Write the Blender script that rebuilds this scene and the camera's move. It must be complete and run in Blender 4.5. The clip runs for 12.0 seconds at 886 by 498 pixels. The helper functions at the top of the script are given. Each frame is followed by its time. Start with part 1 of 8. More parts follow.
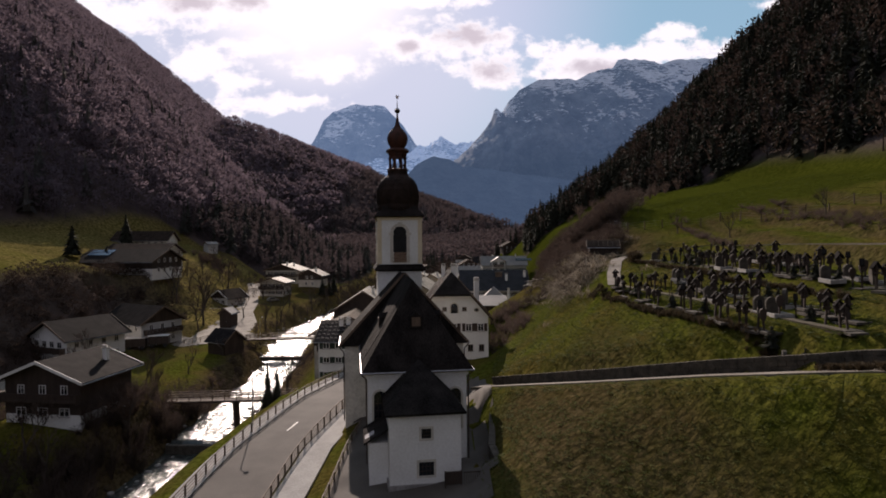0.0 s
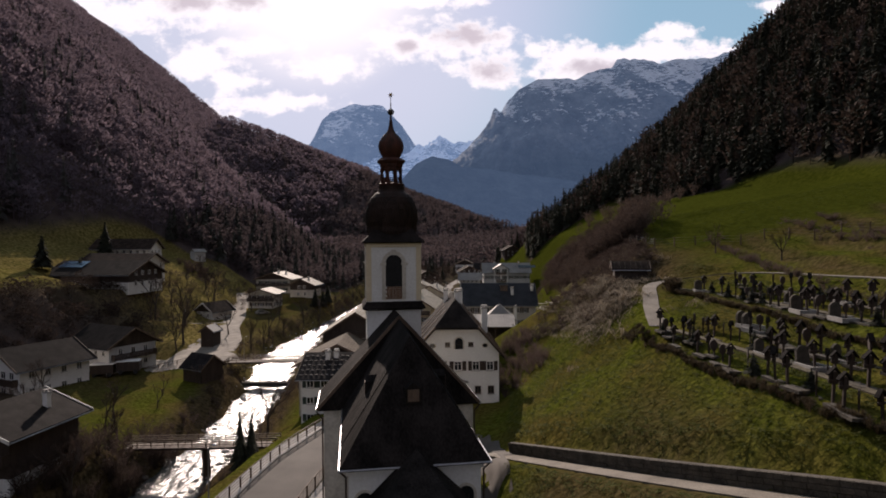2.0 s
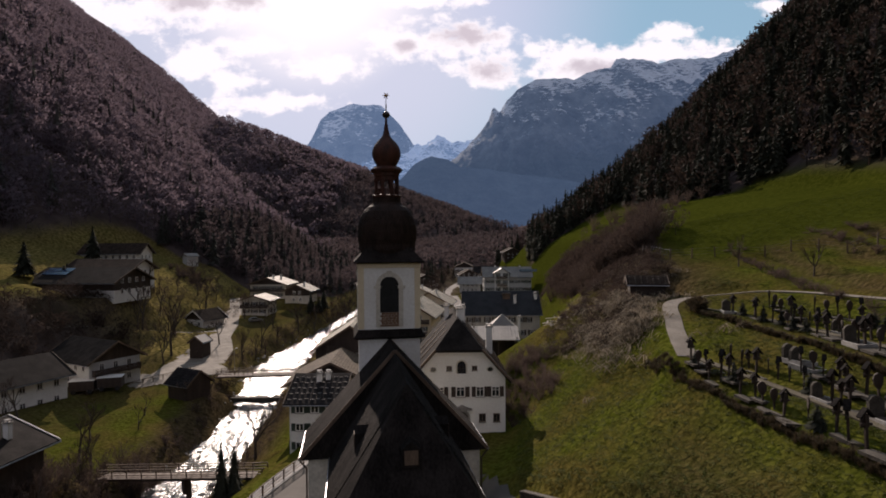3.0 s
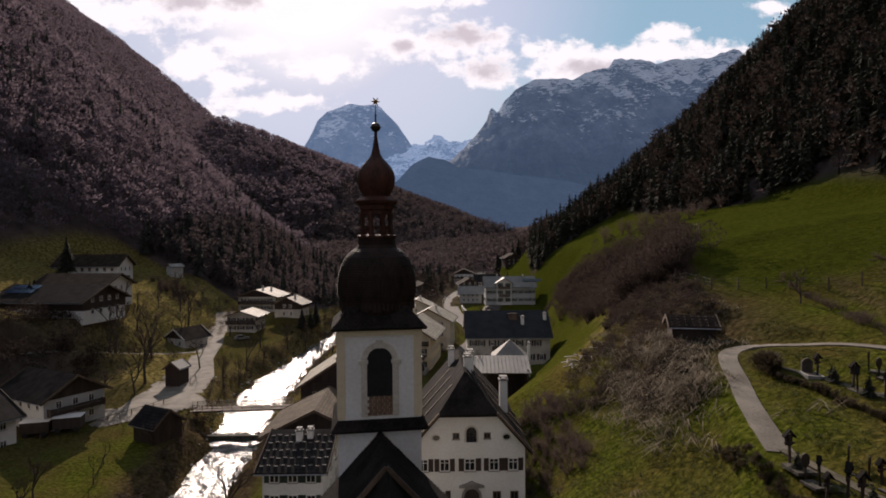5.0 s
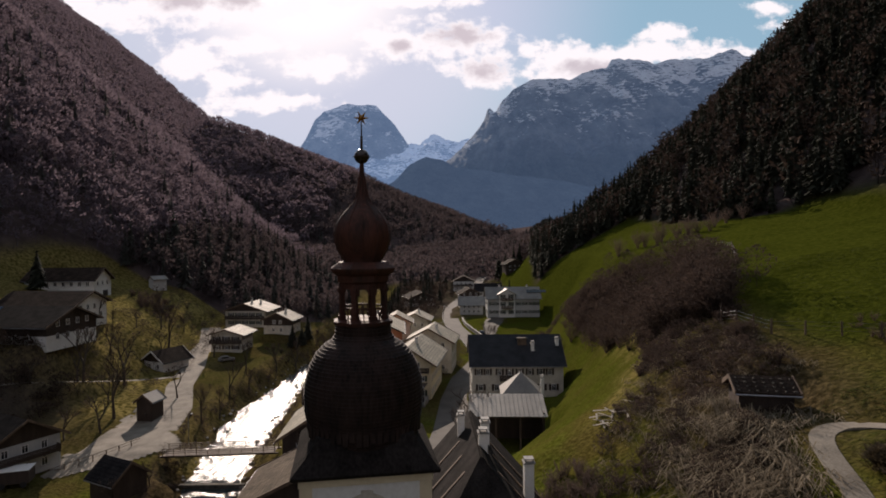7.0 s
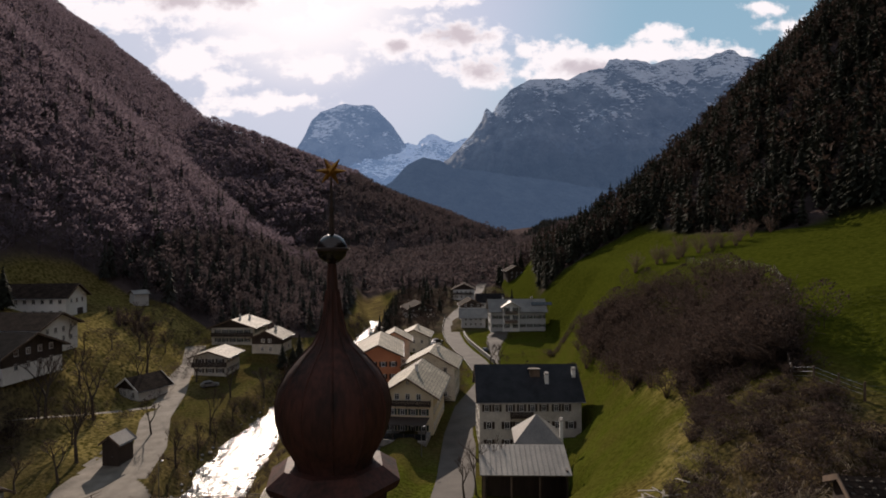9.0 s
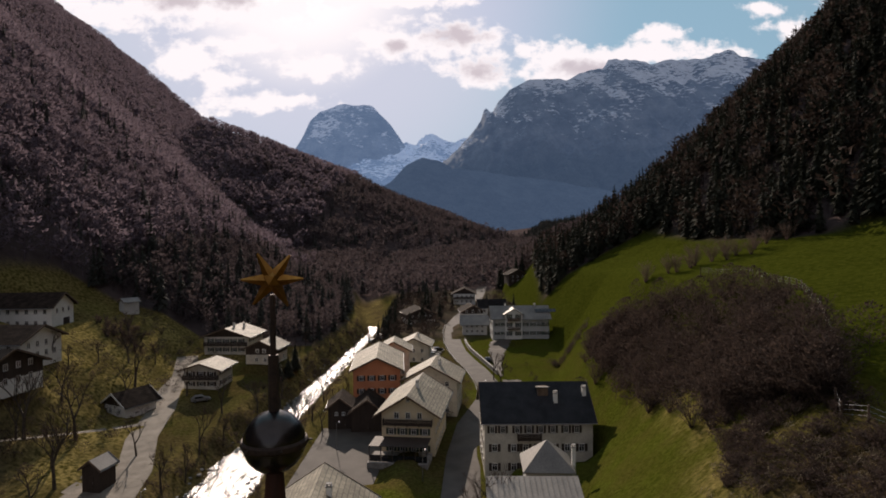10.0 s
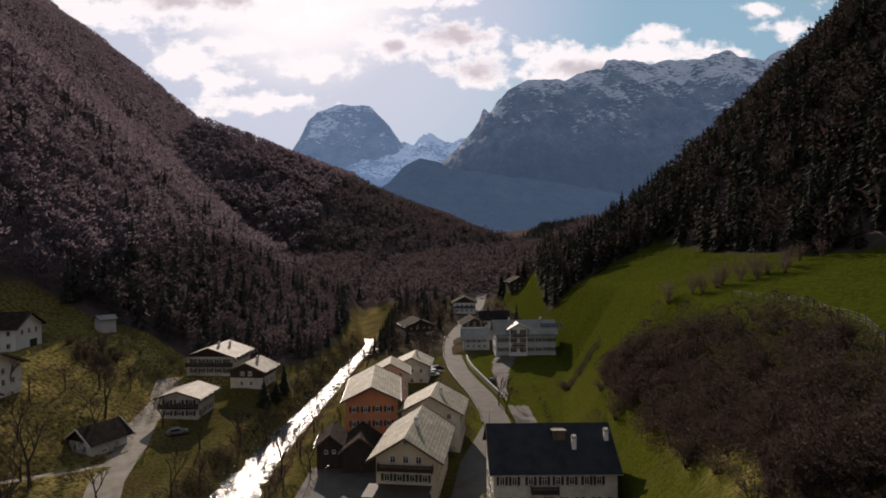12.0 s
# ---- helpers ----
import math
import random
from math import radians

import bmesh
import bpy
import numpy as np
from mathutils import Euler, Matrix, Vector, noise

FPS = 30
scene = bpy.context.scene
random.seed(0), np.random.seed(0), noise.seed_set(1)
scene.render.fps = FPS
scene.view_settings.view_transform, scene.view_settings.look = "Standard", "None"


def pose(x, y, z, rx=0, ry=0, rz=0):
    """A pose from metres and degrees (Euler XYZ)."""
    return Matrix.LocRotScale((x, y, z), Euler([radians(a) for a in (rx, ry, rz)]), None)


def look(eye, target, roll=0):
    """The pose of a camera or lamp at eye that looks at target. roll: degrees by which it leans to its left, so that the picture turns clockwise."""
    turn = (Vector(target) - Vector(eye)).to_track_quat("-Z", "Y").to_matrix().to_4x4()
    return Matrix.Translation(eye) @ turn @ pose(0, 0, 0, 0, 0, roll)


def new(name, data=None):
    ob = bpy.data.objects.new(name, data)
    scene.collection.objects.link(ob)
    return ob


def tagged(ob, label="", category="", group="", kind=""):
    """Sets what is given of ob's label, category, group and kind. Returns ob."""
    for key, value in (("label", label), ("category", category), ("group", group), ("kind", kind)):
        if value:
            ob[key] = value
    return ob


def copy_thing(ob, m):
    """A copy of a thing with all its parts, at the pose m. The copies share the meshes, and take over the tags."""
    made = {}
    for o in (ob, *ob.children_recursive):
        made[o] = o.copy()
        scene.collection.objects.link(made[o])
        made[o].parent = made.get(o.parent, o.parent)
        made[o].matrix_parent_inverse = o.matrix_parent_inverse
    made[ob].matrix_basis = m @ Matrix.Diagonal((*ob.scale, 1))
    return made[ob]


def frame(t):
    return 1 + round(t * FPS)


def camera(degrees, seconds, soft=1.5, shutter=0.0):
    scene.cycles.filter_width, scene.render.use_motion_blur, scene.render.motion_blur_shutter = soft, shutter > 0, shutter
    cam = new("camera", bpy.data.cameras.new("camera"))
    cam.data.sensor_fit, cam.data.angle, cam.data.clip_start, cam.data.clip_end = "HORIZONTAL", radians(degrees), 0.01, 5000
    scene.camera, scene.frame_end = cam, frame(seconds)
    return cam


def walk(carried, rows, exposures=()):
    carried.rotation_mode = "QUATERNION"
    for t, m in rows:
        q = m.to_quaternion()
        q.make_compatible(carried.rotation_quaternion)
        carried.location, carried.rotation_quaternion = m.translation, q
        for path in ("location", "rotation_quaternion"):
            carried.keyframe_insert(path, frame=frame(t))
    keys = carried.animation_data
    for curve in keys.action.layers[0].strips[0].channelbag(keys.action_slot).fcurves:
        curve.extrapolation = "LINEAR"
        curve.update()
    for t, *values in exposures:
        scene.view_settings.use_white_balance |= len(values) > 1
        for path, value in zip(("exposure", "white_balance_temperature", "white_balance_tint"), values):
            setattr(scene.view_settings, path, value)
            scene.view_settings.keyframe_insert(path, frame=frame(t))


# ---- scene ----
cam = camera(73.7, 12.0, soft=1.8)

PATH = [
    (0, (1.229, 0.565, 18.338), (1.2161, 2.5644, 18.3045), -0.38),
    (0.5, (1.081, 3.727, 19.013), (1.0690, 5.7268, 18.9789), -0.38),
    (1, (0.943, 6.883, 19.717), (0.9325, 8.8829, 19.6831), -0.39),
    (1.5, (0.811, 10.034, 20.450), (0.8008, 12.0335, 20.4153), -0.39),
    (2, (0.678, 13.179, 21.208), (0.6695, 15.1792, 21.1737), -0.40),
    (2.5, (0.541, 16.321, 21.991), (0.5342, 18.3208, 21.9562), -0.40),
    (3, (0.396, 19.459, 22.796), (0.3918, 21.4591, 22.7610), -0.41),
    (3.5, (0.242, 22.595, 23.621), (0.2394, 24.5947, 23.5860), -0.41),
    (4, (0.076, 25.729, 24.464), (0.0750, 27.7284, 24.4292), -0.41),
    (4.5, (-0.104, 28.861, 25.324), (-0.1028, 30.8609, 25.2887), -0.42),
    (5, (-0.298, 31.993, 26.197), (-0.2945, 33.9929, 26.1623), -0.42),
    (5.5, (-0.506, 35.126, 27.083), (-0.5002, 37.1252, 27.0479), -0.43),
    (6, (-0.727, 38.259, 27.979), (-0.7193, 40.2585, 27.9435), -0.43),
    (6.5, (-0.961, 41.394, 28.882), (-0.9503, 43.3935, 28.8468), -0.44),
    (7, (-1.204, 44.531, 29.791), (-1.1912, 46.5310, 29.7558), -0.44),
    (7.5, (-1.454, 47.672, 30.703), (-1.4393, 49.6717, 30.6681), -0.44),
    (8, (-1.708, 50.817, 31.617), (-1.6912, 52.8163, 31.5816), -0.45),
    (8.5, (-1.962, 53.966, 32.529), (-1.9427, 55.9655, 32.4939), -0.45),
    (9, (-2.261, 57.120, 33.438), (-2.2392, 59.1201, 33.4029), -0.46),
    (9.5, (-2.549, 60.281, 34.341), (-2.5252, 62.2807, 34.3061), -0.46),
    (10, (-2.800, 63.449, 35.236), (-2.7745, 65.4482, 35.2012), -0.47),
    (10.5, (-3.048, 66.624, 36.120), (-3.0204, 68.6233, 36.0859), -0.47),
    (11, (-3.174, 69.807, 36.992), (-3.1453, 71.8066, 36.9578), -0.47),
    (11.5, (-3.262, 73.000, 37.848), (-3.2312, 74.9990, 37.8143), -0.48),
    (12, (-3.291, 76.202, 38.687), (-3.2591, 78.2011, 38.6530), -0.48),
]
walk(cam, [(t, look(eye, target, roll)) for t, eye, target, roll in PATH], [(0, 0.22, 6150, 24), (6, 0.18, 6250, 22), (12, 0.13, 6300, 20)])

# ---- world, sun, exposure ----
SUN_AZ, SUN_EL = radians(-13), radians(25.5)
world = bpy.data.worlds.new("world")
scene.world = world
world.use_nodes = True
wn, wl = world.node_tree.nodes, world.node_tree.links
sky = wn.new("ShaderNodeTexSky")
sky.sky_type, sky.sun_disc, sky.sun_elevation, sky.sun_rotation = "NISHITA", False, SUN_EL, SUN_AZ
sky.altitude, sky.dust_density = 700, 0.7
wn["Background"].inputs[1].default_value = 0.097


def sky_clouds():
    """Broken cumulus in the western sky: patches on a plane above the valley's end, torn by noise."""
    co, sep = wn.new("ShaderNodeTexCoord"), wn.new("ShaderNodeSeparateXYZ")
    wl.new(co.outputs["Generated"], sep.inputs[0])

    def math_node(op, a, b=None, c=None):
        m = wn.new("ShaderNodeMath")
        m.operation = op
        for k, v in enumerate((a, b, c)):
            if v is None:
                continue
            if isinstance(v, (int, float)):
                m.inputs[k].default_value = v
            else:
                wl.new(v, m.inputs[k])
        return m.outputs[0]

    ahead = math_node("MAXIMUM", sep.outputs[1], 0.08)
    u, v = math_node("DIVIDE", sep.outputs[0], ahead), math_node("DIVIDE", sep.outputs[2], ahead)
    uv = wn.new("ShaderNodeCombineXYZ")
    wl.new(u, uv.inputs[0])
    wl.new(v, uv.inputs[1])

    def cloud_noise(su, sv, scale, detail, shift=0.0):
        mp, t = wn.new("ShaderNodeMapping"), wn.new("ShaderNodeTexNoise")
        mp.inputs["Scale"].default_value, mp.inputs["Location"].default_value = (su, sv, 1), (shift, 0, 0)
        t.inputs["Scale"].default_value, t.inputs["Detail"].default_value, t.inputs["Roughness"].default_value = scale, detail, 0.6
        wl.new(uv.outputs[0], mp.inputs[0])
        wl.new(mp.outputs[0], t.inputs["Vector"])
        return t.outputs[0]

    torn = math_node("ADD", math_node("MULTIPLY", cloud_noise(1, 1.5, 11, 4), 0.6), math_node("MULTIPLY", cloud_noise(1, 1.3, 34, 6, 7.0), 0.4))

    def heaps(spots, edge):
        """The largest of several soft ovals: u, v, half width, half height."""
        cover = None
        for u0, v0, a, b in spots:
            du = math_node("DIVIDE", math_node("SUBTRACT", u, u0), a)
            dv = math_node("DIVIDE", math_node("SUBTRACT", v, v0), b)
            r = math_node("SQRT", math_node("ADD", math_node("MULTIPLY", du, du), math_node("MULTIPLY", dv, dv)))
            k = math_node("SUBTRACT", edge, r)
            cover = k if cover is None else math_node("MAXIMUM", cover, k)
        return math_node("MAXIMUM", cover, -0.9)

    cover = heaps(((-0.57, 0.378, 0.075, 0.03), (-0.38, 0.4, 0.16, 0.045), (-0.42, 0.3, 0.06, 0.028), (-0.35, 0.266, 0.05, 0.026), (-0.29, 0.231, 0.09, 0.018), (-0.33, 0.33, 0.08, 0.018), (-0.19, 0.29, 0.075, 0.024),
                   (-0.015, 0.333, 0.125, 0.032), (0.078, 0.283, 0.06, 0.027), (-0.06, 0.4, 0.13, 0.012), (0.155, 0.313, 0.022, 0.013), (0.24, 0.29, 0.1, 0.036), (0.35, 0.308, 0.13, 0.02), (0.38, 0.345, 0.032, 0.015),
                   (0.56, 0.382, 0.03, 0.013), (0.6, 0.35, 0.045, 0.018), (-0.5, 0.6, 0.6, 0.12)), 1.0)
    dens = math_node("MULTIPLY_ADD", math_node("SUBTRACT", torn, 0.5), 5.4, cover)
    soft = wn.new("ShaderNodeMapRange")
    soft.interpolation_type = "SMOOTHSTEP"
    soft.inputs[1].default_value, soft.inputs[2].default_value = -0.35, 0.4
    wl.new(dens, soft.inputs[0])
    cores = heaps(((-0.43, 0.402, 0.045, 0.022), (-0.33, 0.405, 0.05, 0.02), (0.02, 0.34, 0.07, 0.022), (-0.06, 0.325, 0.025, 0.014), (0.08, 0.284, 0.05, 0.02), (0.25, 0.285, 0.06, 0.016)), 1.0)
    thick = wn.new("ShaderNodeMapRange")
    thick.interpolation_type = "SMOOTHSTEP"
    thick.inputs[1].default_value, thick.inputs[2].default_value = -0.1, 0.9
    wl.new(math_node("MULTIPLY_ADD", math_node("SUBTRACT", torn, 0.5), 4.0, cores), thick.inputs[0])
    tone = wn.new("ShaderNodeMix")
    tone.data_type = "RGBA"
    tone.inputs[6].default_value, tone.inputs[7].default_value = (9.5, 9.1, 8.5, 1), (5.9, 5.3, 5.2, 1)
    wl.new(thick.outputs[0], tone.inputs[0])
    mix = wn.new("ShaderNodeMix")
    mix.data_type = "RGBA"
    wl.new(math_node("MULTIPLY", soft.outputs[0], 0.95), mix.inputs[0])
    # thin high haze: pale towards the sun, clear blue away from it
    toward = wn.new("ShaderNodeVectorMath")
    toward.operation = "DOT_PRODUCT"
    toward.inputs[1].default_value = (math.sin(SUN_AZ) * math.cos(SUN_EL), math.cos(SUN_AZ) * math.cos(SUN_EL), math.sin(SUN_EL))
    wl.new(co.outputs["Generated"], toward.inputs[0])
    haze = wn.new("ShaderNodeMix")
    haze.data_type = "RGBA"
    haze.inputs[6].default_value, haze.inputs[7].default_value = (2.5, 4.3, 4.8, 1), (5.5, 5.75, 6.3, 1)
    near_sun = wn.new("ShaderNodeMapRange")
    near_sun.interpolation_type = "SMOOTHSTEP"
    near_sun.inputs[1].default_value, near_sun.inputs[2].default_value = 0.86, 0.985
    wl.new(toward.outputs["Value"], near_sun.inputs[0])
    wl.new(near_sun.outputs[0], haze.inputs[0])
    # unseen grey cloud cover behind the village, added to mute and neutralise the fill
    grey = wn.new("ShaderNodeMix")
    grey.data_type = "RGBA"
    grey.inputs[6].default_value = (3.0, 3.05, 3.0, 1)
    clear = wn.new("ShaderNodeMapRange")
    clear.interpolation_type = "SMOOTHSTEP"
    clear.inputs[1].default_value, clear.inputs[2].default_value = 0.45, 0.8
    wl.new(toward.outputs["Value"], clear.inputs[0])
    wl.new(clear.outputs[0], grey.inputs[0])
    wl.new(haze.outputs[2], grey.inputs[7])
    veil = wn.new("ShaderNodeVectorMath")
    veil.operation = "MINIMUM"
    veil.inputs[1].default_value = (6.9, 7.6, 8.1)
    wl.new(sky.outputs[0], veil.inputs[0])
    thin = wn.new("ShaderNodeMix")
    thin.data_type = "RGBA"
    thin.inputs[0].default_value = 0.8
    wl.new(veil.outputs[0], thin.inputs[6])
    wl.new(grey.outputs[2], thin.inputs[7])
    # the sun's own glare through the haze
    aura = wn.new("ShaderNodeMapRange")
    aura.interpolation_type = "SMOOTHSTEP"
    aura.inputs[1].default_value, aura.inputs[2].default_value = 0.974, 1.0
    wl.new(toward.outputs["Value"], aura.inputs[0])
    glare = wn.new("ShaderNodeMix")
    glare.data_type = "RGBA"
    glare.inputs[7].default_value = (10.5, 9.9, 9.0, 1)
    wl.new(aura.outputs[0], glare.inputs[0])
    wl.new(thin.outputs[2], glare.inputs[6])
    wl.new(glare.outputs[2], mix.inputs[6])
    wl.new(tone.outputs[2], mix.inputs[7])
    wl.new(mix.outputs[2], wn["Background"].inputs[0])


sky_clouds()
sun = new("sun", bpy.data.lights.new("sun", "SUN"))
sun.data.energy, sun.data.angle, sun.data.color = 4.4, radians(0.5), (1, 0.86, 0.66)
sun.matrix_world = look((math.sin(SUN_AZ) * 900, math.cos(SUN_AZ) * 900, 900 * math.tan(SUN_EL)), (0, 0, 0))


# ---- materials ----
def mat(name, a, b, size=2.0, fine=0.15, rough=0.8, bump=0.2, metal=0.0, stretch=(1, 1, 1), spec=0.4, random_value=0.0, courses=0.0):
    """Two colours mixed by a coarse and a fine noise, with a bump from the fine one. size, fine: metres."""
    m = bpy.data.materials.new(name)
    m.use_nodes = True
    n, l = m.node_tree.nodes, m.node_tree.links
    p = n["Principled BSDF"]
    co = n.new("ShaderNodeTexCoord")
    mp = n.new("ShaderNodeMapping")
    mp.inputs["Scale"].default_value = stretch
    l.new(co.outputs["Object"], mp.inputs["Vector"])
    n1, n2 = n.new("ShaderNodeTexNoise"), n.new("ShaderNodeTexNoise")
    for node, s, d in ((n1, size, 4), (n2, fine, 5)):
        node.inputs["Scale"].default_value, node.inputs["Detail"].default_value = 1 / s, d
        l.new(mp.outputs[0], node.inputs["Vector"])
    add = n.new("ShaderNodeMath")
    add.operation = "MULTIPLY_ADD"
    add.inputs[1].default_value = 0.55
    half = n.new("ShaderNodeMath")
    half.operation = "MULTIPLY_ADD"
    half.inputs[1].default_value, half.inputs[2].default_value = 0.45, 0
    l.new(n2.outputs[0], half.inputs[0])
    l.new(n1.outputs[0], add.inputs[0])
    l.new(half.outputs[0], add.inputs[2])
    ramp = n.new("ShaderNodeValToRGB")
    ramp.color_ramp.elements[0].position, ramp.color_ramp.elements[1].position = 0.36, 0.64
    ramp.color_ramp.elements[0].color, ramp.color_ramp.elements[1].color = (*a, 1), (*b, 1)
    l.new(add.outputs[0], ramp.inputs[0])
    out = ramp.outputs[0]
    if random_value:
        info, hsv, rng = n.new("ShaderNodeObjectInfo"), n.new("ShaderNodeHueSaturation"), n.new("ShaderNodeMapRange")
        rng.inputs[3].default_value, rng.inputs[4].default_value = 1 - random_value, 1 + random_value
        l.new(info.outputs["Random"], rng.inputs[0])
        l.new(rng.outputs[0], hsv.inputs["Value"])
        l.new(out, hsv.inputs["Color"])
        out = hsv.outputs[0]
    if courses:
        tile, shade = n.new("ShaderNodeTexBrick"), n.new("ShaderNodeMix")
        swap = n.new("ShaderNodeMapping")
        swap.inputs["Rotation"].default_value = (0, 0, math.pi / 2)
        l.new(co.outputs["Object"], swap.inputs["Vector"])
        l.new(swap.outputs[0], tile.inputs["Vector"])
        tile.inputs["Scale"].default_value, tile.inputs["Brick Width"].default_value, tile.inputs["Row Height"].default_value = 1.0, courses * 2.2, courses
        tile.inputs["Mortar Size"].default_value, tile.inputs["Mortar Smooth"].default_value = courses * 0.1, 0.3
        tile.inputs["Color1"].default_value, tile.inputs["Color2"].default_value, tile.inputs["Mortar"].default_value = (1, 1, 1, 1), (0.72, 0.72, 0.72, 1), (0.42, 0.42, 0.42, 1)
        shade.data_type, shade.blend_type = "RGBA", "MULTIPLY"
        shade.inputs[0].default_value = 1.0
        l.new(out, shade.inputs[6])
        l.new(tile.outputs[0], shade.inputs[7])
        out = shade.outputs[2]
    l.new(out, p.inputs["Base Color"])
    bm = n.new("ShaderNodeBump")
    bm.inputs["Strength"].default_value, bm.inputs["Distance"].default_value = bump, fine * 0.5
    l.new(n2.outputs[0], bm.inputs["Height"])
    l.new(bm.outputs[0], p.inputs["Normal"])
    p.inputs["Roughness"].default_value, p.inputs["Metallic"].default_value = rough, metal
    p.inputs["Specular IOR Level"].default_value = spec
    return m


M = {
    "plaster": mat("white_plaster", (0.66, 0.64, 0.6), (0.8, 0.79, 0.76), 3, 0.2, 0.9, 0.15),
    # weathered plaster; its dimmer tone also stands in for shade on white village walls
    "plaster_old_dim": mat("weathered_dimmed_plaster", (0.42, 0.385, 0.32), (0.63, 0.585, 0.5), 1.6, 0.2, 0.9, 0.2),
    "cream": mat("cream_plaster", (0.6, 0.5, 0.34), (0.7, 0.6, 0.42), 3, 0.2, 0.9, 0.15),
    "orange": mat("orange_plaster", (0.52, 0.19, 0.09), (0.64, 0.26, 0.13), 3, 0.2, 0.9, 0.15),
    "grey_wall": mat("grey_plaster", (0.4, 0.4, 0.4), (0.52, 0.52, 0.5), 3, 0.2, 0.9, 0.15),
    "shingle": mat("dark_wood_shingle", (0.006, 0.0055, 0.005), (0.032, 0.027, 0.025), 1.4, 0.12, 0.85, 0.6, stretch=(1, 1, 0.35), spec=0.04),
    "roof_dark": mat("dark_roof_tile", (0.014, 0.013, 0.014), (0.042, 0.037, 0.036), 1.5, 0.15, 0.85, 0.5, spec=0.04, courses=0.45),
    "roof_brown": mat("brown_roof_tile", (0.02, 0.014, 0.011), (0.06, 0.043, 0.034), 1.5, 0.15, 0.9, 0.5, spec=0.04, courses=0.45),
    "roof_grey": mat("grey_roof_tile", (0.22, 0.195, 0.145), (0.42, 0.375, 0.28), 2.6, 0.3, 0.7, 0.5, spec=0.3, courses=0.55),
    "roof_old": mat("weathered_brown_tile", (0.07, 0.052, 0.036), (0.17, 0.13, 0.09), 1.6, 0.2, 0.85, 0.5, spec=0.1, courses=0.4),
    "roof_metal": mat("sheet_metal_roof", (0.16, 0.15, 0.14), (0.27, 0.255, 0.23), 3, 0.2, 0.6, 0.1, 0.15, spec=0.2),
    "copper": mat("oxidised_copper", (0.022, 0.014, 0.011), (0.095, 0.036, 0.025), 0.6, 0.09, 0.65, 0.3, 0.0, stretch=(1, 1, 0.2), spec=0.2),
    "gold": mat("gilded_metal", (0.3, 0.14, 0.03), (0.5, 0.26, 0.06), 0.5, 0.05, 0.45, 0.1, 1.0),
    "wood": mat("weathered_wood", (0.07, 0.045, 0.03), (0.16, 0.11, 0.075), 0.8, 0.08, 0.75, 0.4, stretch=(1, 1, 0.2)),
    "wood_dark": mat("dark_stained_wood", (0.025, 0.016, 0.012), (0.06, 0.04, 0.03), 0.8, 0.08, 0.7, 0.4, stretch=(1, 1, 0.2)),
    "green": mat("green_paint", (0.02, 0.035, 0.025), (0.04, 0.06, 0.045), 1, 0.1, 0.6, 0.1),
    "pane": mat("window_glass", (0.012, 0.014, 0.017), (0.02, 0.022, 0.026), 1, 0.5, 0.08, 0.02, spec=0.6),
    "frame": mat("white_window_paint", (0.6, 0.58, 0.55), (0.75, 0.73, 0.7), 1, 0.1, 0.6, 0.05),
    "stone": mat("grey_stone", (0.15, 0.14, 0.13), (0.34, 0.32, 0.3), 0.7, 0.1, 0.9, 0.6),
    "stone_dark": mat("mossy_dark_stone", (0.03, 0.026, 0.02), (0.11, 0.095, 0.075), 0.6, 0.09, 0.95, 0.7),
    "concrete": mat("concrete", (0.2, 0.19, 0.18), (0.34, 0.33, 0.31), 2, 0.15, 0.85, 0.3),
    "asphalt": mat("asphalt", (0.06, 0.052, 0.045), (0.105, 0.092, 0.079), 3, 0.06, 0.85, 0.25, spec=0.25),
    "soil_path": mat("trodden_gravel", (0.06, 0.052, 0.035), (0.15, 0.13, 0.095), 1.2, 0.08, 0.95, 0.5, spec=0.1),
    "gravel": mat("gravel_path", (0.1, 0.085, 0.066), (0.23, 0.2, 0.16), 2.4, 0.12, 0.9, 0.4),
    "metal": mat("galvanised_steel", (0.2, 0.2, 0.21), (0.34, 0.34, 0.35), 0.6, 0.08, 0.45, 0.1, 0.8),
    "iron": mat("rusty_iron", (0.03, 0.022, 0.018), (0.08, 0.05, 0.035), 0.4, 0.05, 0.7, 0.3, 0.4),
    "dark": mat("shadow_black", (0.01, 0.01, 0.01), (0.02, 0.02, 0.02), 1, 0.2, 0.9, 0.1),
}


# ---- mesh helpers ----
def mesh_object(name, bm, material, parent=None, label="", smooth=False):
    me = bpy.data.meshes.new(name)
    bm.normal_update()
    bm.to_mesh(me)
    bm.free()
    for mm in material if isinstance(material, (list, tuple)) else [material]:
        me.materials.append(mm)
    if smooth:
        me.polygons.foreach_set("use_smooth", [True] * len(me.polygons))
    ob = new(name, me)
    ob.parent = parent
    if label:
        ob["label"] = label
    return ob


def part(name, bm, material, parent, label="", smooth=False):
    return mesh_object(name, bm, material, parent, label, smooth)


def shared(name, me, parent, m=None):
    ob = new(name, me)
    ob.parent = parent
    if m is not None:
        ob.matrix_local = m
    return ob


def thing(name, m, label, category, group="", kind=""):
    ob = new(name)
    ob.empty_display_size = 0.2
    ob.matrix_world = m
    return tagged(ob, label, category, group, kind)


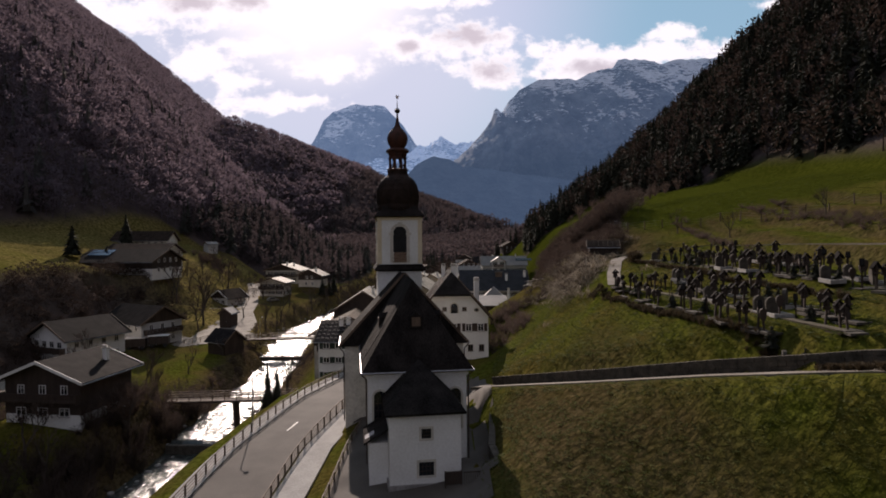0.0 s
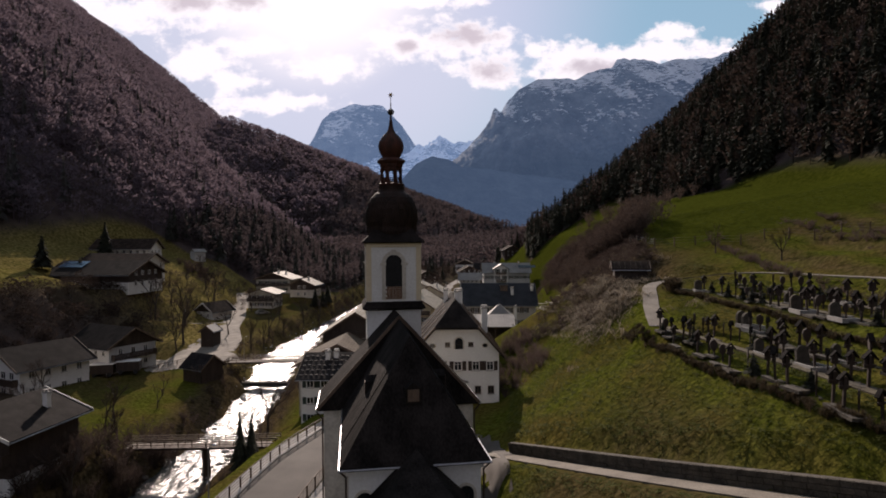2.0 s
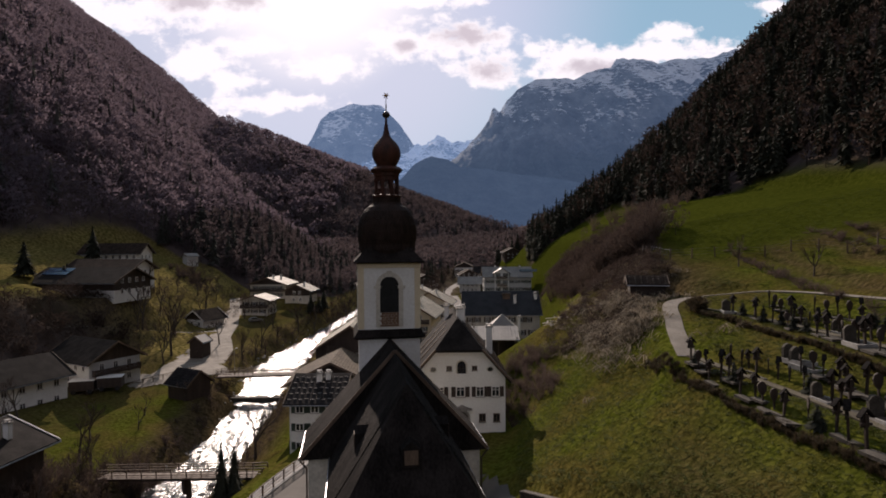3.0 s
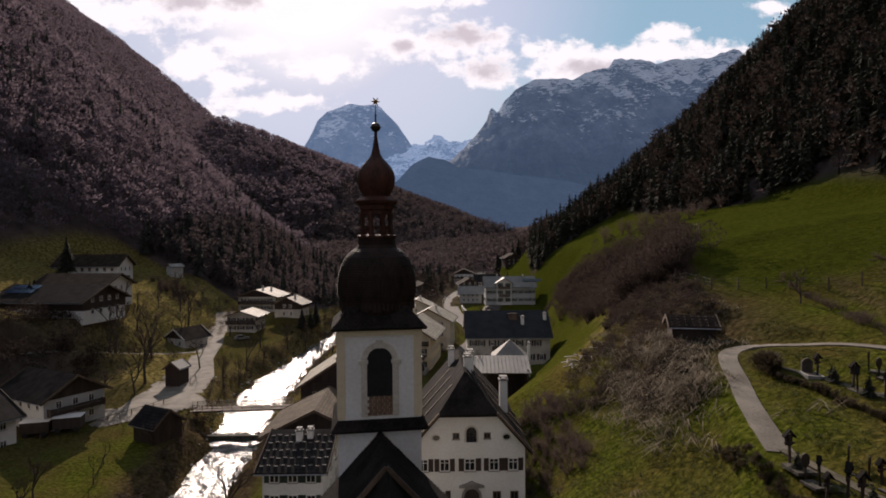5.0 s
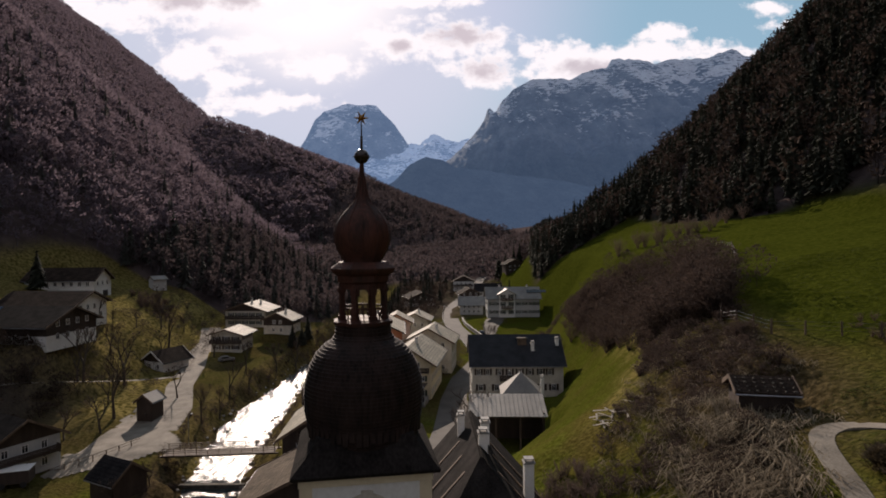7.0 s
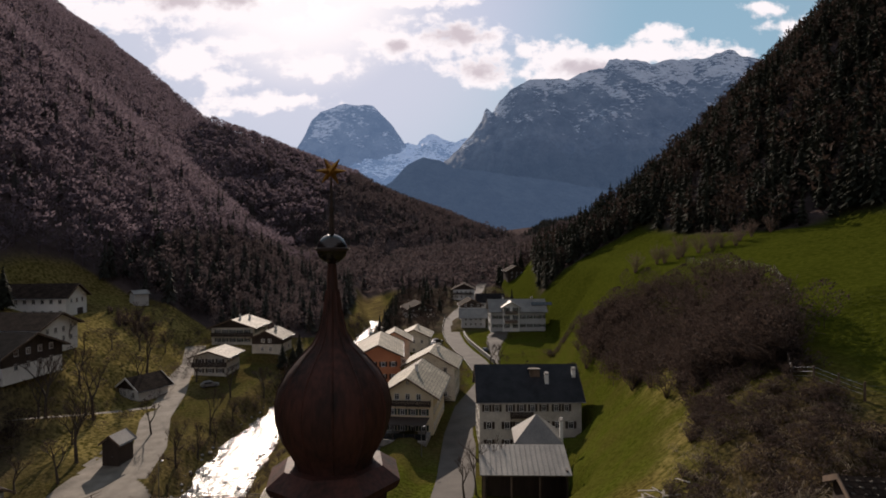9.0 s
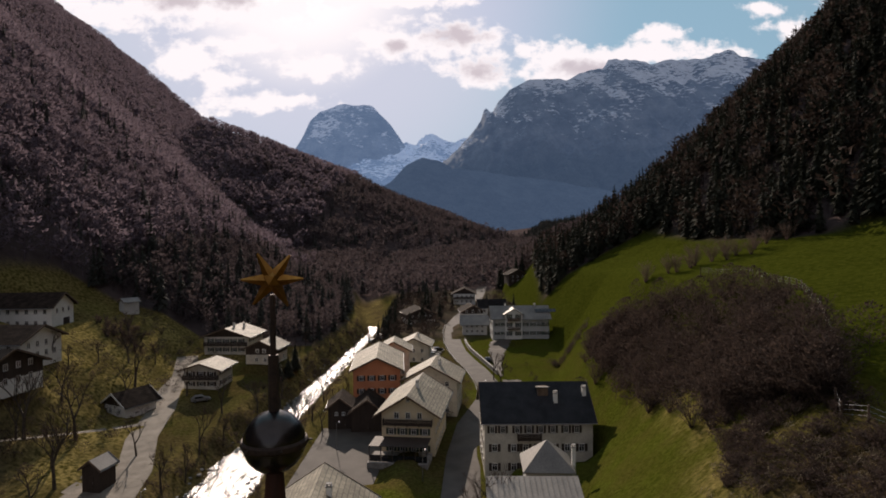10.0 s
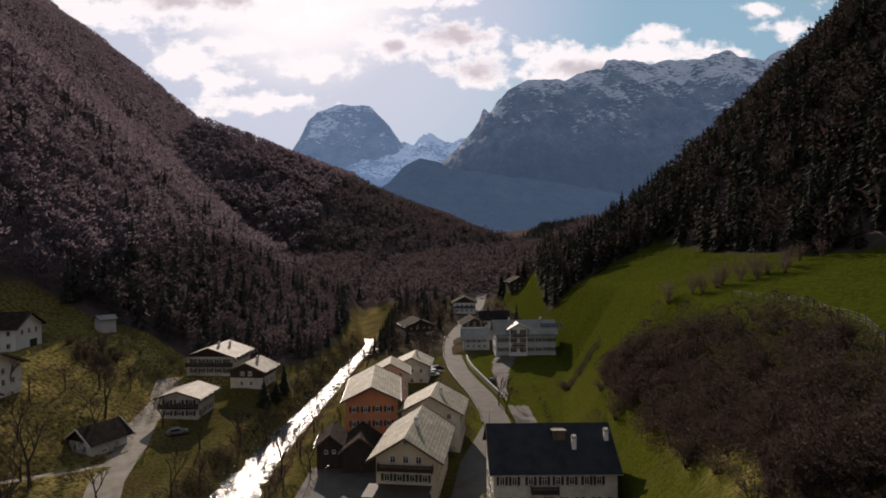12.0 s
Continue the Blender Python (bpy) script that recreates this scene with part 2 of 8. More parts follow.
def box(bm, x0, x1, y0, y1, z0, z1, m=None):
    vs = [bm.verts.new(v) for v in ((x0, y0, z0), (x1, y0, z0), (x1, y1, z0), (x0, y1, z0), (x0, y0, z1), (x1, y0, z1), (x1, y1, z1), (x0, y1, z1))]
    for f in ((3, 2, 1, 0), (4, 5, 6, 7), (0, 1, 5, 4), (1, 2, 6, 5), (2, 3, 7, 6), (3, 0, 4, 7)):
        bm.faces.new([vs[i] for i in f])
    if m is not None:
        for v in vs:
            v.co = m @ v.co
    return vs


def boxed(x0, x1, y0, y1, z0, z1):
    bm = bmesh.new()
    box(bm, x0, x1, y0, y1, z0, z1)
    return bm


def prism(bm, outline, y0, y1):
    """An outline of (x, z), anticlockwise as seen from -y, drawn out from y0 to y1."""
    a = [bm.verts.new((x, y0, z)) for x, z in outline]
    b = [bm.verts.new((x, y1, z)) for x, z in outline]
    bm.faces.new(a)
    bm.faces.new(b[::-1])
    for i in range(len(a)):
        k = (i + 1) % len(a)
        bm.faces.new((a[k], a[i], b[i], b[k]))


def lathe(bm, profile, sides=24, turn=0.0):
    """Rings of (radius, z) joined round the z axis."""
    rings = []
    for r, z in profile:
        rings.append([bm.verts.new((r * math.cos(2 * math.pi * i / sides + turn), r * math.sin(2 * math.pi * i / sides + turn), z)) for i in range(sides)])
    for a, b in zip(rings, rings[1:]):
        for i in range(sides):
            k = (i + 1) % sides
            bm.faces.new((a[i], a[k], b[k], b[i]))
    bm.faces.new(rings[0][::-1])
    bm.faces.new(rings[-1])


def tube(bm, a, b, ra, rb, sides=5):
    a, b = Vector(a), Vector(b)
    q = (b - a).to_track_quat("Z", "Y")
    r0, r1 = [], []
    for i in range(sides):
        d = q @ Vector((math.cos(2 * math.pi * i / sides), math.sin(2 * math.pi * i / sides), 0))
        r0.append(bm.verts.new(a + d * ra))
        r1.append(bm.verts.new(b + d * rb))
    for i in range(sides):
        k = (i + 1) % sides
        bm.faces.new((r0[i], r0[k], r1[k], r1[i]))
    bm.faces.new(r0[::-1])
    bm.faces.new(r1)


# ---- the lie of the land ----
YK = [-200, 0, 40, 60, 90, 110, 130, 150, 170, 200, 260, 330, 420, 560, 900]
RIVER_X = [-40, -38, -36, -34.5, -35, -35, -36.5, -39.8, -41, -40.5, -36, -31.5, -45, -60, -60]
RIVER_W = [6, 6, 6, 4.8, 3.4, 3.2, 3.2, 4.4, 5.0, 2.6, 1.8, 1.0, 3.5, 3, 3]
BANK_X = [-30, -28, -21.5, -20.8, -15.5, -13.5, -22, -29, -30, -28, -22, -20, -30, -45, -45]
STREET_Z = [-3, -2.5, -1.9, -1.4, -1.2, -2.6, -4, -5, -5.2, -5, -3.4, -3, -2, 2, 20]
FOOT_X = [0, 2, 2.5, 4.5, 8, 6, 10, 20, 24, 25, 39, 36, 36, 60, 200]
FOOT_Z = [-1, 0, 0.3, 1.8, 1.8, 3, -1, 0, -1, -4.0, -2.6, -1.4, 0, 5, 25]
SHOULDER_X = [22, 21, 21, 20.5, 24, 32, 40, 47, 48, 47, 55, 50, 52, 80, 260]
SHOULDER_Z = [12, 12, 12.2, 12.7, 15, 20, 24.5, 26.5, 26.5, 26, 23, 18, 14, 22, 60]
CREST_X = [80, 80, 80, 80, 82, 85, 88, 90, 88, 86, 80, 62, 60, 95, 280]
CREST_Z = [27, 27, 27, 28, 29, 31, 33, 34, 35, 36, 37, 31, 24, 32, 70]
FLOOR_Z = [-9, -9, -9, -9, -8.6, -7.4, -6.2, -5.6, -4.8, -3.5, -1.5, -1, 0, 5, 25]
WEST_X = [-76, -76, -77, -77, -77, -77, -77, -76, -72, -70, -76, -72, -74, -120, -200]
WEST_Z = [-5, -5, -5, -5, -4.5, -4, -4, -3.5, -3, -2, 0, 1, 2, 8, 30]
SHELF_X = [-88, -88, -88, -88, -88, -88, -88, -88, -90, -92, -92, -80, -82, -140, -230]
SHELF_Z = [9, 9, 9, 9, 9, 9.5, 10, 10, 10, 11, 12, 6, 6, 18, 45]
WOOD_X = [-145, -145, -145, -145, -145, -145, -145, -145, -142, -130, -98, -86, -90, -150, -250]
WOOD_Z = [24, 24, 24, 24, 24, 24, 24, 24, 24, 22, 15, 10, 10, 22, 50]


def river_z(y):
    return np.interp(y, [-200, 60.5, 61.5, 84.5, 85.5, 138, 139, 260, 420, 560, 900], [-14, -13, -12.3, -12, -10.9, -9.5, -9.0, -7.2, -5.5, -2, 15])


# the east wood's edge: x over y
EDGE_Y = [-200, 90, 150, 170, 190, 200, 230, 270, 285, 295, 305, 318, 340, 400, 440, 560, 900]
EDGE_X = [84, 86, 94, 93, 90, 82, 76, 77, 77, 66, 54, 43, 46, 54, 60, 99, 284]


# the west wood's edge
RIM_Y = [-200, 150, 170, 200, 235, 246, 252, 258, 263, 268, 313, 440, 560, 900]
RIM_X = [-145, -145, -142, -134, -125, -118, -100, -88, -60, -46, -42, -54, -150, -250]


def edge_x(y):
    return np.interp(y, EDGE_Y, EDGE_X)


def rim_x(y):
    return np.interp(y, RIM_Y, RIM_X)


ROADS = {}


def lay_road(name, points, half, blend=4.0):
    ROADS[name] = (np.array(points, float), half, blend)


lay_road("main", [(-16, -40, -2.6), (-16, 20, -2.2), (-15.8, 42, -1.75), (-15.6, 56, -1.3), (-13.5, 72, -1.0), (-10, 86, -1.3), (-6, 105, -2.6), (-2.5, 125, -3.8), (0.5, 150, -4.8),
    (2, 172, -5), (4.6, 190, -4.8), (8.6, 203, -4.4), (11.2, 212, -4.1), (11, 222, -3.9), (9.4, 236, -3.7), (6.4, 252, -3.6), (4.4, 266, -3.5), (3.4, 285, -3.4), (3.6, 305, -3.2), (4.8, 325, -3), (9, 350, -2.6), (14, 371, -2.2), (20.5, 405, -1.2), (30, 480, 1)], 5.4, 3.0)
lay_road("path", [(4.5, 66, 1.9), (9, 56.5, 4.5), (12.5, 49.5, 6.4), (15, 44.5, 7.8), (18, 38.8, 9.4), (20.7, 33, 10.9), (22.4, 29.5, 11.8), (26, 22, 13.2), (36, 8, 15)], 1.2, 1.4)
lay_road("graves", [(20.6, 69, 13.0), (21.6, 62, 12.95), (22.4, 55, 13), (23.0, 46, 13), (23.8, 34, 13)], 0.5, 1.0)
lay_road("graves_up", [(27.6, 82, 15.3), (28.9, 77, 15.3), (30, 69, 15.25), (30.4, 60, 15.2), (30.6, 45, 15.2)], 0.5, 1.0)
lay_road("lane", [(20.4, 68, 12.95), (22.2, 75, 13.8), (23.8, 80, 14.5), (25.4, 85, 15.05), (26.8, 87.4, 15.35), (28.6, 87.9, 15.7), (30.2, 86.6, 16.1), (31.6, 84.8, 16.45), (34, 82, 17), (36, 77, 17.3), (37.6, 71, 17.4), (39, 62, 17.6), (40, 45, 17.8), (41, 20, 18)], 0.8, 1.3)
lay_road("west", [(-75, 60, -6), (-72, 100, -5.5), (-66, 125, -5.6), (-58, 142, -5.4), (-52, 150, -5.3), (-55, 165, -4.6), (-61, 180, -3.6), (-64.5, 196, -2.6), (-68.4, 208, -1.8), (-70.4, 222, -0.8), (-76, 238, 1.2)], 2.9)


lay_road("hill_lane", [(-86, 146, 4.2), (-82.5, 155, 3.2), (-79.6, 162, 1.9), (-75.8, 171.4, -0.3), (-71.6, 181, -2.4), (-65, 187, -3.1)], 0.9, 2.0)


def near_road(pts, x, y):
    best, zz = np.full(x.shape, 1e9), np.zeros(x.shape)
    for (x0, y0, z0), (x1, y1, z1) in zip(pts, pts[1:]):
        dx, dy = x1 - x0, y1 - y0
        k = np.clip(((x - x0) * dx + (y - y0) * dy) / (dx * dx + dy * dy), 0, 1)
        d = np.hypot(x - x0 - k * dx, y - y0 - k * dy)
        zz = np.where(d < best, z0 + k * (z1 - z0), zz)
        best = np.minimum(best, d)
    return best, zz


PADS = []   # level plots: x, y, half size, z


def smooth(k):
    k = np.clip(k, 0, 1)
    return k * k * (3 - 2 * k)


def wobble(x, y, size, seed=0.0):
    """A cheap smooth unevenness, about -1 to 1."""
    u, v = x / size, y / size
    return (np.sin(u * 1.7 + 1.3 * np.sin(v * 1.1 + seed)) + np.sin(v * 2.1 + 1.7 * np.sin(u * 0.9 + seed * 2)) + np.sin((u + v) * 1.3 + 2.1 * np.sin((u - v) * 0.8 + seed))) / 3


def height(x, y):
    x, y = np.asarray(x, float), np.asarray(y, float)
    at = lambda table: np.interp(y, YK, table)
    rx, rw, rz = at(RIVER_X), at(RIVER_W), river_z(y)
    rw = rw + np.minimum(0.3 * rw, 1.1) * (wobble(0 * x + 3 * np.sign(x - rx), y, 4.5, 2) + 0.5 * wobble(0 * x + 5 * np.sign(x - rx), y, 1.4, 1)) * (y > 95)
    knots = [(rx - rw - 1200, None), (at(WOOD_X), at(WOOD_Z)), (at(SHELF_X), at(SHELF_Z)), (at(WEST_X), at(WEST_Z)), (rx - rw - 5, at(FLOOR_Z)), (rx - rw, rz - 0.5), (rx, rz - 1),
        (rx + rw, rz - 0.5), (at(BANK_X), at(STREET_Z)), (at(FOOT_X), at(FOOT_Z)), (at(SHOULDER_X), at(SHOULDER_Z)), (at(CREST_X), at(CREST_Z))]
    h = np.zeros(np.broadcast(x, y).shape)
    for (xa, za), (xb, zb) in zip(knots[1:], knots[2:]):
        k = (x - xa) / np.maximum(xb - xa, 0.1)
        h = np.where((k >= 0) & (k <= 1), za + (zb - za) * np.clip(k, 0, 1), h)
    xw, zw, xc, zc = at(WOOD_X), at(WOOD_Z), at(CREST_X), at(CREST_Z)
    cap_w = 0.69 * -x - 33 + 20 * np.exp(-((x + 400) / 140) ** 2) - 14 * smooth((-x - 540) / 160)
    end = 1130 + 0.7 * (-247 - x)
    cap_w = cap_w - 0.5 * np.maximum(y - end - 120, 0)
    h = np.where(x < xw, np.maximum(zw - 5, np.minimum(zw + 0.85 * (xw - x), cap_w + 7 + 6 * wobble(x, y, 90))), h)
    cap_e = 0.88 * (x - 0.056 * y) - 12 - 0.35 * np.maximum(y - 345 - 0.15 * (x - 100), 0)
    h = np.where(x > xc, np.maximum(zc - 5, np.minimum(zc + 1.0 * (x - xc), cap_e + 5 * wobble(x, y, 40))), h)
    # the wooded spur that closes the valley
    spur = np.full(h.shape, -1e3)
    ridge = [(-425, 1190, 258), (-280, 1220, 202), (-40, 960, 66), (141, 950, 30), (420, 1000, 50)]
    for (x0, y0, z0), (x1, y1, z1) in zip(ridge, ridge[1:]):
        for k in np.linspace(0, 1, 9):
            spur = np.maximum(spur, z0 + k * (z1 - z0) - 0.42 * np.hypot(x - x0 - k * (x1 - x0), y - y0 - k * (y1 - y0)))
    h = np.maximum(h, spur + 4 * wobble(x, y, 50, 2))
    rough = np.clip((np.abs(x - rx) - rw - 2) / 6, 0, 1)
    h = h + rough * (0.25 * wobble(x, y, 6, 1) + 0.1 * wobble(x, y, 1.9, 4))
    strip = (x - 37 - 0.16 * (y - 80)) / 6.5
    part_ = strip - np.floor(strip)
    h = h + 1.5 * (smooth((part_ - 0.55) / 0.35) - part_) * smooth((strip + 0.2) / 0.3) * smooth((4.4 - strip) / 0.5) * smooth((101 - y) / 5)
    below = np.interp(y, [-60, 8, 22, 29.5, 33, 38.8], [60, 36, 26, 22.4, 20.7, 18])
    h = h - 0.32 * np.maximum(40 - y, 0) * smooth((x - 4) / 6) * smooth((below - x) / 7)
    for pts, half, blend in ROADS.values():
        d, zz = near_road(pts, x, y)
        h = np.where(d < half + 0.5 + blend, zz - 0.06 + (h - zz + 0.06) * smooth((d - half - 0.5) / blend), h)
    for px, py, pr, pz in PADS:
        d = np.maximum(np.abs(x - px), np.abs(y - py)) - pr
        h = np.where(d < 3, pz + (h - pz) * smooth(d / 3), h)
    return h


def ground_z(x, y):
    return float(height(np.array([x]), np.array([y]))[0])
# ---- ground ----
def ground_lines(a, b, step, far_a, far_b, grow):
    mid = list(np.arange(a, b + step / 2, step))
    lo, hi, s = [], [], step
    x = a
    while x > far_a:
        s *= grow
        x -= s
        lo.append(x)
    x, s = b, step
    while x < far_b:
        s *= grow
        x += s
        hi.append(x)
    return np.array(lo[::-1] + mid + hi)


PADS += [(-54.5, 148, 5, -5.15), (-58.5, 158, 3, -5.1), (-1.2, 52, 4.6, 0.0), (-2.4, 66, 4.6, 0.2), (2, 92, 6, 0.9), (-7, 181, 7, -5.2), (-3.4, 202, 6, -4.9), (-17, 210, 8, -5.0), (-20, 192, 6, -5.1), (-9.6, 256, 6, -3.8), (28, 283.5, 9, -1.5), (12.1, 298, 6, -2.5), (12, 313, 5, -1.5), (21.5, 322, 5, 0.0), (14.4, 168, 8, -4.8),
    (-16.4, 129, 6, -5.0), (-66.6, 250.6, 6.8, 0.4), (-52.2, 236, 4.6, 0.0), (-60.6, 215, 3.8, -1.5), (-71, 195.6, 3.4, -3.0), (-110, 219, 8, 13.2), (-91, 172, 9, 8.9), (-96, 191, 7, 10.2), (-49.4, 81, 6.5, -4.6), (-71, 117, 6, -4.2),
    (-67, 133, 6, -4.4), (-46.6, 127.5, 3.5, -5.8), (26, 94.2, 2.6, 15.3), (-16.8, 112.4, 5.5, -7.0), (-15.9, 97.4, 3.6, -5.5), (-20, 167, 7.5, -5.06), (-20, 181, 7.5, -5.06), (8.9, 134, 5, -1.6), (12.8, 147, 3, -2.5), (13, 396, 6, -1.0), (-11, 337, 6, -4.0), (46, 425, 6, 8.0)]


def build_ground():
    gx, gy = ground_lines(-112, 95, 1.4, -2600, 2600, 1.09), ground_lines(-12, 290, 1.4, -400, 2600, 1.06)
    X, Y = np.meshgrid(gx, gy)
    Z = height(X, Y)
    nx, ny = len(gx), len(gy)
    idx = np.arange(nx * ny).reshape(ny, nx)
    faces = np.stack([idx[:-1, :-1], idx[:-1, 1:], idx[1:, 1:], idx[1:, :-1]], -1).reshape(-1, 4)
    me = bpy.data.meshes.new("ground")
    me.from_pydata(np.stack([X, Y, Z], -1).reshape(-1, 3).tolist(), [], faces.tolist())
    me.polygons.foreach_set("use_smooth", [True] * len(me.polygons))
    # cover: 0 meadow, 1 rough scrub and dead grass; wood: forest floor
    at = lambda table: np.interp(Y, YK, table)
    wood = np.maximum(smooth((rim_x(Y) + 3 - X) / 6), smooth((X - edge_x(Y) + 2) / 6))
    wood = np.maximum(wood, smooth((Y - 430) / 40))
    wood = np.maximum(wood, 0.6 * smooth((Y - 280) / 20) * smooth((40 - X) / 10) * smooth((X + 30) / 6))
    wood = np.maximum(wood, 0.85 * smooth(1.5 - np.hypot((X + 82) / 11, (Y - 105) / 60)))
    rx, rw = at(RIVER_X), at(RIVER_W)
    bank = smooth(1 - (np.abs(X - rx) - rw - 4) / 5)
    scrub = smooth(1 - np.hypot((X - 27) / 9, (Y - 100) / 18) * 1.0 + 0.35)
    scrub = np.maximum(scrub, smooth(1.3 - np.hypot((X + 82) / 13, (Y - 190) / 34)) * 0.7)
    scrub = np.maximum(scrub, smooth(1.35 - np.hypot((X + 74) / 22, (Y - 150) / 62)) * 0.75)
    scrub = np.maximum(scrub, smooth((-56 - X) / 6) * smooth((X + 102) / 8) * (0.3 + 0.25 * wobble(X, Y, 9, 3)))
    scrub = np.maximum(scrub, smooth((Y - 150) / 14) * smooth((8 - X) / 6) * (0.55 + 0.3 * wobble(X, Y, 8, 5)))
    strip = (X - 37 - 0.16 * (Y - 80)) / 6.5
    terraces = smooth((strip + 0.2) / 0.3) * smooth((104 - Y) / 6) * smooth((4.4 - strip) / 0.5) * smooth(1.3 - np.abs(strip - np.floor(strip) - 0.72) / 0.2)
    lower = smooth((X - 3) / 4) * smooth((62 - Y) / 10) * smooth((19 - X) / 5) * (0.78 + 0.22 * wobble(X, Y, 5, 2))
    dry = np.clip(np.maximum.reduce([bank, scrub, 0.8 * terraces, lower]), 0, 1)
    lush = np.maximum(smooth((X - 34) / 5) * smooth((Y - 96) / 8), 0.6 * smooth((Y - 112) / 10) * smooth((X - 8) / 4))
    col = me.color_attributes.new("cover", "FLOAT_COLOR", "POINT")
    col.data.foreach_set("color", np.stack([wood, dry, lush, np.ones_like(wood)], -1).ravel())
    # pale dead grass on the sunny hillside across the river and on the eroded bank
    # hillside and west meadow grass are paled further, standing in for backlit sun
    sunlit_hill = smooth((-58 - X) / 6) * smooth((X + 104) / 8) * smooth((Y - 150) / 14) * smooth((275 - Y) / 12)
    left = np.interp(Y, [84, 90, 96, 102, 108, 112, 117, 129, 140, 156, 180], [17, 14, 11.5, 14.5, 17, 18.5, 23.5, 27, 30, 32.5, 36])
    eroded = smooth(1.3 - np.abs(X - left - 1.5) / 4.5) * smooth((Y - 104) / 8) * smooth((172 - Y) / 10)
    pale = np.clip(np.maximum.reduce([sunlit_hill * (0.75 + 0.45 * wobble(X, Y, 5, 7)), 0.55 * smooth((-94 - X) / 6) * smooth((Y - 120) / 20) * (1 + 0.3 * wobble(X, Y, 9, 8)), eroded * (0.4 + 0.5 * wobble(X, Y, 2.5, 9)), 0.45 * bank * (Y > 140) * (1 + wobble(X, Y, 4, 6))]), 0, 1)
    straw = me.color_attributes.new("straw", "FLOAT_COLOR", "POINT")
    straw.data.foreach_set("color", np.stack([pale, pale, pale, np.ones_like(pale)], -1).ravel())
    ob = new("ground", me)
    tagged(ob, "green alpine meadow and dark forest floor of a narrow valley", "ground", kind="structure")
    return ob


def ground_material():
    m = bpy.data.materials.new("meadow_and_forest_floor")
    m.use_nodes = True
    n, l = m.node_tree.nodes, m.node_tree.links
    p = n["Principled BSDF"]
    co = n.new("ShaderNodeTexCoord")

    def noise_ramp(size, detail, a, b, lo=0.35, hi=0.65):
        t, r = n.new("ShaderNodeTexNoise"), n.new("ShaderNodeValToRGB")
        t.inputs["Scale"].default_value, t.inputs["Detail"].default_value = 1 / size, detail
        l.new(co.outputs["Object"], t.inputs["Vector"])
        l.new(t.outputs[0], r.inputs[0])
        r.color_ramp.elements[0].position, r.color_ramp.elements[1].position = lo, hi
        r.color_ramp.elements[0].color, r.color_ramp.elements[1].color = (*a, 1), (*b, 1)
        return r.outputs[0], t.outputs[0]

    def mix(fac, a, b, kind="MIX"):
        x = n.new("ShaderNodeMix")
        x.data_type, x.blend_type = "RGBA", kind
        if isinstance(fac, float):
            x.inputs[0].default_value = fac
        else:
            l.new(fac, x.inputs[0])
        l.new(a, x.inputs[6])
        l.new(b, x.inputs[7])
        return x.outputs[2]

    green, _ = noise_ramp(0.5, 6, (0.034, 0.043, 0.004), (0.092, 0.1, 0.016))
    tired, _ = noise_ramp(0.4, 6, (0.046, 0.037, 0.009), (0.112, 0.09, 0.025))
    patch, pv = noise_ramp(6, 7, (0, 0, 0), (0.95, 0.95, 0.95), 0.4, 0.66)
    meadow = mix(patch, green, tired)
    # upper meadow green, darkened in its colour for shade on that slope
    dimmed_green, _ = noise_ramp(0.9, 6, (0.03, 0.037, 0.004), (0.052, 0.06, 0.008))
    scrub, _ = noise_ramp(0.6, 6, (0.03, 0.022, 0.011), (0.095, 0.07, 0.036))
    floor, fine = noise_ramp(5, 8, (0.06, 0.046, 0.045), (0.1, 0.077, 0.074))
    att, sep = n.new("ShaderNodeAttribute"), n.new("ShaderNodeSeparateColor")
    att.attribute_name = "cover"
    l.new(att.outputs["Color"], sep.inputs[0])
    meadow = mix(sep.outputs[2], meadow, dimmed_green)
    c = mix(sep.outputs[1], meadow, scrub)
    att2 = n.new("ShaderNodeAttribute")
    att2.attribute_name = "straw"
    dead, _ = noise_ramp(0.8, 6, (0.06, 0.052, 0.012), (0.26, 0.205, 0.075), 0.36, 0.62)
    c = mix(att2.outputs["Fac"], c, dead)
    c = mix(sep.outputs[0], c, floor)
    l.new(c, p.inputs["Base Color"])
    tuft = n.new("ShaderNodeTexNoise")
    tuft.inputs["Scale"].default_value, tuft.inputs["Detail"].default_value = 2.2, 8
    l.new(co.outputs["Object"], tuft.inputs["Vector"])
    b = n.new("ShaderNodeBump")
    b.inputs["Strength"].default_value, b.inputs["Distance"].default_value = 0.9, 0.3
    l.new(tuft.outputs[0], b.inputs["Height"])
    l.new(b.outputs[0], p.inputs["Normal"])
    p.inputs["Roughness"].default_value = 1.0
    p.inputs["Specular IOR Level"].default_value = 0.0
    return m


ground = build_ground()
ground.data.materials.append(ground_material())


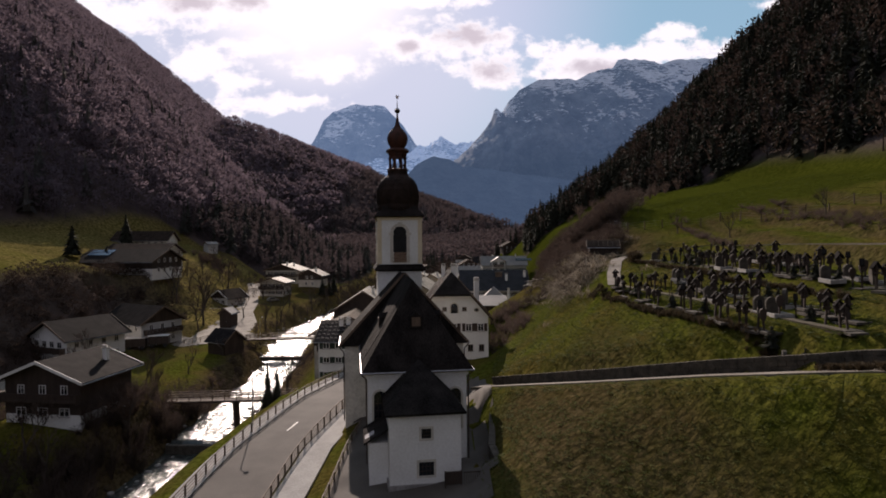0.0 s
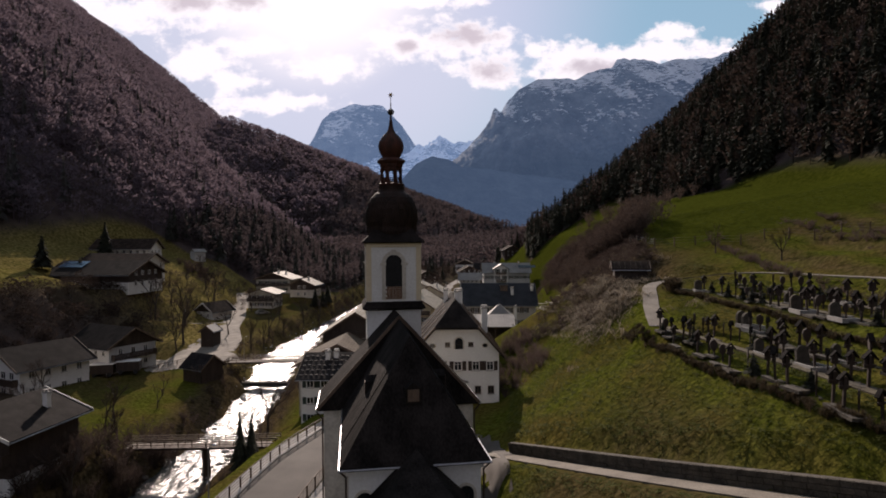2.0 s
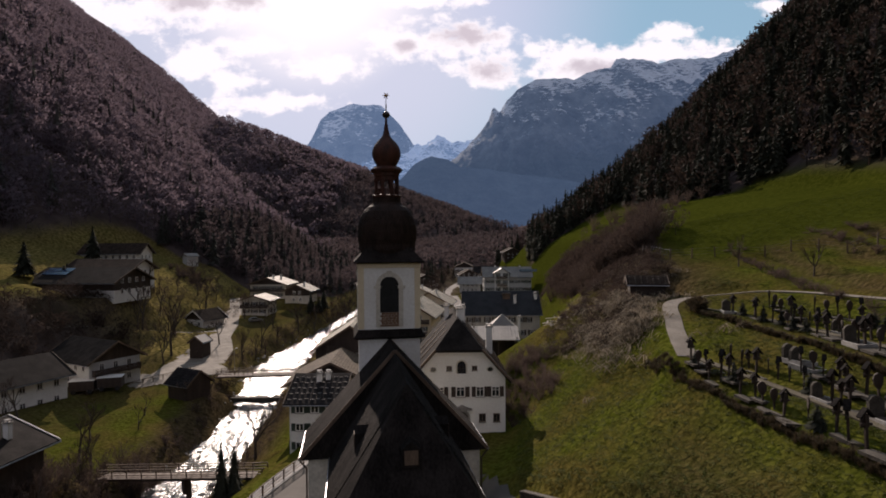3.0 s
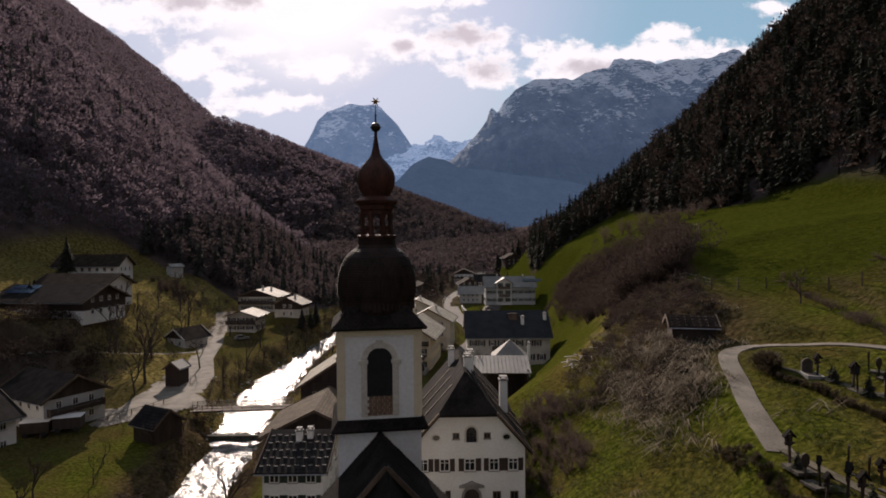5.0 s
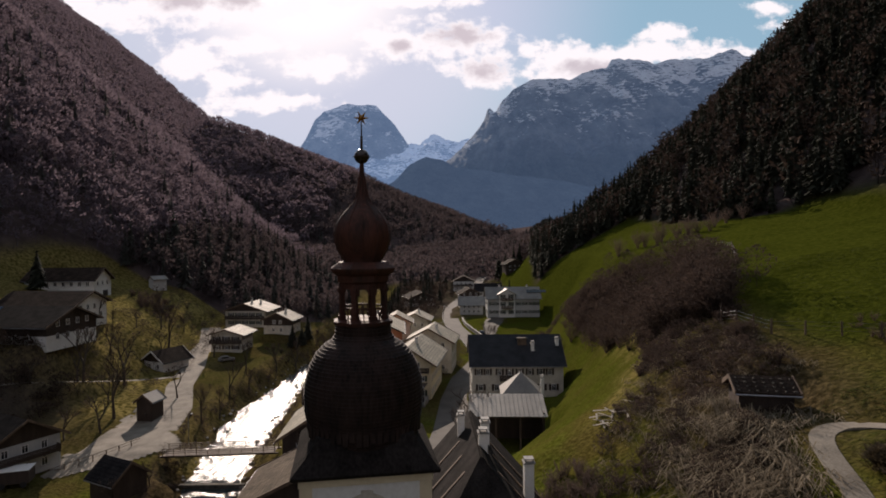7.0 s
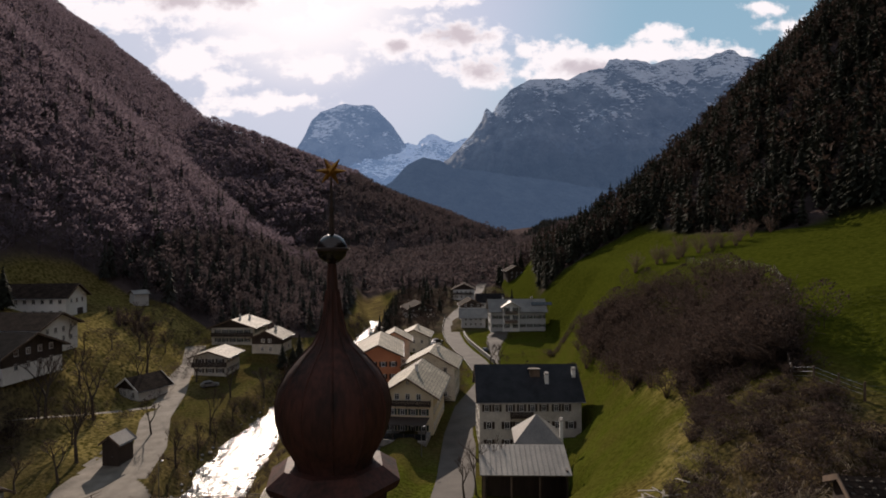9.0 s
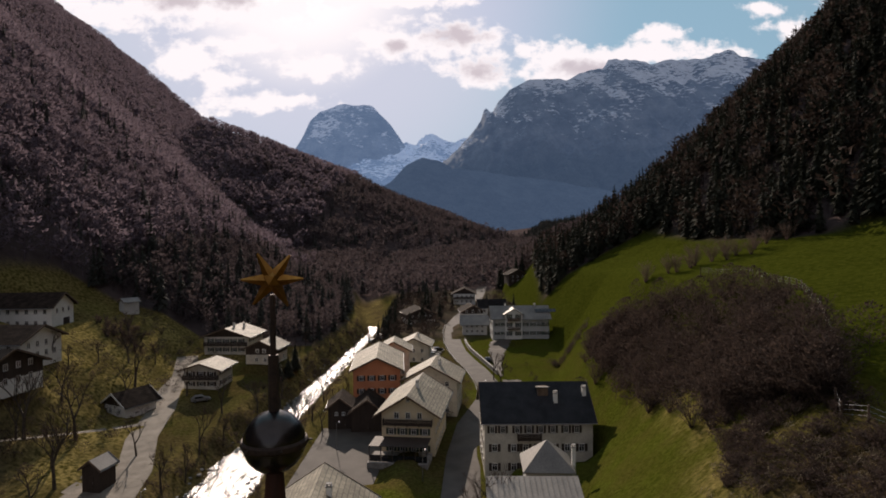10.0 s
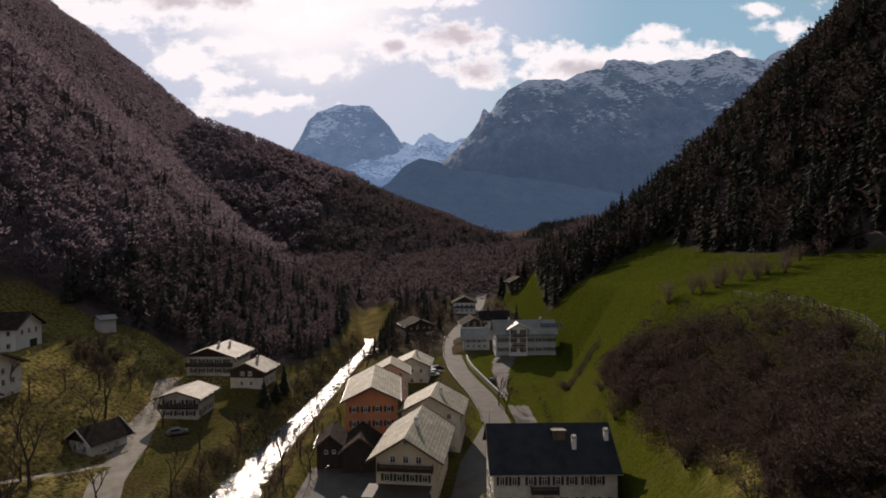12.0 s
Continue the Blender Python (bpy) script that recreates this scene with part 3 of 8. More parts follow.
# ---- river ----
def water_material():
    m = bpy.data.materials.new("river_water")
    m.use_nodes = True
    n, l = m.node_tree.nodes, m.node_tree.links
    p = n["Principled BSDF"]
    p.inputs["Base Color"].default_value = (0.035, 0.04, 0.036, 1)
    p.inputs["Roughness"].default_value = 0.24
    p.inputs["IOR"].default_value = 1.33
    p.inputs["Specular IOR Level"].default_value = 0.6
    co, mp = n.new("ShaderNodeTexCoord"), n.new("ShaderNodeMapping")
    mp.inputs["Scale"].default_value = (1, 0.5, 1)
    l.new(co.outputs["Object"], mp.inputs[0])
    t1, t2 = n.new("ShaderNodeTexNoise"), n.new("ShaderNodeTexNoise")
    t1.inputs["Scale"].default_value, t1.inputs["Detail"].default_value = 0.9, 6
    t2.inputs["Scale"].default_value, t2.inputs["Detail"].default_value = 3.0, 4
    b1, b2 = n.new("ShaderNodeBump"), n.new("ShaderNodeBump")
    b1.inputs["Strength"].default_value, b1.inputs["Distance"].default_value = 0.9, 0.5
    b2.inputs["Strength"].default_value, b2.inputs["Distance"].default_value = 0.8, 0.12
    l.new(mp.outputs[0], t1.inputs["Vector"])
    l.new(mp.outputs[0], t2.inputs["Vector"])
    l.new(t1.outputs[0], b1.inputs["Height"])
    l.new(t2.outputs[0], b2.inputs["Height"])
    l.new(b1.outputs[0], b2.inputs["Normal"])
    l.new(b2.outputs[0], p.inputs["Normal"])
    return m


def build_river():
    bm = bmesh.new()
    prev = None
    for y in np.arange(-60, 345, 1.0):
        rx, rw = np.interp(y, YK, RIVER_X), np.interp(y, YK, RIVER_W) + 1.5
        row = [bm.verts.new((rx + k * rw, y, float(river_z(y)) + 0.08 * math.sin(y * 0.9 + k * 5) * (0.3 + abs(math.sin(y * 0.13))))) for k in np.linspace(-1, 1, 13)]
        if prev:
            for i in range(12):
                bm.faces.new((prev[i], prev[i + 1], row[i + 1], row[i]))
        prev = row
    ob = mesh_object("water", bm, water_material(), smooth=True)
    tagged(ob, "glittering shallow mountain river with small weirs", "river", kind="structure")


build_river()


# ---- roads ----
def ribbon(name, pts, left, right, lift, material, label, category, kind="structure", step=1.5):
    """A strip along a road, from left to right metres off its middle."""
    pts = [Vector(p) for p in pts]
    bm = bmesh.new()
    prev = None
    line = []
    for i, (a, b) in enumerate(zip(pts, pts[1:])):
        n = max(1, int((b - a).length / step))
        for k in range(n):
            t = k / n
            line.append(a.lerp(b, t))
    line.append(pts[-1])
    for i, c in enumerate(line):
        d = (line[min(i + 1, len(line) - 1)] - line[max(i - 1, 0)])
        nrm = Vector((d.y, -d.x, 0)).normalized()
        row = [bm.verts.new(c + nrm * o + Vector((0, 0, z))) for o, z in ((left, lift - 0.3), (left, lift), (right, lift), (right, lift - 0.3))]
        if prev:
            for k in range(3):
                bm.faces.new((prev[k], prev[k + 1], row[k + 1], row[k]))
        prev = row
    ob = mesh_object(name, bm, material)
    return tagged(ob, label, category, kind=kind)


def rounded(pts, n=4):
    """The same line with its corners rounded (Catmull-Rom)."""
    out = []
    p = [Vector(q) for q in pts]
    for i in range(len(p) - 1):
        a, b, c, d = p[max(i - 1, 0)], p[i], p[i + 1], p[min(i + 2, len(p) - 1)]
        for k in range(n):
            t = k / n
            out.append(0.5 * ((2 * b) + (c - a) * t + (2 * a - 5 * b + 4 * c - d) * t * t + (3 * b - a - 3 * c + d) * t ** 3))
    out.append(p[-1])
    return out


ribbon("road", ROADS["main"][0], -3.1, 3.1, 0.03, M["asphalt"], "grey asphalt village road winding up the valley", "road")
ribbon("road", ROADS["west"][0], -2.9, 2.9, 0.03, M["gravel"], "pale gravel road beside the river", "road")
ribbon("path", rounded(ROADS["hill_lane"][0], 3), -0.9, 0.9, 0.03, M["gravel"], "pale gravel lane across the hillside", "path")
ribbon("path", ROADS["graves"][0], -0.35, 0.35, 0.03, M["soil_path"], "narrow gravel path between the lower graves", "path")
ribbon("path", ROADS["graves_up"][0], -0.35, 0.35, 0.03, M["soil_path"], "narrow gravel path between the upper graves", "path")
ribbon("path", rounded(ROADS["lane"][0], 3), -0.8, 0.8, 0.03, M["gravel"], "pale gravel lane above the cemetery", "path")
ribbon("path", ROADS["path"][0], -0.8, 0.8, 0.03, M["gravel"], "narrow pale footpath climbing the meadow", "path")


# ---- houses ----
MESHES = {}


def cached(key, make, material):
    if key not in MESHES:
        me = bpy.data.meshes.new(key[0])
        bm = make()
        bm.normal_update()
        bm.to_mesh(me)
        bm.free()
        me.materials.append(material)
        MESHES[key] = me
    return MESHES[key]


def ring(w, h, t, y0, y1):
    bm = bmesh.new()
    for b in ((-w / 2, w / 2, -h / 2, -h / 2 + t), (-w / 2, w / 2, h / 2 - t, h / 2), (-w / 2, -w / 2 + t, -h / 2 + t, h / 2 - t), (w / 2 - t, w / 2, -h / 2 + t, h / 2 - t)):
        box(bm, b[0], b[1], y0, y1, b[2], b[3])
    return bm


def casement(w, h):
    bm = ring(w, h, 0.09, -0.07, 0.0)
    box(bm, -0.035, 0.035, -0.06, 0, -h / 2 + 0.09, h / 2 - 0.09)
    if h > 1.0:
        box(bm, -w / 2 + 0.09, -0.035, -0.055, 0, h * 0.16, h * 0.16 + 0.05)
        box(bm, 0.035, w / 2 - 0.09, -0.055, 0, h * 0.16, h * 0.16 + 0.05)
    return bm


def shutter_mesh(w, h):
    bm = boxed(-w / 2, w / 2, -0.07, -0.02, -h / 2, h / 2)
    for k in range(4):
        z = -h / 2 + h * (k + 0.5) / 4
        box(bm, -w / 2 + 0.05, w / 2 - 0.05, -0.09, -0.07, z - 0.09 * h / 2, z + 0.09 * h / 2)
    return bm


def window(parent, m, w=1.0, h=1.3, shutters="", frame_mat="frame"):
    """A window on a wall: m puts its middle on the wall, with -y outwards."""
    ob = shared("window", cached(("frame", w, h, frame_mat), lambda: casement(w, h), M[frame_mat]), parent, m)
    shared("pane", cached(("pane", w, h), lambda: boxed(-w / 2 + 0.05, w / 2 - 0.05, -0.025, -0.005, -h / 2 + 0.05, h / 2 - 0.05), M["pane"]), ob)
    shared("sill", cached(("sill", w), lambda: boxed(-w / 2 - 0.06, w / 2 + 0.06, -0.16, 0, -0.04, 0.03), M["concrete"]), ob, pose(0, 0, -h / 2 - 0.03))
    if shutters:
        for sx in (-1, 1):
            shared("shutter", cached(("shutter", w, h, shutters), lambda: shutter_mesh(w * 0.5, h), M[shutters]), ob, pose(sx * w * 0.78, 0, 0))
    return ob


def wall_pose(side, width, length, u, z):
    """side: f(ront, -y), b(ack), l(eft), r(ight). u runs to the right as one looks at the wall."""
    if side == "f":
        return pose(u, -length / 2, z)
    if side == "b":
        return pose(-u, length / 2, z, 0, 0, 180)
    if side == "r":
        return pose(width / 2, u, z, 0, 0, 90)
    return pose(-width / 2, -u, z, 0, 0, -90)


def chimney(parent, x, y, z0, z1, w=0.6, material="plaster"):
    c = part("chimney", boxed(x - w / 2, x + w / 2, y - w / 2, y + w / 2, z0, z1), M[material], parent)
    bm = boxed(x - w / 2 - 0.1, x + w / 2 + 0.1, y - w / 2 - 0.1, y + w / 2 + 0.1, z1, z1 + 0.1)
    box(bm, x - w / 2, x + w / 2, y - w / 2, y + w / 2, z1 + 0.3, z1 + 0.38)
    for sx in (-1, 1):
        for sy in (-1, 1):
            box(bm, x + sx * w * 0.4 - 0.05, x + sx * w * 0.4 + 0.05, y + sy * w * 0.4 - 0.05, y + sy * w * 0.4 + 0.05, z1 + 0.1, z1 + 0.3)
    part("cap", bm, M["concrete"], c)
    return c


def balcony(parent, width, length, x0, x1, z, depth=1.1, side="f", material="wood_dark"):
    w = x1 - x0
    bm = boxed(x0, x1, -depth, 0, -0.12, 0)
    for k in range(max(2, int(w / 2)) + 1):
        bx = x0 + 0.1 + (w - 0.2) * k / max(2, int(w / 2))
        box(bm, bx - 0.07, bx + 0.07, -depth + 0.05, 0, -0.3, -0.12)
    ob = part("balcony", bm, M[material], parent)
    ob.matrix_local = wall_pose(side, width, length, 0, z)
    bm = boxed(x0, x1, -depth, -depth + 0.1, 0.9, 1.0)
    n = int(w / 0.2)
    for k in range(n):
        bx = x0 + w * (k + 0.5) / n
        box(bm, bx - 0.08, bx + 0.08, -depth + 0.02, -depth + 0.05, -0.05, 0.9)
    for ex in (x0, x1 - 0.05):
        box(bm, ex, ex + 0.05, -depth, 0, 0, 0.95)
    part("railing", bm, M[material], ob)
    return ob


def roof_slabs(bm, width, length, eave, rise, over, gable_over, thick=0.22, hip=0.0, x_shift=0.0):
    half = width / 2
    slope = rise / half
    n = math.hypot(1, slope)
    e, ridge = half + over, eave + rise
    ze = eave - over * slope
    L = length / 2 + gable_over
    up = thick * n
    for s in (-1, 1):
        pts = [(s * e, -L, ze), (0, -L, ridge), (0, L, ridge), (s * e, L, ze)]
        lo = [bm.verts.new(p) for p in pts]
        hi = [bm.verts.new((p[0], p[1], p[2] + up)) for p in pts]
        if s < 0:
            lo, hi = lo[::-1], hi[::-1]
        bm.faces.new(lo)
        bm.faces.new(hi[::-1])
        for i in range(4):
            k = (i + 1) % 4
            bm.faces.new((lo[k], lo[i], hi[i], hi[k]))
    return slope


def house(name, at, turn, width, length, eave, rise, label, wall="plaster", roof="roof_grey", over=0.9, gable_over=1.0, base="", windows=(), balconies=(), chimneys=(), timber=None,
          door=None, category="house", group="", trim="wood", shutters=""):
    """A gabled house: width across the gable, length along the ridge; the front gable looks to -y before the turn."""
    h = thing(name, pose(at[0], at[1], at[2], 0, 0, turn), label, category, group)
    hw, hl = width / 2, length / 2
    bm = bmesh.new()
    prism(bm, [(-hw, -1.5), (hw, -1.5), (hw, eave), (0, eave + rise), (-hw, eave)], -hl, hl)
    part("wall", bm, M[wall], h)
    if timber is not None:
        bm = bmesh.new()
        cut = min(timber, eave)
        x1 = hw + 0.06
        top = eave + rise
        if timber < eave:
            prism(bm, [(-x1, timber), (x1, timber), (x1, eave + 0.02), (0, top - 0.02), (-x1, eave + 0.02)], -hl - 0.06, hl + 0.06)
        else:
            xx = hw * (top - timber) / rise
            prism(bm, [(-xx, timber), (xx, timber), (0, top - 0.02)], -hl - 0.06, hl + 0.06)
        part("timber_gable", bm, M["wood_dark"], h, "dark weathered timber boarding")
    bm = bmesh.new()
    roof_slabs(bm, width, length, eave, rise, over, gable_over)
    r = part("roof", bm, M[roof], h)
    # barge boards along the gables and gutters along the eaves
    slope = rise / hw
    e = hw + over
    for sy in (-1, 1):
        bm = bmesh.new()
        y = sy * (hl + gable_over)
        for s in (-1, 1):
            a, b = Vector((s * (e + 0.03), y, eave - over * slope)), Vector((0, y, eave + rise))
            d = 0.34
            quad = [a + Vector((0, 0, -0.06)), b + Vector((0, 0, -0.06)), b + Vector((0, 0, d)), a + Vector((0, 0, d))]
            lo = [bm.verts.new(q + Vector((0, -0.04, 0))) for q in quad]
            hi = [bm.verts.new(q + Vector((0, 0.04, 0))) for q in quad]
            if s > 0:
                lo, hi = lo[::-1], hi[::-1]
            bm.faces.new(lo)
            bm.faces.new(hi[::-1])
            for i in range(4):
                k = (i + 1) % 4
                bm.faces.new((lo[k], lo[i], hi[i], hi[k]))
        part("barge_board", bm, M[trim], r)
    for s in (-1, 1):
        bm = bmesh.new()
        tube(bm, (s * (e + 0.06), -hl - gable_over, eave - over * slope + 0.05), (s * (e + 0.06), hl + gable_over, eave - over * slope + 0.05), 0.08, 0.08, 6)
        part("gutter", bm, M["metal"], r)
    for side, z, us, w, hh, sh in windows:
        for u in us:
            window(h, wall_pose(side, width + (0.12 if timber is not None and z > timber else 0), length + (0.12 if timber is not None and z > timber else 0), u, z), w, hh, sh)
    for side, x0, x1, z, depth in balconies:
        balcony(h, width, length, x0, x1, z, depth, side)
    for x, y, top in chimneys:
        z_roof = eave + rise * (1 - abs(x) / hw)
        chimney(r, x, y, z_roof - 0.4, z_roof + top)
    if door:
        side, u, w = door
        d = part("door", boxed(-w / 2, w / 2, -0.06, 0.0, 0, 2.05), M["wood_dark"], h)
        d.matrix_local = wall_pose(side, width, length, u, 0)
        part("handle", boxed(w / 2 - 0.16, w / 2 - 0.1, -0.12, -0.06, 0.95, 1.1), M["metal"], d)
    return h


def spread(n, w):
    return [(k - (n - 1) / 2) * w / n for k in range(n)]
# ---- church ----
CHURCH = pose(-0.42, 43.8, 0.0, 0, 0, 8.9)
church = thing("church", CHURCH, "white plastered baroque village church with a steep dark shingle roof", "church")


def arch_outline(w, h, n=8):
    """A round-headed opening, foot at z = 0, anticlockwise from -y."""
    r = w / 2
    return [(-r, 0), (r, 0)] + [(r * math.cos(a), h - r + r * math.sin(a)) for a in [math.pi * k / n for k in range(n + 1)]]


def arch_frame(bm, w, h, t, y0, y1, n=8):
    """A flat band round a round-headed opening."""
    r0, r1 = w / 2, w / 2 + t
    inner = [(r0, 0)] + [(r0 * math.cos(math.pi * k / n), h - r0 + r0 * math.sin(math.pi * k / n)) for k in range(n + 1)] + [(-r0, 0)]
    outer = [(r1, 0)] + [(r1 * math.cos(math.pi * k / n), h - r0 + r1 * math.sin(math.pi * k / n)) for k in range(n + 1)] + [(-r1, 0)]
    rows = [[bm.verts.new((x, y, z)) for x, z in line] for line, y in ((inner, y1), (inner, y0), (outer, y0), (outer, y1))]
    for a, b in zip(rows, rows[1:]):
        for i in range(len(a) - 1):
            bm.faces.new((a[i], a[i + 1], b[i + 1], b[i]))


def arched_window(parent, m, w, h, lead=True):
    bm = bmesh.new()
    arch_frame(bm, w, h, 0.16, -0.06, 0.02)
    fr = part("window", bm, M["plaster_old_dim"], parent)
    fr.matrix_local = m
    bm = bmesh.new()
    prism(bm, arch_outline(w, h), -0.03, -0.004)
    part("pane", bm, M["pane"], fr)
    bm = bmesh.new()
    for k in range(1, 3):
        box(bm, -w / 2 + w * k / 3 - 0.02, -w / 2 + w * k / 3 + 0.02, -0.05, -0.03, 0, h - w / 2)
    for k in range(1, int(h / 0.6)):
        box(bm, -w / 2, w / 2, -0.05, -0.03, 0.6 * k - 0.02, 0.6 * k + 0.02)
    part("glazing_bar", bm, M["iron"], fr)
    return fr


def hip_roof(bm, x0, x1, y0, y1, z0, zr, hip0, hip1, thick=0.18):
    """Ridge along y in the middle; hip0 and hip1: how far the ridge ends stand back from y0 and y1 (0: a gable)."""
    xm = (x0 + x1) / 2
    for dz in (0, 1):
        pass
    lo = [bm.verts.new(p) for p in ((x0, y0, z0), (x1, y0, z0), (x1, y1, z0), (x0, y1, z0))]
    hi = [bm.verts.new((p.co.x, p.co.y, z0 + thick)) for p in lo]
    ra, rb = bm.verts.new((xm, y0 + hip0, zr)), bm.verts.new((xm, y1 - hip1, zr))
    bm.faces.new(lo[::-1])
    for i in range(4):
        k = (i + 1) % 4
        bm.faces.new((lo[i], lo[k], hi[k], hi[i]))
    bm.faces.new((hi[0], hi[1], ra))
    bm.faces.new((hi[1], hi[2], rb, ra))
    bm.faces.new((hi[2], hi[3], rb))
    bm.faces.new((hi[3], hi[0], ra, rb))


def shingle_rows(parent, x_eave, z_eave, x_ridge, z_ridge, y0, y1, rows, side):
    """Courses of shingles that stand slightly proud of a roof slope; one mesh of uneven boards."""
    bm = bmesh.new()
    rng = random.Random(int(y0 * 10) + rows + side)
    d = Vector((x_ridge - x_eave, 0, z_ridge - z_eave))
    n = Vector((d.z, 0, -d.x)).normalized() * (1 if side > 0 else -1)
    n = n if n.z > 0 else -n
    for k in range(rows):
        y = y0
        while y < y1 - 0.05:
            w = min(rng.uniform(0.35, 0.8), y1 - y)
            a, b = k / rows, min(1.0, (k + 1.15) / rows)
            p, q = Vector((x_eave, 0, z_eave)) + d * a, Vector((x_eave, 0, z_eave)) + d * b
            up0, up1 = n * rng.uniform(0.045, 0.075), n * 0.015
            vs = [bm.verts.new(v) for v in (p + up0 + Vector((0, y + 0.01, 0)), p + up0 + Vector((0, y + w - 0.01, 0)), q + up1 + Vector((0, y + w - 0.01, 0)), q + up1 + Vector((0, y + 0.01, 0)),
                p + Vector((0, y + 0.01, 0)), p + Vector((0, y + w - 0.01, 0)))]
            bm.faces.new(vs[:4] if side < 0 else vs[3::-1])
            bm.faces.new((vs[4], vs[5], vs[1], vs[0]) if side < 0 else (vs[0], vs[1], vs[5], vs[4]))
            y += w
    ob = part("shingle_course", bm, M["shingle"], parent)
    ob["kind"] = "stuff"
    return ob


def build_church():
    # walls
    nave = part("nave_wall", boxed(-6.1, 6.1, 17.7, 23.5, -2, 7.8), M["plaster_old_dim"], church)
    bm = bmesh.new()
    prism(bm, [(-6.1, 7.8), (6.1, 7.8), (0.3, 14.6), (-0.3, 14.6)], 23.2, 23.5)
    part("gable_wall", bm, M["plaster_old_dim"], church)
    bm = boxed(-4.05, 4.05, 5.2, 17.8, -2, 7.55)
    choir = part("choir_wall", bm, M["plaster"], church)
    bm = bmesh.new()
    for x0, x1, y0, y1 in ((-4.2, 4.2, 5.05, 5.2), (-4.2, -4.05, 5.2, 17.7), (4.05, 4.2, 5.2, 17.7)):
        box(bm, x0, x1, y0, y1, 7.1, 7.5)
    part("cornice", bm, M["plaster"], choir)
    for x in (-3.1, 3.1):
        arched_window(choir, pose(x, 5.2, 2.6), 1.0, 3.4)
    for y in (9.0, 13.2):
        arched_window(choir, pose(4.05, y, 2.4, 0, 0, 90), 1.3, 3.8)
        arched_window(choir, pose(-4.05, y, 2.4, 0, 0, -90), 1.3, 3.8)
    for y in (20.6,):
        arched_window(nave, pose(6.1, y, 2.4, 0, 0, 90), 1.3, 3.8)
        arched_window(nave, pose(-6.1, y, 2.4, 0, 0, -90), 1.3, 3.8)
    # roofs
    bm = bmesh.new()
    hip_roof(bm, -4.55, 4.55, 4.7, 17.9, 7.5, 14.75, 3.9, 0)
    croof = part("choir_roof", bm, M["shingle"], church)
    bm = bmesh.new()
    hip_roof(bm, -6.6, 6.6, 17.5, 23.6, 7.5, 14.8, 0, 0)
    nroof = part("nave_roof", bm, M["shingle"], church)
    for s in (-1, 1):
        shingle_rows(croof, s * 4.55, 7.68, 0, 14.75, 8.6, 17.6, 34, s)
        shingle_rows(nroof, s * 6.6, 7.68, 0, 14.8, 17.55, 23.55, 36, s)
        bm = bmesh.new()
        tube(bm, (s * 6.68, 17.5, 7.56), (s * 6.68, 23.6, 7.56), 0.09, 0.09, 6)
        part("gutter", bm, M["metal"], nroof)
        bm = bmesh.new()
        a, b = Vector((s * 6.62, 17.46, 7.62)), Vector((0, 17.46, 14.9))
        for p in (0,):
            m = Matrix.Translation(a) @ (b - a).to_track_quat("X", "Z").to_matrix().to_4x4()
            box(bm, 0, (b - a).length, -0.05, 0.05, -0.12, 0.12, m)
        part("verge_board", bm, M["wood"], nroof)
        bm = bmesh.new()
        tube(bm, (s * 4.62, 4.7, 7.56), (s * 4.62, 17.5, 7.56), 0.08, 0.08, 6)
        part("gutter", bm, M["metal"], croof)
        bm = bmesh.new()
        tube(bm, (s * 4.62, 4.85, 7.5), (s * 4.2, 5.12, 7.0), 0.06, 0.06, 6)
        tube(bm, (s * 4.2, 5.12, 7.0), (s * 4.2, 5.12, 0), 0.06, 0.06, 6)
        part("downpipe", bm, M["iron"], choir)
        bm = bmesh.new()
        tube(bm, (s * 6.66, 17.6, 7.45), (s * 6.2, 17.6, 6.9), 0.06, 0.06, 6)
        tube(bm, (s * 6.2, 17.6, 6.9), (s * 6.2, 17.6, 0), 0.06, 0.06, 6)
        part("downpipe", bm, M["iron"], nave)
    bm = bmesh.new()
    tube(bm, (-4.62, 4.64, 7.56), (4.62, 4.64, 7.56), 0.08, 0.08, 6)
    part("gutter", bm, M["metal"], croof)
    # roof hatches: small dormers
    for x, y, z, turn in ((-2.55, 11.5, 10.6, -90), (2.55, 12.5, 10.6, 90), (0.0, 6.6, 11.2, 0)):
        bm = bmesh.new()
        prism(bm, [(-0.5, -0.3), (0.5, -0.3), (0.5, 0.65), (0, 1.05), (-0.5, 0.65)], -0.35, 1.0)
        d = part("dormer", bm, M["shingle"], croof)
        d.matrix_local = pose(x, y, z, 0, 0, turn)
        part("hatch", boxed(-0.36, 0.36, -0.39, -0.354, -0.15, 0.6), M["wood"], d)
    # sacristy
    sac = part("sacristy_wall", boxed(-2.65, 2.65, 0, 5.2, -2, 5.5), M["plaster"], church)
    bm = bmesh.new()
    lo = [bm.verts.new(p) for p in ((-3.0, -0.35, 5.45), (3.0, -0.35, 5.45), (3.0, 5.15, 5.45), (-3.0, 5.15, 5.45))]
    hi = [bm.verts.new((v.co.x, v.co.y, 5.62)) for v in lo]
    top = bm.verts.new((0, 4.9, 8.6))
    bm.faces.new(lo[::-1])
    for i in range(4):
        k = (i + 1) % 4
        bm.faces.new((lo[i], lo[k], hi[k], hi[i]))
        bm.faces.new((hi[i], hi[k], top))
    part("sacristy_roof", bm, M["shingle"], church)
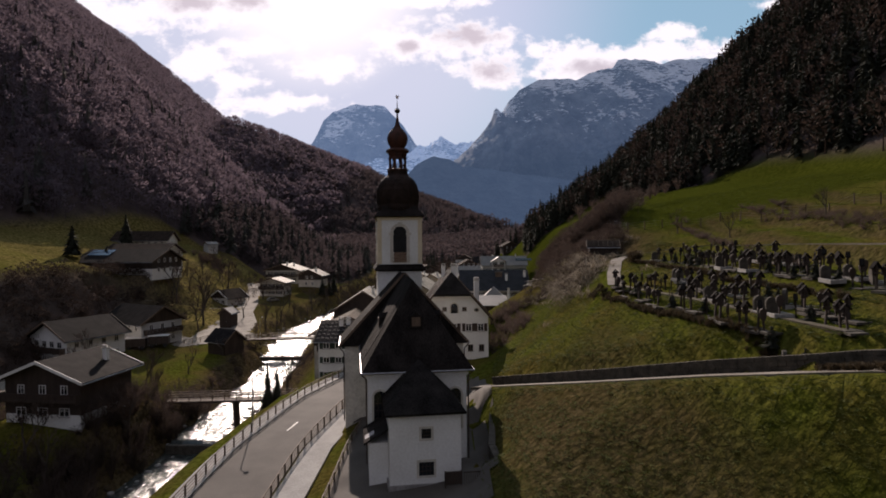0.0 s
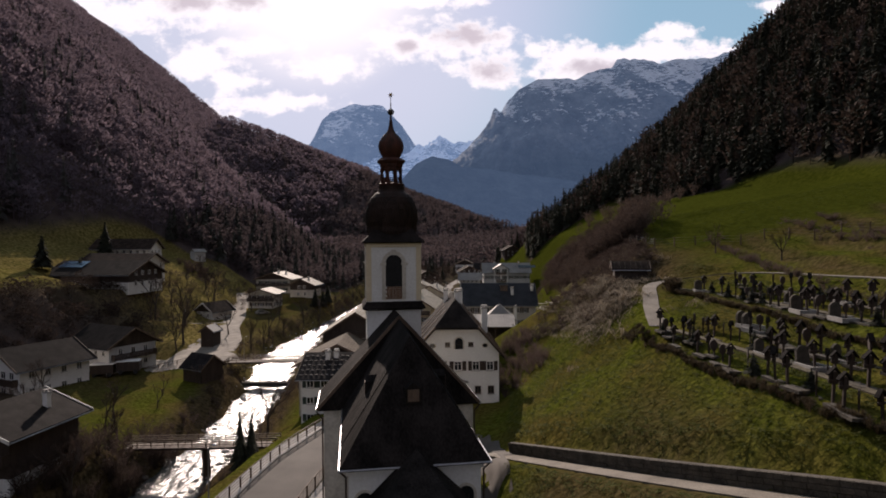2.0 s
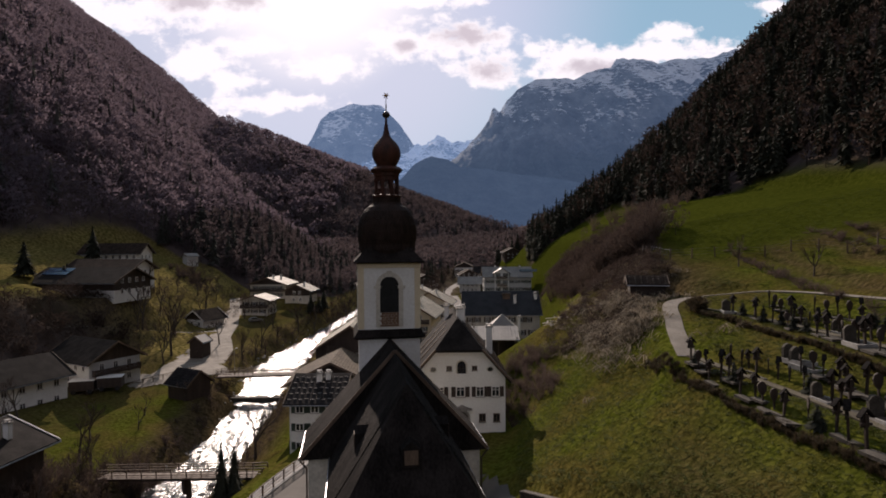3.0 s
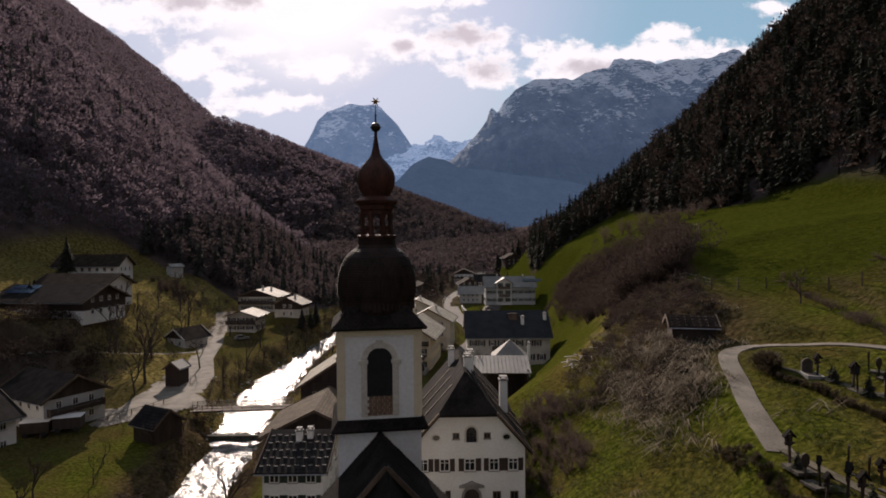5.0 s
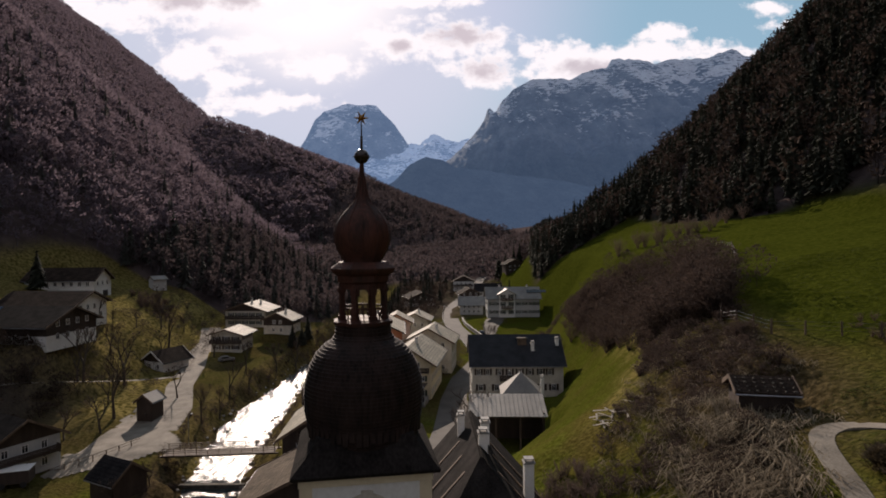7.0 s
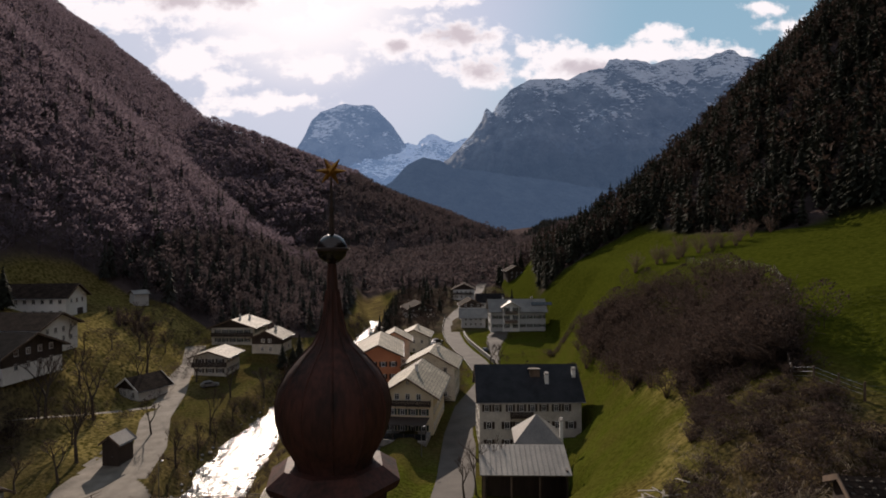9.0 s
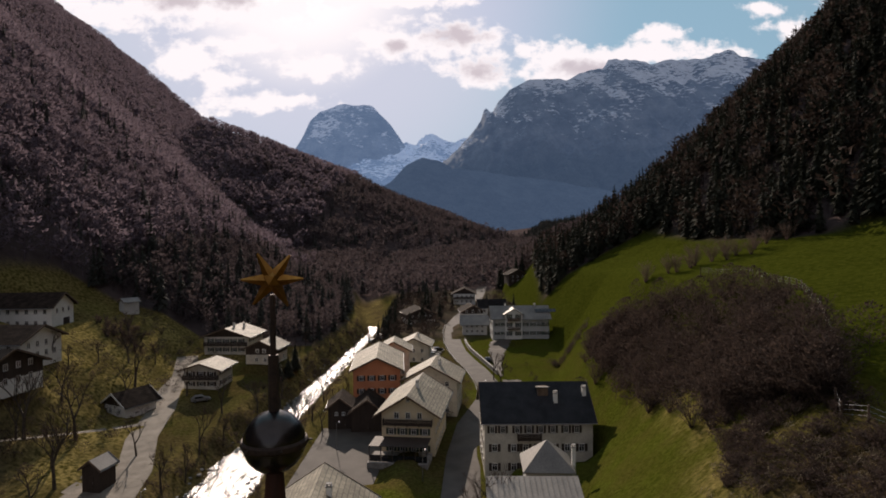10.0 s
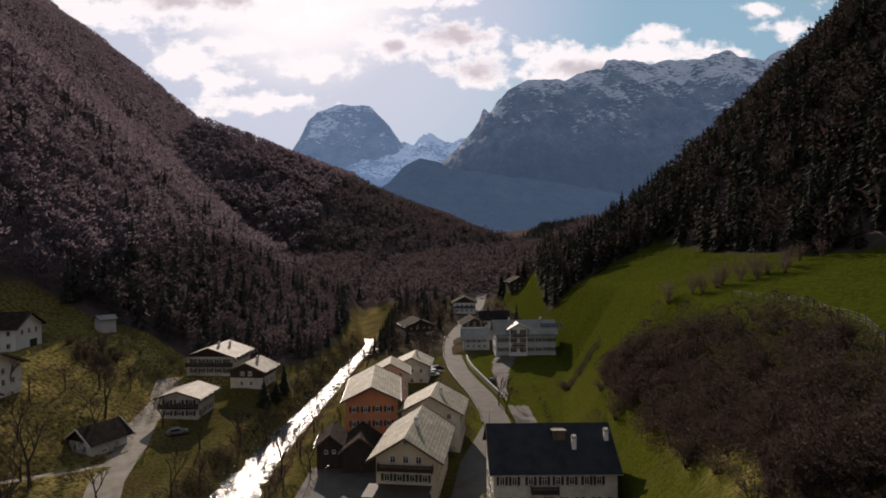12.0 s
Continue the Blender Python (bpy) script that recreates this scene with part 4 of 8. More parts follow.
    for z, w, h in ((4.05, 0.72, 0.72), (1.45, 1.1, 1.0)):
        bm = ring(w + 0.34, h + 0.34, 0.17, -0.05, 0.01)
        f = part("window", bm, M["plaster_old_dim"], sac)
        f.matrix_local = pose(0.05, 0, z)
        part("pane", boxed(-w / 2, w / 2, -0.02, -0.004, -h / 2, h / 2), M["pane"], f)
        bm = bmesh.new()
        for k in range(1, 4):
            box(bm, -w / 2 + w * k / 4 - 0.015, -w / 2 + w * k / 4 + 0.015, -0.05, -0.03, -h / 2, h / 2)
        for k in range(1, 3):
            box(bm, -w / 2, w / 2, -0.05, -0.03, -h / 2 + h * k / 3 - 0.015, -h / 2 + h * k / 3 + 0.015)
        part("grille", bm, M["iron"], f)
    # lean-to between sacristy and choir
    annex = part("annex_wall", boxed(-4.1, -2.66, 1.6, 5.2, -2, 3.0), M["plaster"], church)
    bm = bmesh.new()
    prism(bm, [(-4.5, 2.95), (-2.66, 4.0), (-2.66, 4.14), (-4.5, 3.1)], 1.3, 5.2)
    aroof = part("annex_roof", bm, M["shingle"], church)
    bm = bmesh.new()
    m = Matrix.Translation((-4.1, 2.1, 3.26)) @ pose(0, 0, 0, 0, -29.7, 0)
    for k in range(4):
        box(bm, -0.3, 0.5, k * 0.22, k * 0.22 + 0.2, 0, 0.06, m)
    part("skylight", bm, M["metal"], aroof, "bright metal skylight")
    # foundations
    part("plinth", boxed(-2.78, 2.78, -0.13, 5.2, -2, 0.35), M["stone"], sac)


build_church()


def build_tower():
    tower = part("tower", boxed(-2.45, 2.45, 23.36, 28.26, -2, 20.85), M["plaster"], church)
    T = pose(0, 25.81, 0)
    # cream pilaster strips and band
    bm = bmesh.new()
    for sx in (-1, 1):
        for sy in (-1, 1):
            x0, y0 = sx * 2.45, sy * 2.45
            box(bm, min(x0 - sx * 0.42, x0 + sx * 0.05), max(x0 - sx * 0.42, x0 + sx * 0.05), min(y0 - sy * 0.42, y0 + sy * 0.05), max(y0 - sy * 0.42, y0 + sy * 0.05), 15.6, 20.5)
    box(bm, -2.54, 2.54, -2.54, 2.54, 20.5, 20.98)
    p = part("pilaster", bm, M["cream"], tower, "cream painted corner strips and band")
    p.matrix_local = T
    # string course roofed with shingles
    bm = bmesh.new()
    lathe(bm, [(2.45 * 1.4142, 14.75), (2.85 * 1.4142, 14.9), (2.87 * 1.4142, 15.0), (2.5 * 1.4142, 15.55)], 4, math.pi / 4)
    s = part("string_course", bm, M["shingle"], tower, "dark shingled ledge")
    s.matrix_local = T
    # belfry openings on the four sides
    for k in range(4):
        m = T @ pose(0, 0, 0, 0, 0, 90 * k) @ pose(0, -2.45, 15.75)
        bm = bmesh.new()
        arch_frame(bm, 1.5, 4.05, 0.34, -0.09, 0.02, 12)
        box(bm, -0.22, 0.22, -0.16, 0.0, 4.02, 4.5)
        for sx in (-1, 1):
            box(bm, min(sx * 0.68, sx * 1.26), max(sx * 0.68, sx * 1.26), -0.15, 0.0, 3.1, 3.32)
        o = part("belfry_opening", bm, M["plaster_old_dim"], tower)
        o.matrix_local = m
        # flat black panel painted as the opening's shaded inside; the wall is solid
        bm = bmesh.new()
        prism(bm, [(x, z + 1.15) for x, z in arch_outline(1.5, 2.9, 12)], -0.03, -0.01)
        part("void", bm, M["dark"], o)
        bm = bmesh.new()
        rng = random.Random(k)
        for r in range(6):
            for c in range(5):
                x = -0.74 + 0.3 * c + (0.1 if r % 2 else 0)
                box(bm, x, min(x + 0.28, 0.74), -0.05 - rng.random() * 0.03, -0.01, 0.02 + r * 0.19, 0.19 + r * 0.19)
        part("brick_infill", bm, M["brick"], o)
    # skirt roof, onion, lantern, small onion, ball and star
    bm = bmesh.new()
    q = 1.4142
    sk = [(2.78 * q, 20.85), (2.82 * q, 20.98), (2.35 * q, 21.45), (2.05 * q, 21.8), (1.9 * q, 22.1)]
    lathe(bm, sk, 4, math.pi / 4)
    r = part("skirt_roof", bm, M["shingle"], tower, "flared dark shingle skirt")
    r.matrix_local = T
    prof = [(2.2, 21.6), (2.3, 22.1), (2.44, 22.8), (2.46, 23.4), (2.4, 24.0), (2.22, 24.6), (1.95, 25.1), (1.6, 25.45), (1.3, 25.65), (1.16, 25.85), (1.14, 26.3)]
    bm = bmesh.new()
    fine = []
    for (r0, z0), (r1, z1) in zip(prof, prof[1:]):
        n = max(1, round((z1 - z0) / 0.16 + abs(r1 - r0) / 0.3))
        fine += [(r0 + (r1 - r0) * k / n, z0 + (z1 - z0) * k / n) for k in range(n)]
    steps = []
    for rr, z in fine + [prof[-1]]:
        steps += [(rr + 0.035, z), (rr - 0.005, z + 0.01)] if steps else [(rr, z)]
    lathe(bm, steps, 32)
    o = part("onion_dome", bm, M["dome"], tower, "weathered dark shingle onion dome")
    o.matrix_local = T
    # hanging shingle tongues round the foot of the onion
    bm = bmesh.new()
    rng = random.Random(5)
    for k in range(56):
        a = 2 * math.pi * k / 56
        m = pose(0, 0, 0, 0, 0, math.degrees(a)) @ pose(2.3, 0, 21.95 + rng.uniform(-0.12, 0.12))
        box(bm, -0.03, 0.06, -0.1, 0.1, 0, 0.5 + rng.random() * 0.3, m)
    part("shingle_fringe", bm, M["dome"], o)
    bm = bmesh.new()
    lathe(bm, [(1.12, 26.2), (1.28, 26.3), (1.3, 26.42), (1.05, 26.5)], 8, math.pi / 8)
    d = part("lantern_floor", bm, M["copper"], tower)
    d.matrix_local = T
    lantern = part("lantern", (lambda b: (lathe(b, [(0.98, 27.9), (1.02, 28.0), (1.12, 28.05), (1.14, 28.3), (1.34, 28.42), (1.4, 28.52), (1.42, 28.6), (1.05, 28.85)], 8, math.pi / 8), b)[1])(bmesh.new()), M["copper"], tower, "octagonal open copper lantern")
    lantern.matrix_local = T
    for k in range(8):
        a = 2 * math.pi * k / 8 + math.pi / 8
        bm = bmesh.new()
        m = pose(0.95 * math.cos(a), 0.95 * math.sin(a), 0, 0, 0, math.degrees(a))
        box(bm, -0.09, 0.09, -0.1, 0.1, 26.48, 27.95, m)
        box(bm, -0.13, 0.13, -0.14, 0.14, 26.48, 26.66, m)
        box(bm, -0.13, 0.13, -0.14, 0.14, 27.62, 27.78, m)
        part("column", bm, M["copper"], lantern)
    for k in range(8):
        bm = bmesh.new()
        m = pose(0, 0, 0, 0, 0, 45 * k) @ pose(0, -0.9, 0)
        box(bm, -0.3, 0.3, -0.03, 0.03, 27.75, 27.95, m)
        for u in (-0.22, 0.22):
            box(bm, u - 0.05, u + 0.05, -0.03, 0.03, 27.5, 27.75, m)
        part("arch", bm, M["copper"], lantern)
        bm = bmesh.new()
        for u in (-0.2, 0, 0.2):
            box(bm, u - 0.02, u + 0.02, -0.02, 0.02, 26.5, 26.95, m)
        box(bm, -0.3, 0.3, -0.03, 0.03, 26.93, 27.0, m)
        part("baluster_rail", bm, M["copper"], lantern)
    bm = bmesh.new()
    prof = [(0.8, 28.75), (0.78, 28.9), (0.9, 29.12), (1.06, 29.4), (1.16, 29.75), (1.18, 30.05), (1.11, 30.4), (0.93, 30.73), (0.68, 31.02), (0.42, 31.28), (0.27, 31.55), (0.18, 31.95), (0.12, 32.4), (0.09, 32.9), (0.085, 33.0)]
    lathe(bm, prof, 24)
    so = part("small_onion", bm, M["copper"], tower, "reddish copper onion cap", smooth=True)
    so.matrix_local = T
    bm = bmesh.new()
    for k in range(12):
        a = 2 * math.pi * k / 12
        pts = [Vector((r0 * math.cos(a), r0 * math.sin(a), z)) for r0, z in prof[:-2]]
        for u, v in zip(pts, pts[1:]):
            tube(bm, u, v, 0.022, 0.022, 4)
    part("seam", bm, M["copper"], so)
    bm = bmesh.new()
    lathe(bm, [(0.01, 32.92)] + [(0.31 * math.sin(math.pi * k / 12), 33.24 - 0.31 * math.cos(math.pi * k / 12)) for k in range(1, 12)] + [(0.01, 33.56)], 20)
    ball = part("ball", bm, M["ball"], so, "dark polished metal ball", smooth=True)
    bm = bmesh.new()
    lathe(bm, [(0.315, 33.2), (0.33, 33.22), (0.33, 33.26), (0.315, 33.28)], 20)
    for k in range(6):
        tube(bm, (0.3 * math.cos(k), 0.3 * math.sin(k), 33.24), (0.37 * math.cos(k), 0.37 * math.sin(k), 33.24), 0.02, 0.01, 5)
    part("band", bm, M["iron"], so)
    bm = bmesh.new()
    tube(bm, (0, 0, 33.5), (0, 0, 34.1), 0.055, 0.05, 8)
    tube(bm, (0, 0, 34.1), (0, 0, 34.7), 0.03, 0.025, 8)
    part("spire_rod", bm, M["iron"], so)
    # a gilded star of many points
    bm = bmesh.new()
    core = Vector((0, 0, 34.84))
    rng = random.Random(3)
    spikes = [(math.cos(a), 0.0, math.sin(a)) for a in [math.radians(g) for g in (2, 55, 118, 178, 232, 300)]]
    bmesh.ops.create_icosphere(bm, subdivisions=1, radius=0.1, matrix=Matrix.Translation(core))
    star = part("star", bm, M["gold"], tower, "gilded star on the spire")
    star.matrix_local = T
    for v in spikes:
        d = Vector(v).normalized()
        bm = bmesh.new()
        tube(bm, core + d * 0.04, core + d * 0.3, 0.068, 0.01, 4)
        part("spike", bm, M["gold"], star)


M["brick"] = mat("old_brick", (0.12, 0.07, 0.045), (0.26, 0.17, 0.11), 0.5, 0.08, 0.9, 0.4)
M["dome"] = mat("red_brown_shingle", (0.011, 0.009, 0.008), (0.05, 0.032, 0.027), 0.7, 0.1, 0.75, 0.7, stretch=(1, 1, 0.16), spec=0.15)
M["ball"] = mat("dark_polished_metal", (0.05, 0.045, 0.042), (0.09, 0.08, 0.075), 0.6, 0.08, 0.25, 0.05, 0.9)
build_tower()


# ---- parsonage beside the church ----
def build_parsonage():
    h = thing("parsonage", pose(1.95, 85.5, 0.9, 0, 0, 1.5), "white plastered parsonage with a dark half-hipped roof and dark shutters", "house")
    W, L, E, A = 5.2, 15.0, 6.3, 12.2
    k = (A - E) / W
    zh = 9.25
    xh = (A - zh) / k
    bm = bmesh.new()
    prism(bm, [(-W, -2.5), (W, -2.5), (W, E), (xh, zh), (-xh, zh), (-W, E)], 0, L)
    wall = part("wall", bm, M["plaster"], h)
    # roof with a half hip in front
    o = 0.55
    xe, ze = W + o, E - o * k
    t = 0.25
    bm = bmesh.new()
    for s in (-1, 1):
        low = [(s * xe, -0.6, ze), (s * xh, -0.6, zh), (0, 3.2, A), (0, L + 0.6, A), (s * xe, L + 0.6, ze)]
        lo = [bm.verts.new(p) for p in low]
        hi = [bm.verts.new((p[0] + s * 0.1, p[1], p[2] + t)) for p in low]
        if s < 0:
            lo, hi = lo[::-1], hi[::-1]
        bm.faces.new(lo)
        bm.faces.new(hi[::-1])
        for i in range(5):
            q = (i + 1) % 5
            bm.faces.new((lo[q], lo[i], hi[i], hi[q]))
    low = [(-xh - 0.15, -0.7, zh), (xh + 0.15, -0.7, zh), (0, 3.3, A + 0.02)]
    lo = [bm.verts.new(p) for p in low]
    hi = [bm.verts.new((p[0], p[1], p[2] + t)) for p in low]
    bm.faces.new(lo[::-1])
    bm.faces.new(hi)
    for i in range(3):
        q = (i + 1) % 3
        bm.faces.new((lo[i], lo[q], hi[q], hi[i]))
    roof = part("roof", bm, M["shingle"], h)
    for s in (-1, 1):
        for y in (-0.62, 3.6, 7.0, 10.4):
            a, b = Vector((s * (xe + 0.1), y, ze + t + 0.05)), Vector((s * (xh if y < 0 else 1.2), y, (zh if y < 0 else A - 1.2 * k) + t + 0.05))
            m = Matrix.Translation(a) @ (b - a).to_track_quat("X", "Z").to_matrix().to_4x4()
            bm = bmesh.new()
            box(bm, 0, (b - a).length, -0.14, 0.14, -0.1, 0.1, m)
            part("roof_batten", bm, M["wood"], roof, "weathered grey timber batten")
    for x, y, z0, z1, w in ((0.4, 6.2, 11.4, 13.3, 0.7), (0.9, 9.5, 11.0, 13.1, 0.7), (3.9, 5.2, 8, 11.2, 0.75), (-1.0, 12, 11, 13, 0.6)):
        chimney(roof, x, y, z0, z1, w)
    # openings
    for x in (-4.1, -2.15):
        window(wall, pose(x, 0, 4.7), 0.9, 1.15, "wood_dark")
    window(wall, pose(0.15, 0, 4.7), 1.0, 1.15, "wood_dark")
    for x in (2.35, 4.1):
        window(wall, pose(x, 0, 4.7), 0.9, 1.15, "wood_dark")
    for x in (-1.1, 1.75):
        window(wall, pose(x, 0, 7.35), 0.62, 0.55, "", "wood")
    arched_window(wall, pose(0.3, 0, 6.75), 0.95, 1.4)
    for x in (-2.9, 3.5):
        bm = bmesh.new()
        lathe(bm, [(0.3, -0.03), (0.3, 0.03)], 14)
        ov = part("oval_window", bm, M["pane"], wall)
        ov.matrix_local = pose(x, -0.02, 7.2) @ pose(0, 0, 0, 90) @ Matrix.Diagonal((1, 0.75, 1, 1))
        bm = bmesh.new()
        for i in range(14):
            a0, a1 = 2 * math.pi * i / 14, 2 * math.pi * (i + 1) / 14
            tube(bm, (0.36 * math.cos(a0), 0, 0.27 * math.sin(a0)), (0.36 * math.cos(a1), 0, 0.27 * math.sin(a1)), 0.06, 0.06, 4)
        fr = part("oval_frame", bm, M["plaster_old_dim"], wall)
        fr.matrix_local = pose(x, -0.03, 7.2)
    for x in (-4.3, -2.6):
        window(wall, pose(x, 0, 1.75), 0.95, 1.2, "wood_dark")
    for x in (2.6, 4.2):
        window(wall, pose(x, 0, 1.75), 0.75, 0.95, "", "wood")
    bm = bmesh.new()
    arch_frame(bm, 1.4, 2.6, 0.22, -0.14, 0.0)
    prism(bm, [(-1.15, 2.75), (1.15, 2.75), (1.15, 2.9), (0.5, 3.1), (0, 3.35), (-0.5, 3.1), (-1.15, 2.9)], -0.3, 0)
    portal = part("portal", bm, M["stone"], wall, "grey stone portal with a curved hood")
    portal.matrix_local = pose(0.3, 0, -0.1)
    bm = bmesh.new()
    prism(bm, arch_outline(1.4, 2.6), -0.05, -0.005)
    part("door", bm, M["wood_dark"], portal)
    for side, x in (("r", W), ("l", -W)):
        for y in (2.5, 6, 9.5, 12.5):
            m = pose(x, y, 0, 0, 0, 90) if side == "r" else pose(x, y, 0, 0, 0, -90)
            for z in (1.75, 4.6):
                window(wall, m @ pose(0, 0, z), 0.9, 1.15, "wood_dark")


build_parsonage()
# ---- village houses ----
def rows(side, n, w, zs, size=(0.95, 1.2), sh=""):
    return [(side, z, spread(n, w), size[0], size[1], sh) for z in zs]


def build_village():
    g = "village houses"
    house("house", (-7.0, 181.4, -5.2), -8, 10, 17, 8.2, 3.1, "cream inn with a pale tiled roof, dark balcony and glazed terrace", "cream", "roof_grey", 1.4, 1.3, windows=rows("f", 4, 8.5, (1.5, 4.6), sh="green") + rows("f", 3, 6.5, (7.6,))
          + rows("f", 1, 2, (10.6,), (0.7, 0.9)) + rows("r", 7, 16, (1.6, 4.6, 7.5)) + rows("l", 6, 16, (4.6, 7.5)), balconies=[("f", -4.6, 4.6, 6.1, 1.2)], chimneys=[(0.6, -1.5, 1.3)], group=g)
    house("house", (-3.4, 202.2, -4.9), -8, 12, 11, 8.2, 3.2, "white house with a broad pale roof behind the inn", "plaster_old_dim", "roof_grey", windows=rows("f", 4, 10, (1.6, 4.6, 7.4)) + rows("r", 4, 10, (1.6, 4.6, 7.4)), chimneys=[(1.5, -1, 1.2)], group=g)
    house("house", (-17.2, 209.6, -5.0), 3.5, 10.8, 20, 10.2, 2.6, "bright orange plastered house with a pale tiled roof", "orange", "roof_grey", over=0.8, windows=rows("f", 4, 9.6, (2.2, 5.2, 8.2), sh="wood_dark") + rows("r", 6, 18, (2.2, 5.2, 8.2), sh="wood_dark")
          + rows("l", 6, 18, (5.2, 8.2), sh="wood_dark"), group=g)
    house("barn", (-23.6, 192, -5.1), 4, 5, 7, 4.6, 2.0, "brown timber barn with a shallow roof", "wood_dark", "roof_brown", 0.6, 0.7, door=("f", 0, 2.4), windows=rows("f", 2, 3, (3.4,), (0.7, 0.7)), category="barn", group="brown barns")
    house("barn", (-17.6, 190.5, -5.1), 3, 6.6, 8, 4.4, 2.4, "wide brown timber barn with an open front", "wood_dark", "roof_brown", 0.6, 0.8, door=("f", -1, 2.6), category="barn", group="brown barns")
    house("house", (-15.2, 236.5, -4.4), 2, 9, 9, 7.8, 2.4, "white village house with a pale roof", "plaster_old_dim", "roof_grey", windows=rows("f", 3, 8, (1.6, 4.4, 7.2)) + rows("r", 3, 8, (1.6, 4.4, 7.2)), group=g)
    house("house", (-9.6, 256, -4.6), -4, 9.6, 11, 6.0, 2.2, "white gabled house beside the village street", "plaster_old_dim", "roof_grey", windows=rows("f", 3, 8, (1.6, 4.4)) + rows("r", 4, 10, (1.6, 4.4)), chimneys=[(1, 0, 1.2)], group=g)
    # dark tile stands in for shade on this chalet's grey roof
    house("house", (-11, 337, -4.0), 16, 13, 13, 5.2, 2.6, "low chalet with a grey roof and timber gable", "plaster", "roof_brown", windows=rows("f", 4, 11, (1.5, 4.0)), timber=3.0, balconies=[("f", -5, 5, 2.8, 1.1)], group=g)
    house("house", (13.3, 396, -1.0), -4, 12, 12, 5.8, 2.8, "distant chalet with white walls and a timber balcony", "plaster", "roof_brown", windows=rows("f", 4, 10, (1.5, 4.2)), timber=5.6, balconies=[("f", -5.5, 5.5, 3.0, 1.1)], group=g)
    house("house", (46, 425, 8.0), 8, 11, 11, 5.4, 2.8, "dark timber chalet on the forest edge", "wood_dark", "roof_brown", windows=rows("f", 3, 9, (1.5, 4.0)), group=g)
    house("house", (12, 313, -1.5), 6, 8.4, 10, 6.6, 2.3, "white house with a dark balcony above the street", "plaster", "roof_brown", windows=rows("f", 3, 8, (1.5, 4.2, 6.6)), timber=5.5, balconies=[("f", -4, 4, 3.2, 1.1)], group=g)
    house("house", (12.4, 298, -2.5), 88, 8, 9.6, 4.4, 2.7, "low white house with a grey sheet roof at the street", "grey_wall", "roof_metal", windows=rows("l", 4, 8, (1.5, 3.4), (0.9, 1.0)) + rows("f", 2, 5, (1.5, 3.4)), group=g)
    house("house", (21.5, 322, 0.0), 90, 8, 11, 5.6, 2.8, "white house with a dark roof behind the guesthouse", "plaster", "roof_dark", windows=rows("l", 4, 9, (1.5, 4.0)), group=g)
    # grey plaster stands in for the shade on the guesthouse's white walls
    hotel = house("hotel", (28.1, 283.5, -1.5), 90, 11, 20.6, 7.6, 3.7, "large white guesthouse with shutters and a sheet metal roof", "grey_wall", "roof_metal", 0.8, 0.8,
          windows=[("l", z, [-8.6, -6.2, 1.8, 4.4, 7.0, 9.2], 1.0, 1.3, "green") for z in (2.1, 5.3)] + rows("b", 3, 9, (2.1, 5.3), sh="green") + rows("f", 3, 8, (2.1, 5.3)), category="hotel", chimneys=[(0.4, 5, 1.0), (0.3, -6, 1.0)], group=g)
    # gable bay of the guesthouse, with balconies
    bm = bmesh.new()
    prism(bm, [(-3.1, -1), (3.1, -1), (3.1, 9.2), (0, 11.0), (-3.1, 9.2)], -0.8, 5.2)
    bay = part("gable_bay", bm, M["plaster"], hotel)
    bay.matrix_local = wall_pose("l", 11, 20.6, -2.7, 0)
    bm = bmesh.new()
    roof_slabs(bm, 6.2, 6.4, 9.2, 1.8, 0.7, 0.6)
    r = part("bay_roof", bm, M["roof_metal"], hotel)
    r.matrix_local = wall_pose("l", 11, 20.6, -2.7, 0) @ pose(0, 2.3, 0)
    for z in (2.1, 5.3, 8.3):
        for x in (-1.6, 1.6):
            window(bay, pose(x, -0.8, z), 1.0, 1.5, "green")
    for z in (3.6, 6.8):
        bm = boxed(-2.4, 2.4, -2.0, -0.8, z - 0.12, z)
        for k in range(24):
            box(bm, -2.4 + 0.2 * k + 0.03, -2.4 + 0.2 * k + 0.17, -2.0, -1.96, z, z + 0.85)
        box(bm, -2.45, 2.45, -2.04, -1.92, z + 0.85, z + 0.95)
        part("balcony", bm, M["wood"], bay)
    for k in range(6):
        sp = part("solar_panel", boxed(-7.5 + 1.3 * k, -6.3 + 1.3 * k, 0, 1.8, 0, 0.06), M["pane"], hotel)
        sp.matrix_local = wall_pose("l", 11, 20.6, 0, 0) @ pose(13, 2.0, 9.45) @ pose(0, 0, 0, 33.9)

    big = house("house", (14.4, 169, -4.8), 89, 14, 18.2, 9.4, 4.6, "large pale plastered house with a broad dark slate roof", "plaster_old_dim", "roof_slate", 0.7, 0.6,
          windows=[("l", z, [-7.8, -6.0, -3.6, -1.6, 0.4, 2.4, 4.6, 6.4], 0.8, 1.25, "wood_dark") for z in (7.9,)] + [("l", z, [-7.4, -4.2, -2.2, 0.2, 2.4, 4.8, 7.2], 0.95, 1.3, "wood_dark") for z in (1.6, 4.8)]
          + rows("f", 4, 12, (1.6, 4.8, 7.9), sh="wood_dark") + rows("b", 4, 12, (1.6, 4.8, 7.9), sh="wood_dark"), balconies=[("l", -3.6, 0.4, 6.4, 1.1)], group=g)
    roof = [c for c in big.children if c.name.split(".")[0] == "roof"][0]
    chimney(roof, -3.9, -3.4, 11.0, 13.2, 0.65)
    chimney(roof, -2.6, -8.6, 11.5, 13.8, 0.65)
    bm = boxed(-0.9, 0.9, -0.2, 1.5, -0.8, 0.9)
    d = part("dormer", bm, M["wood"], roof)
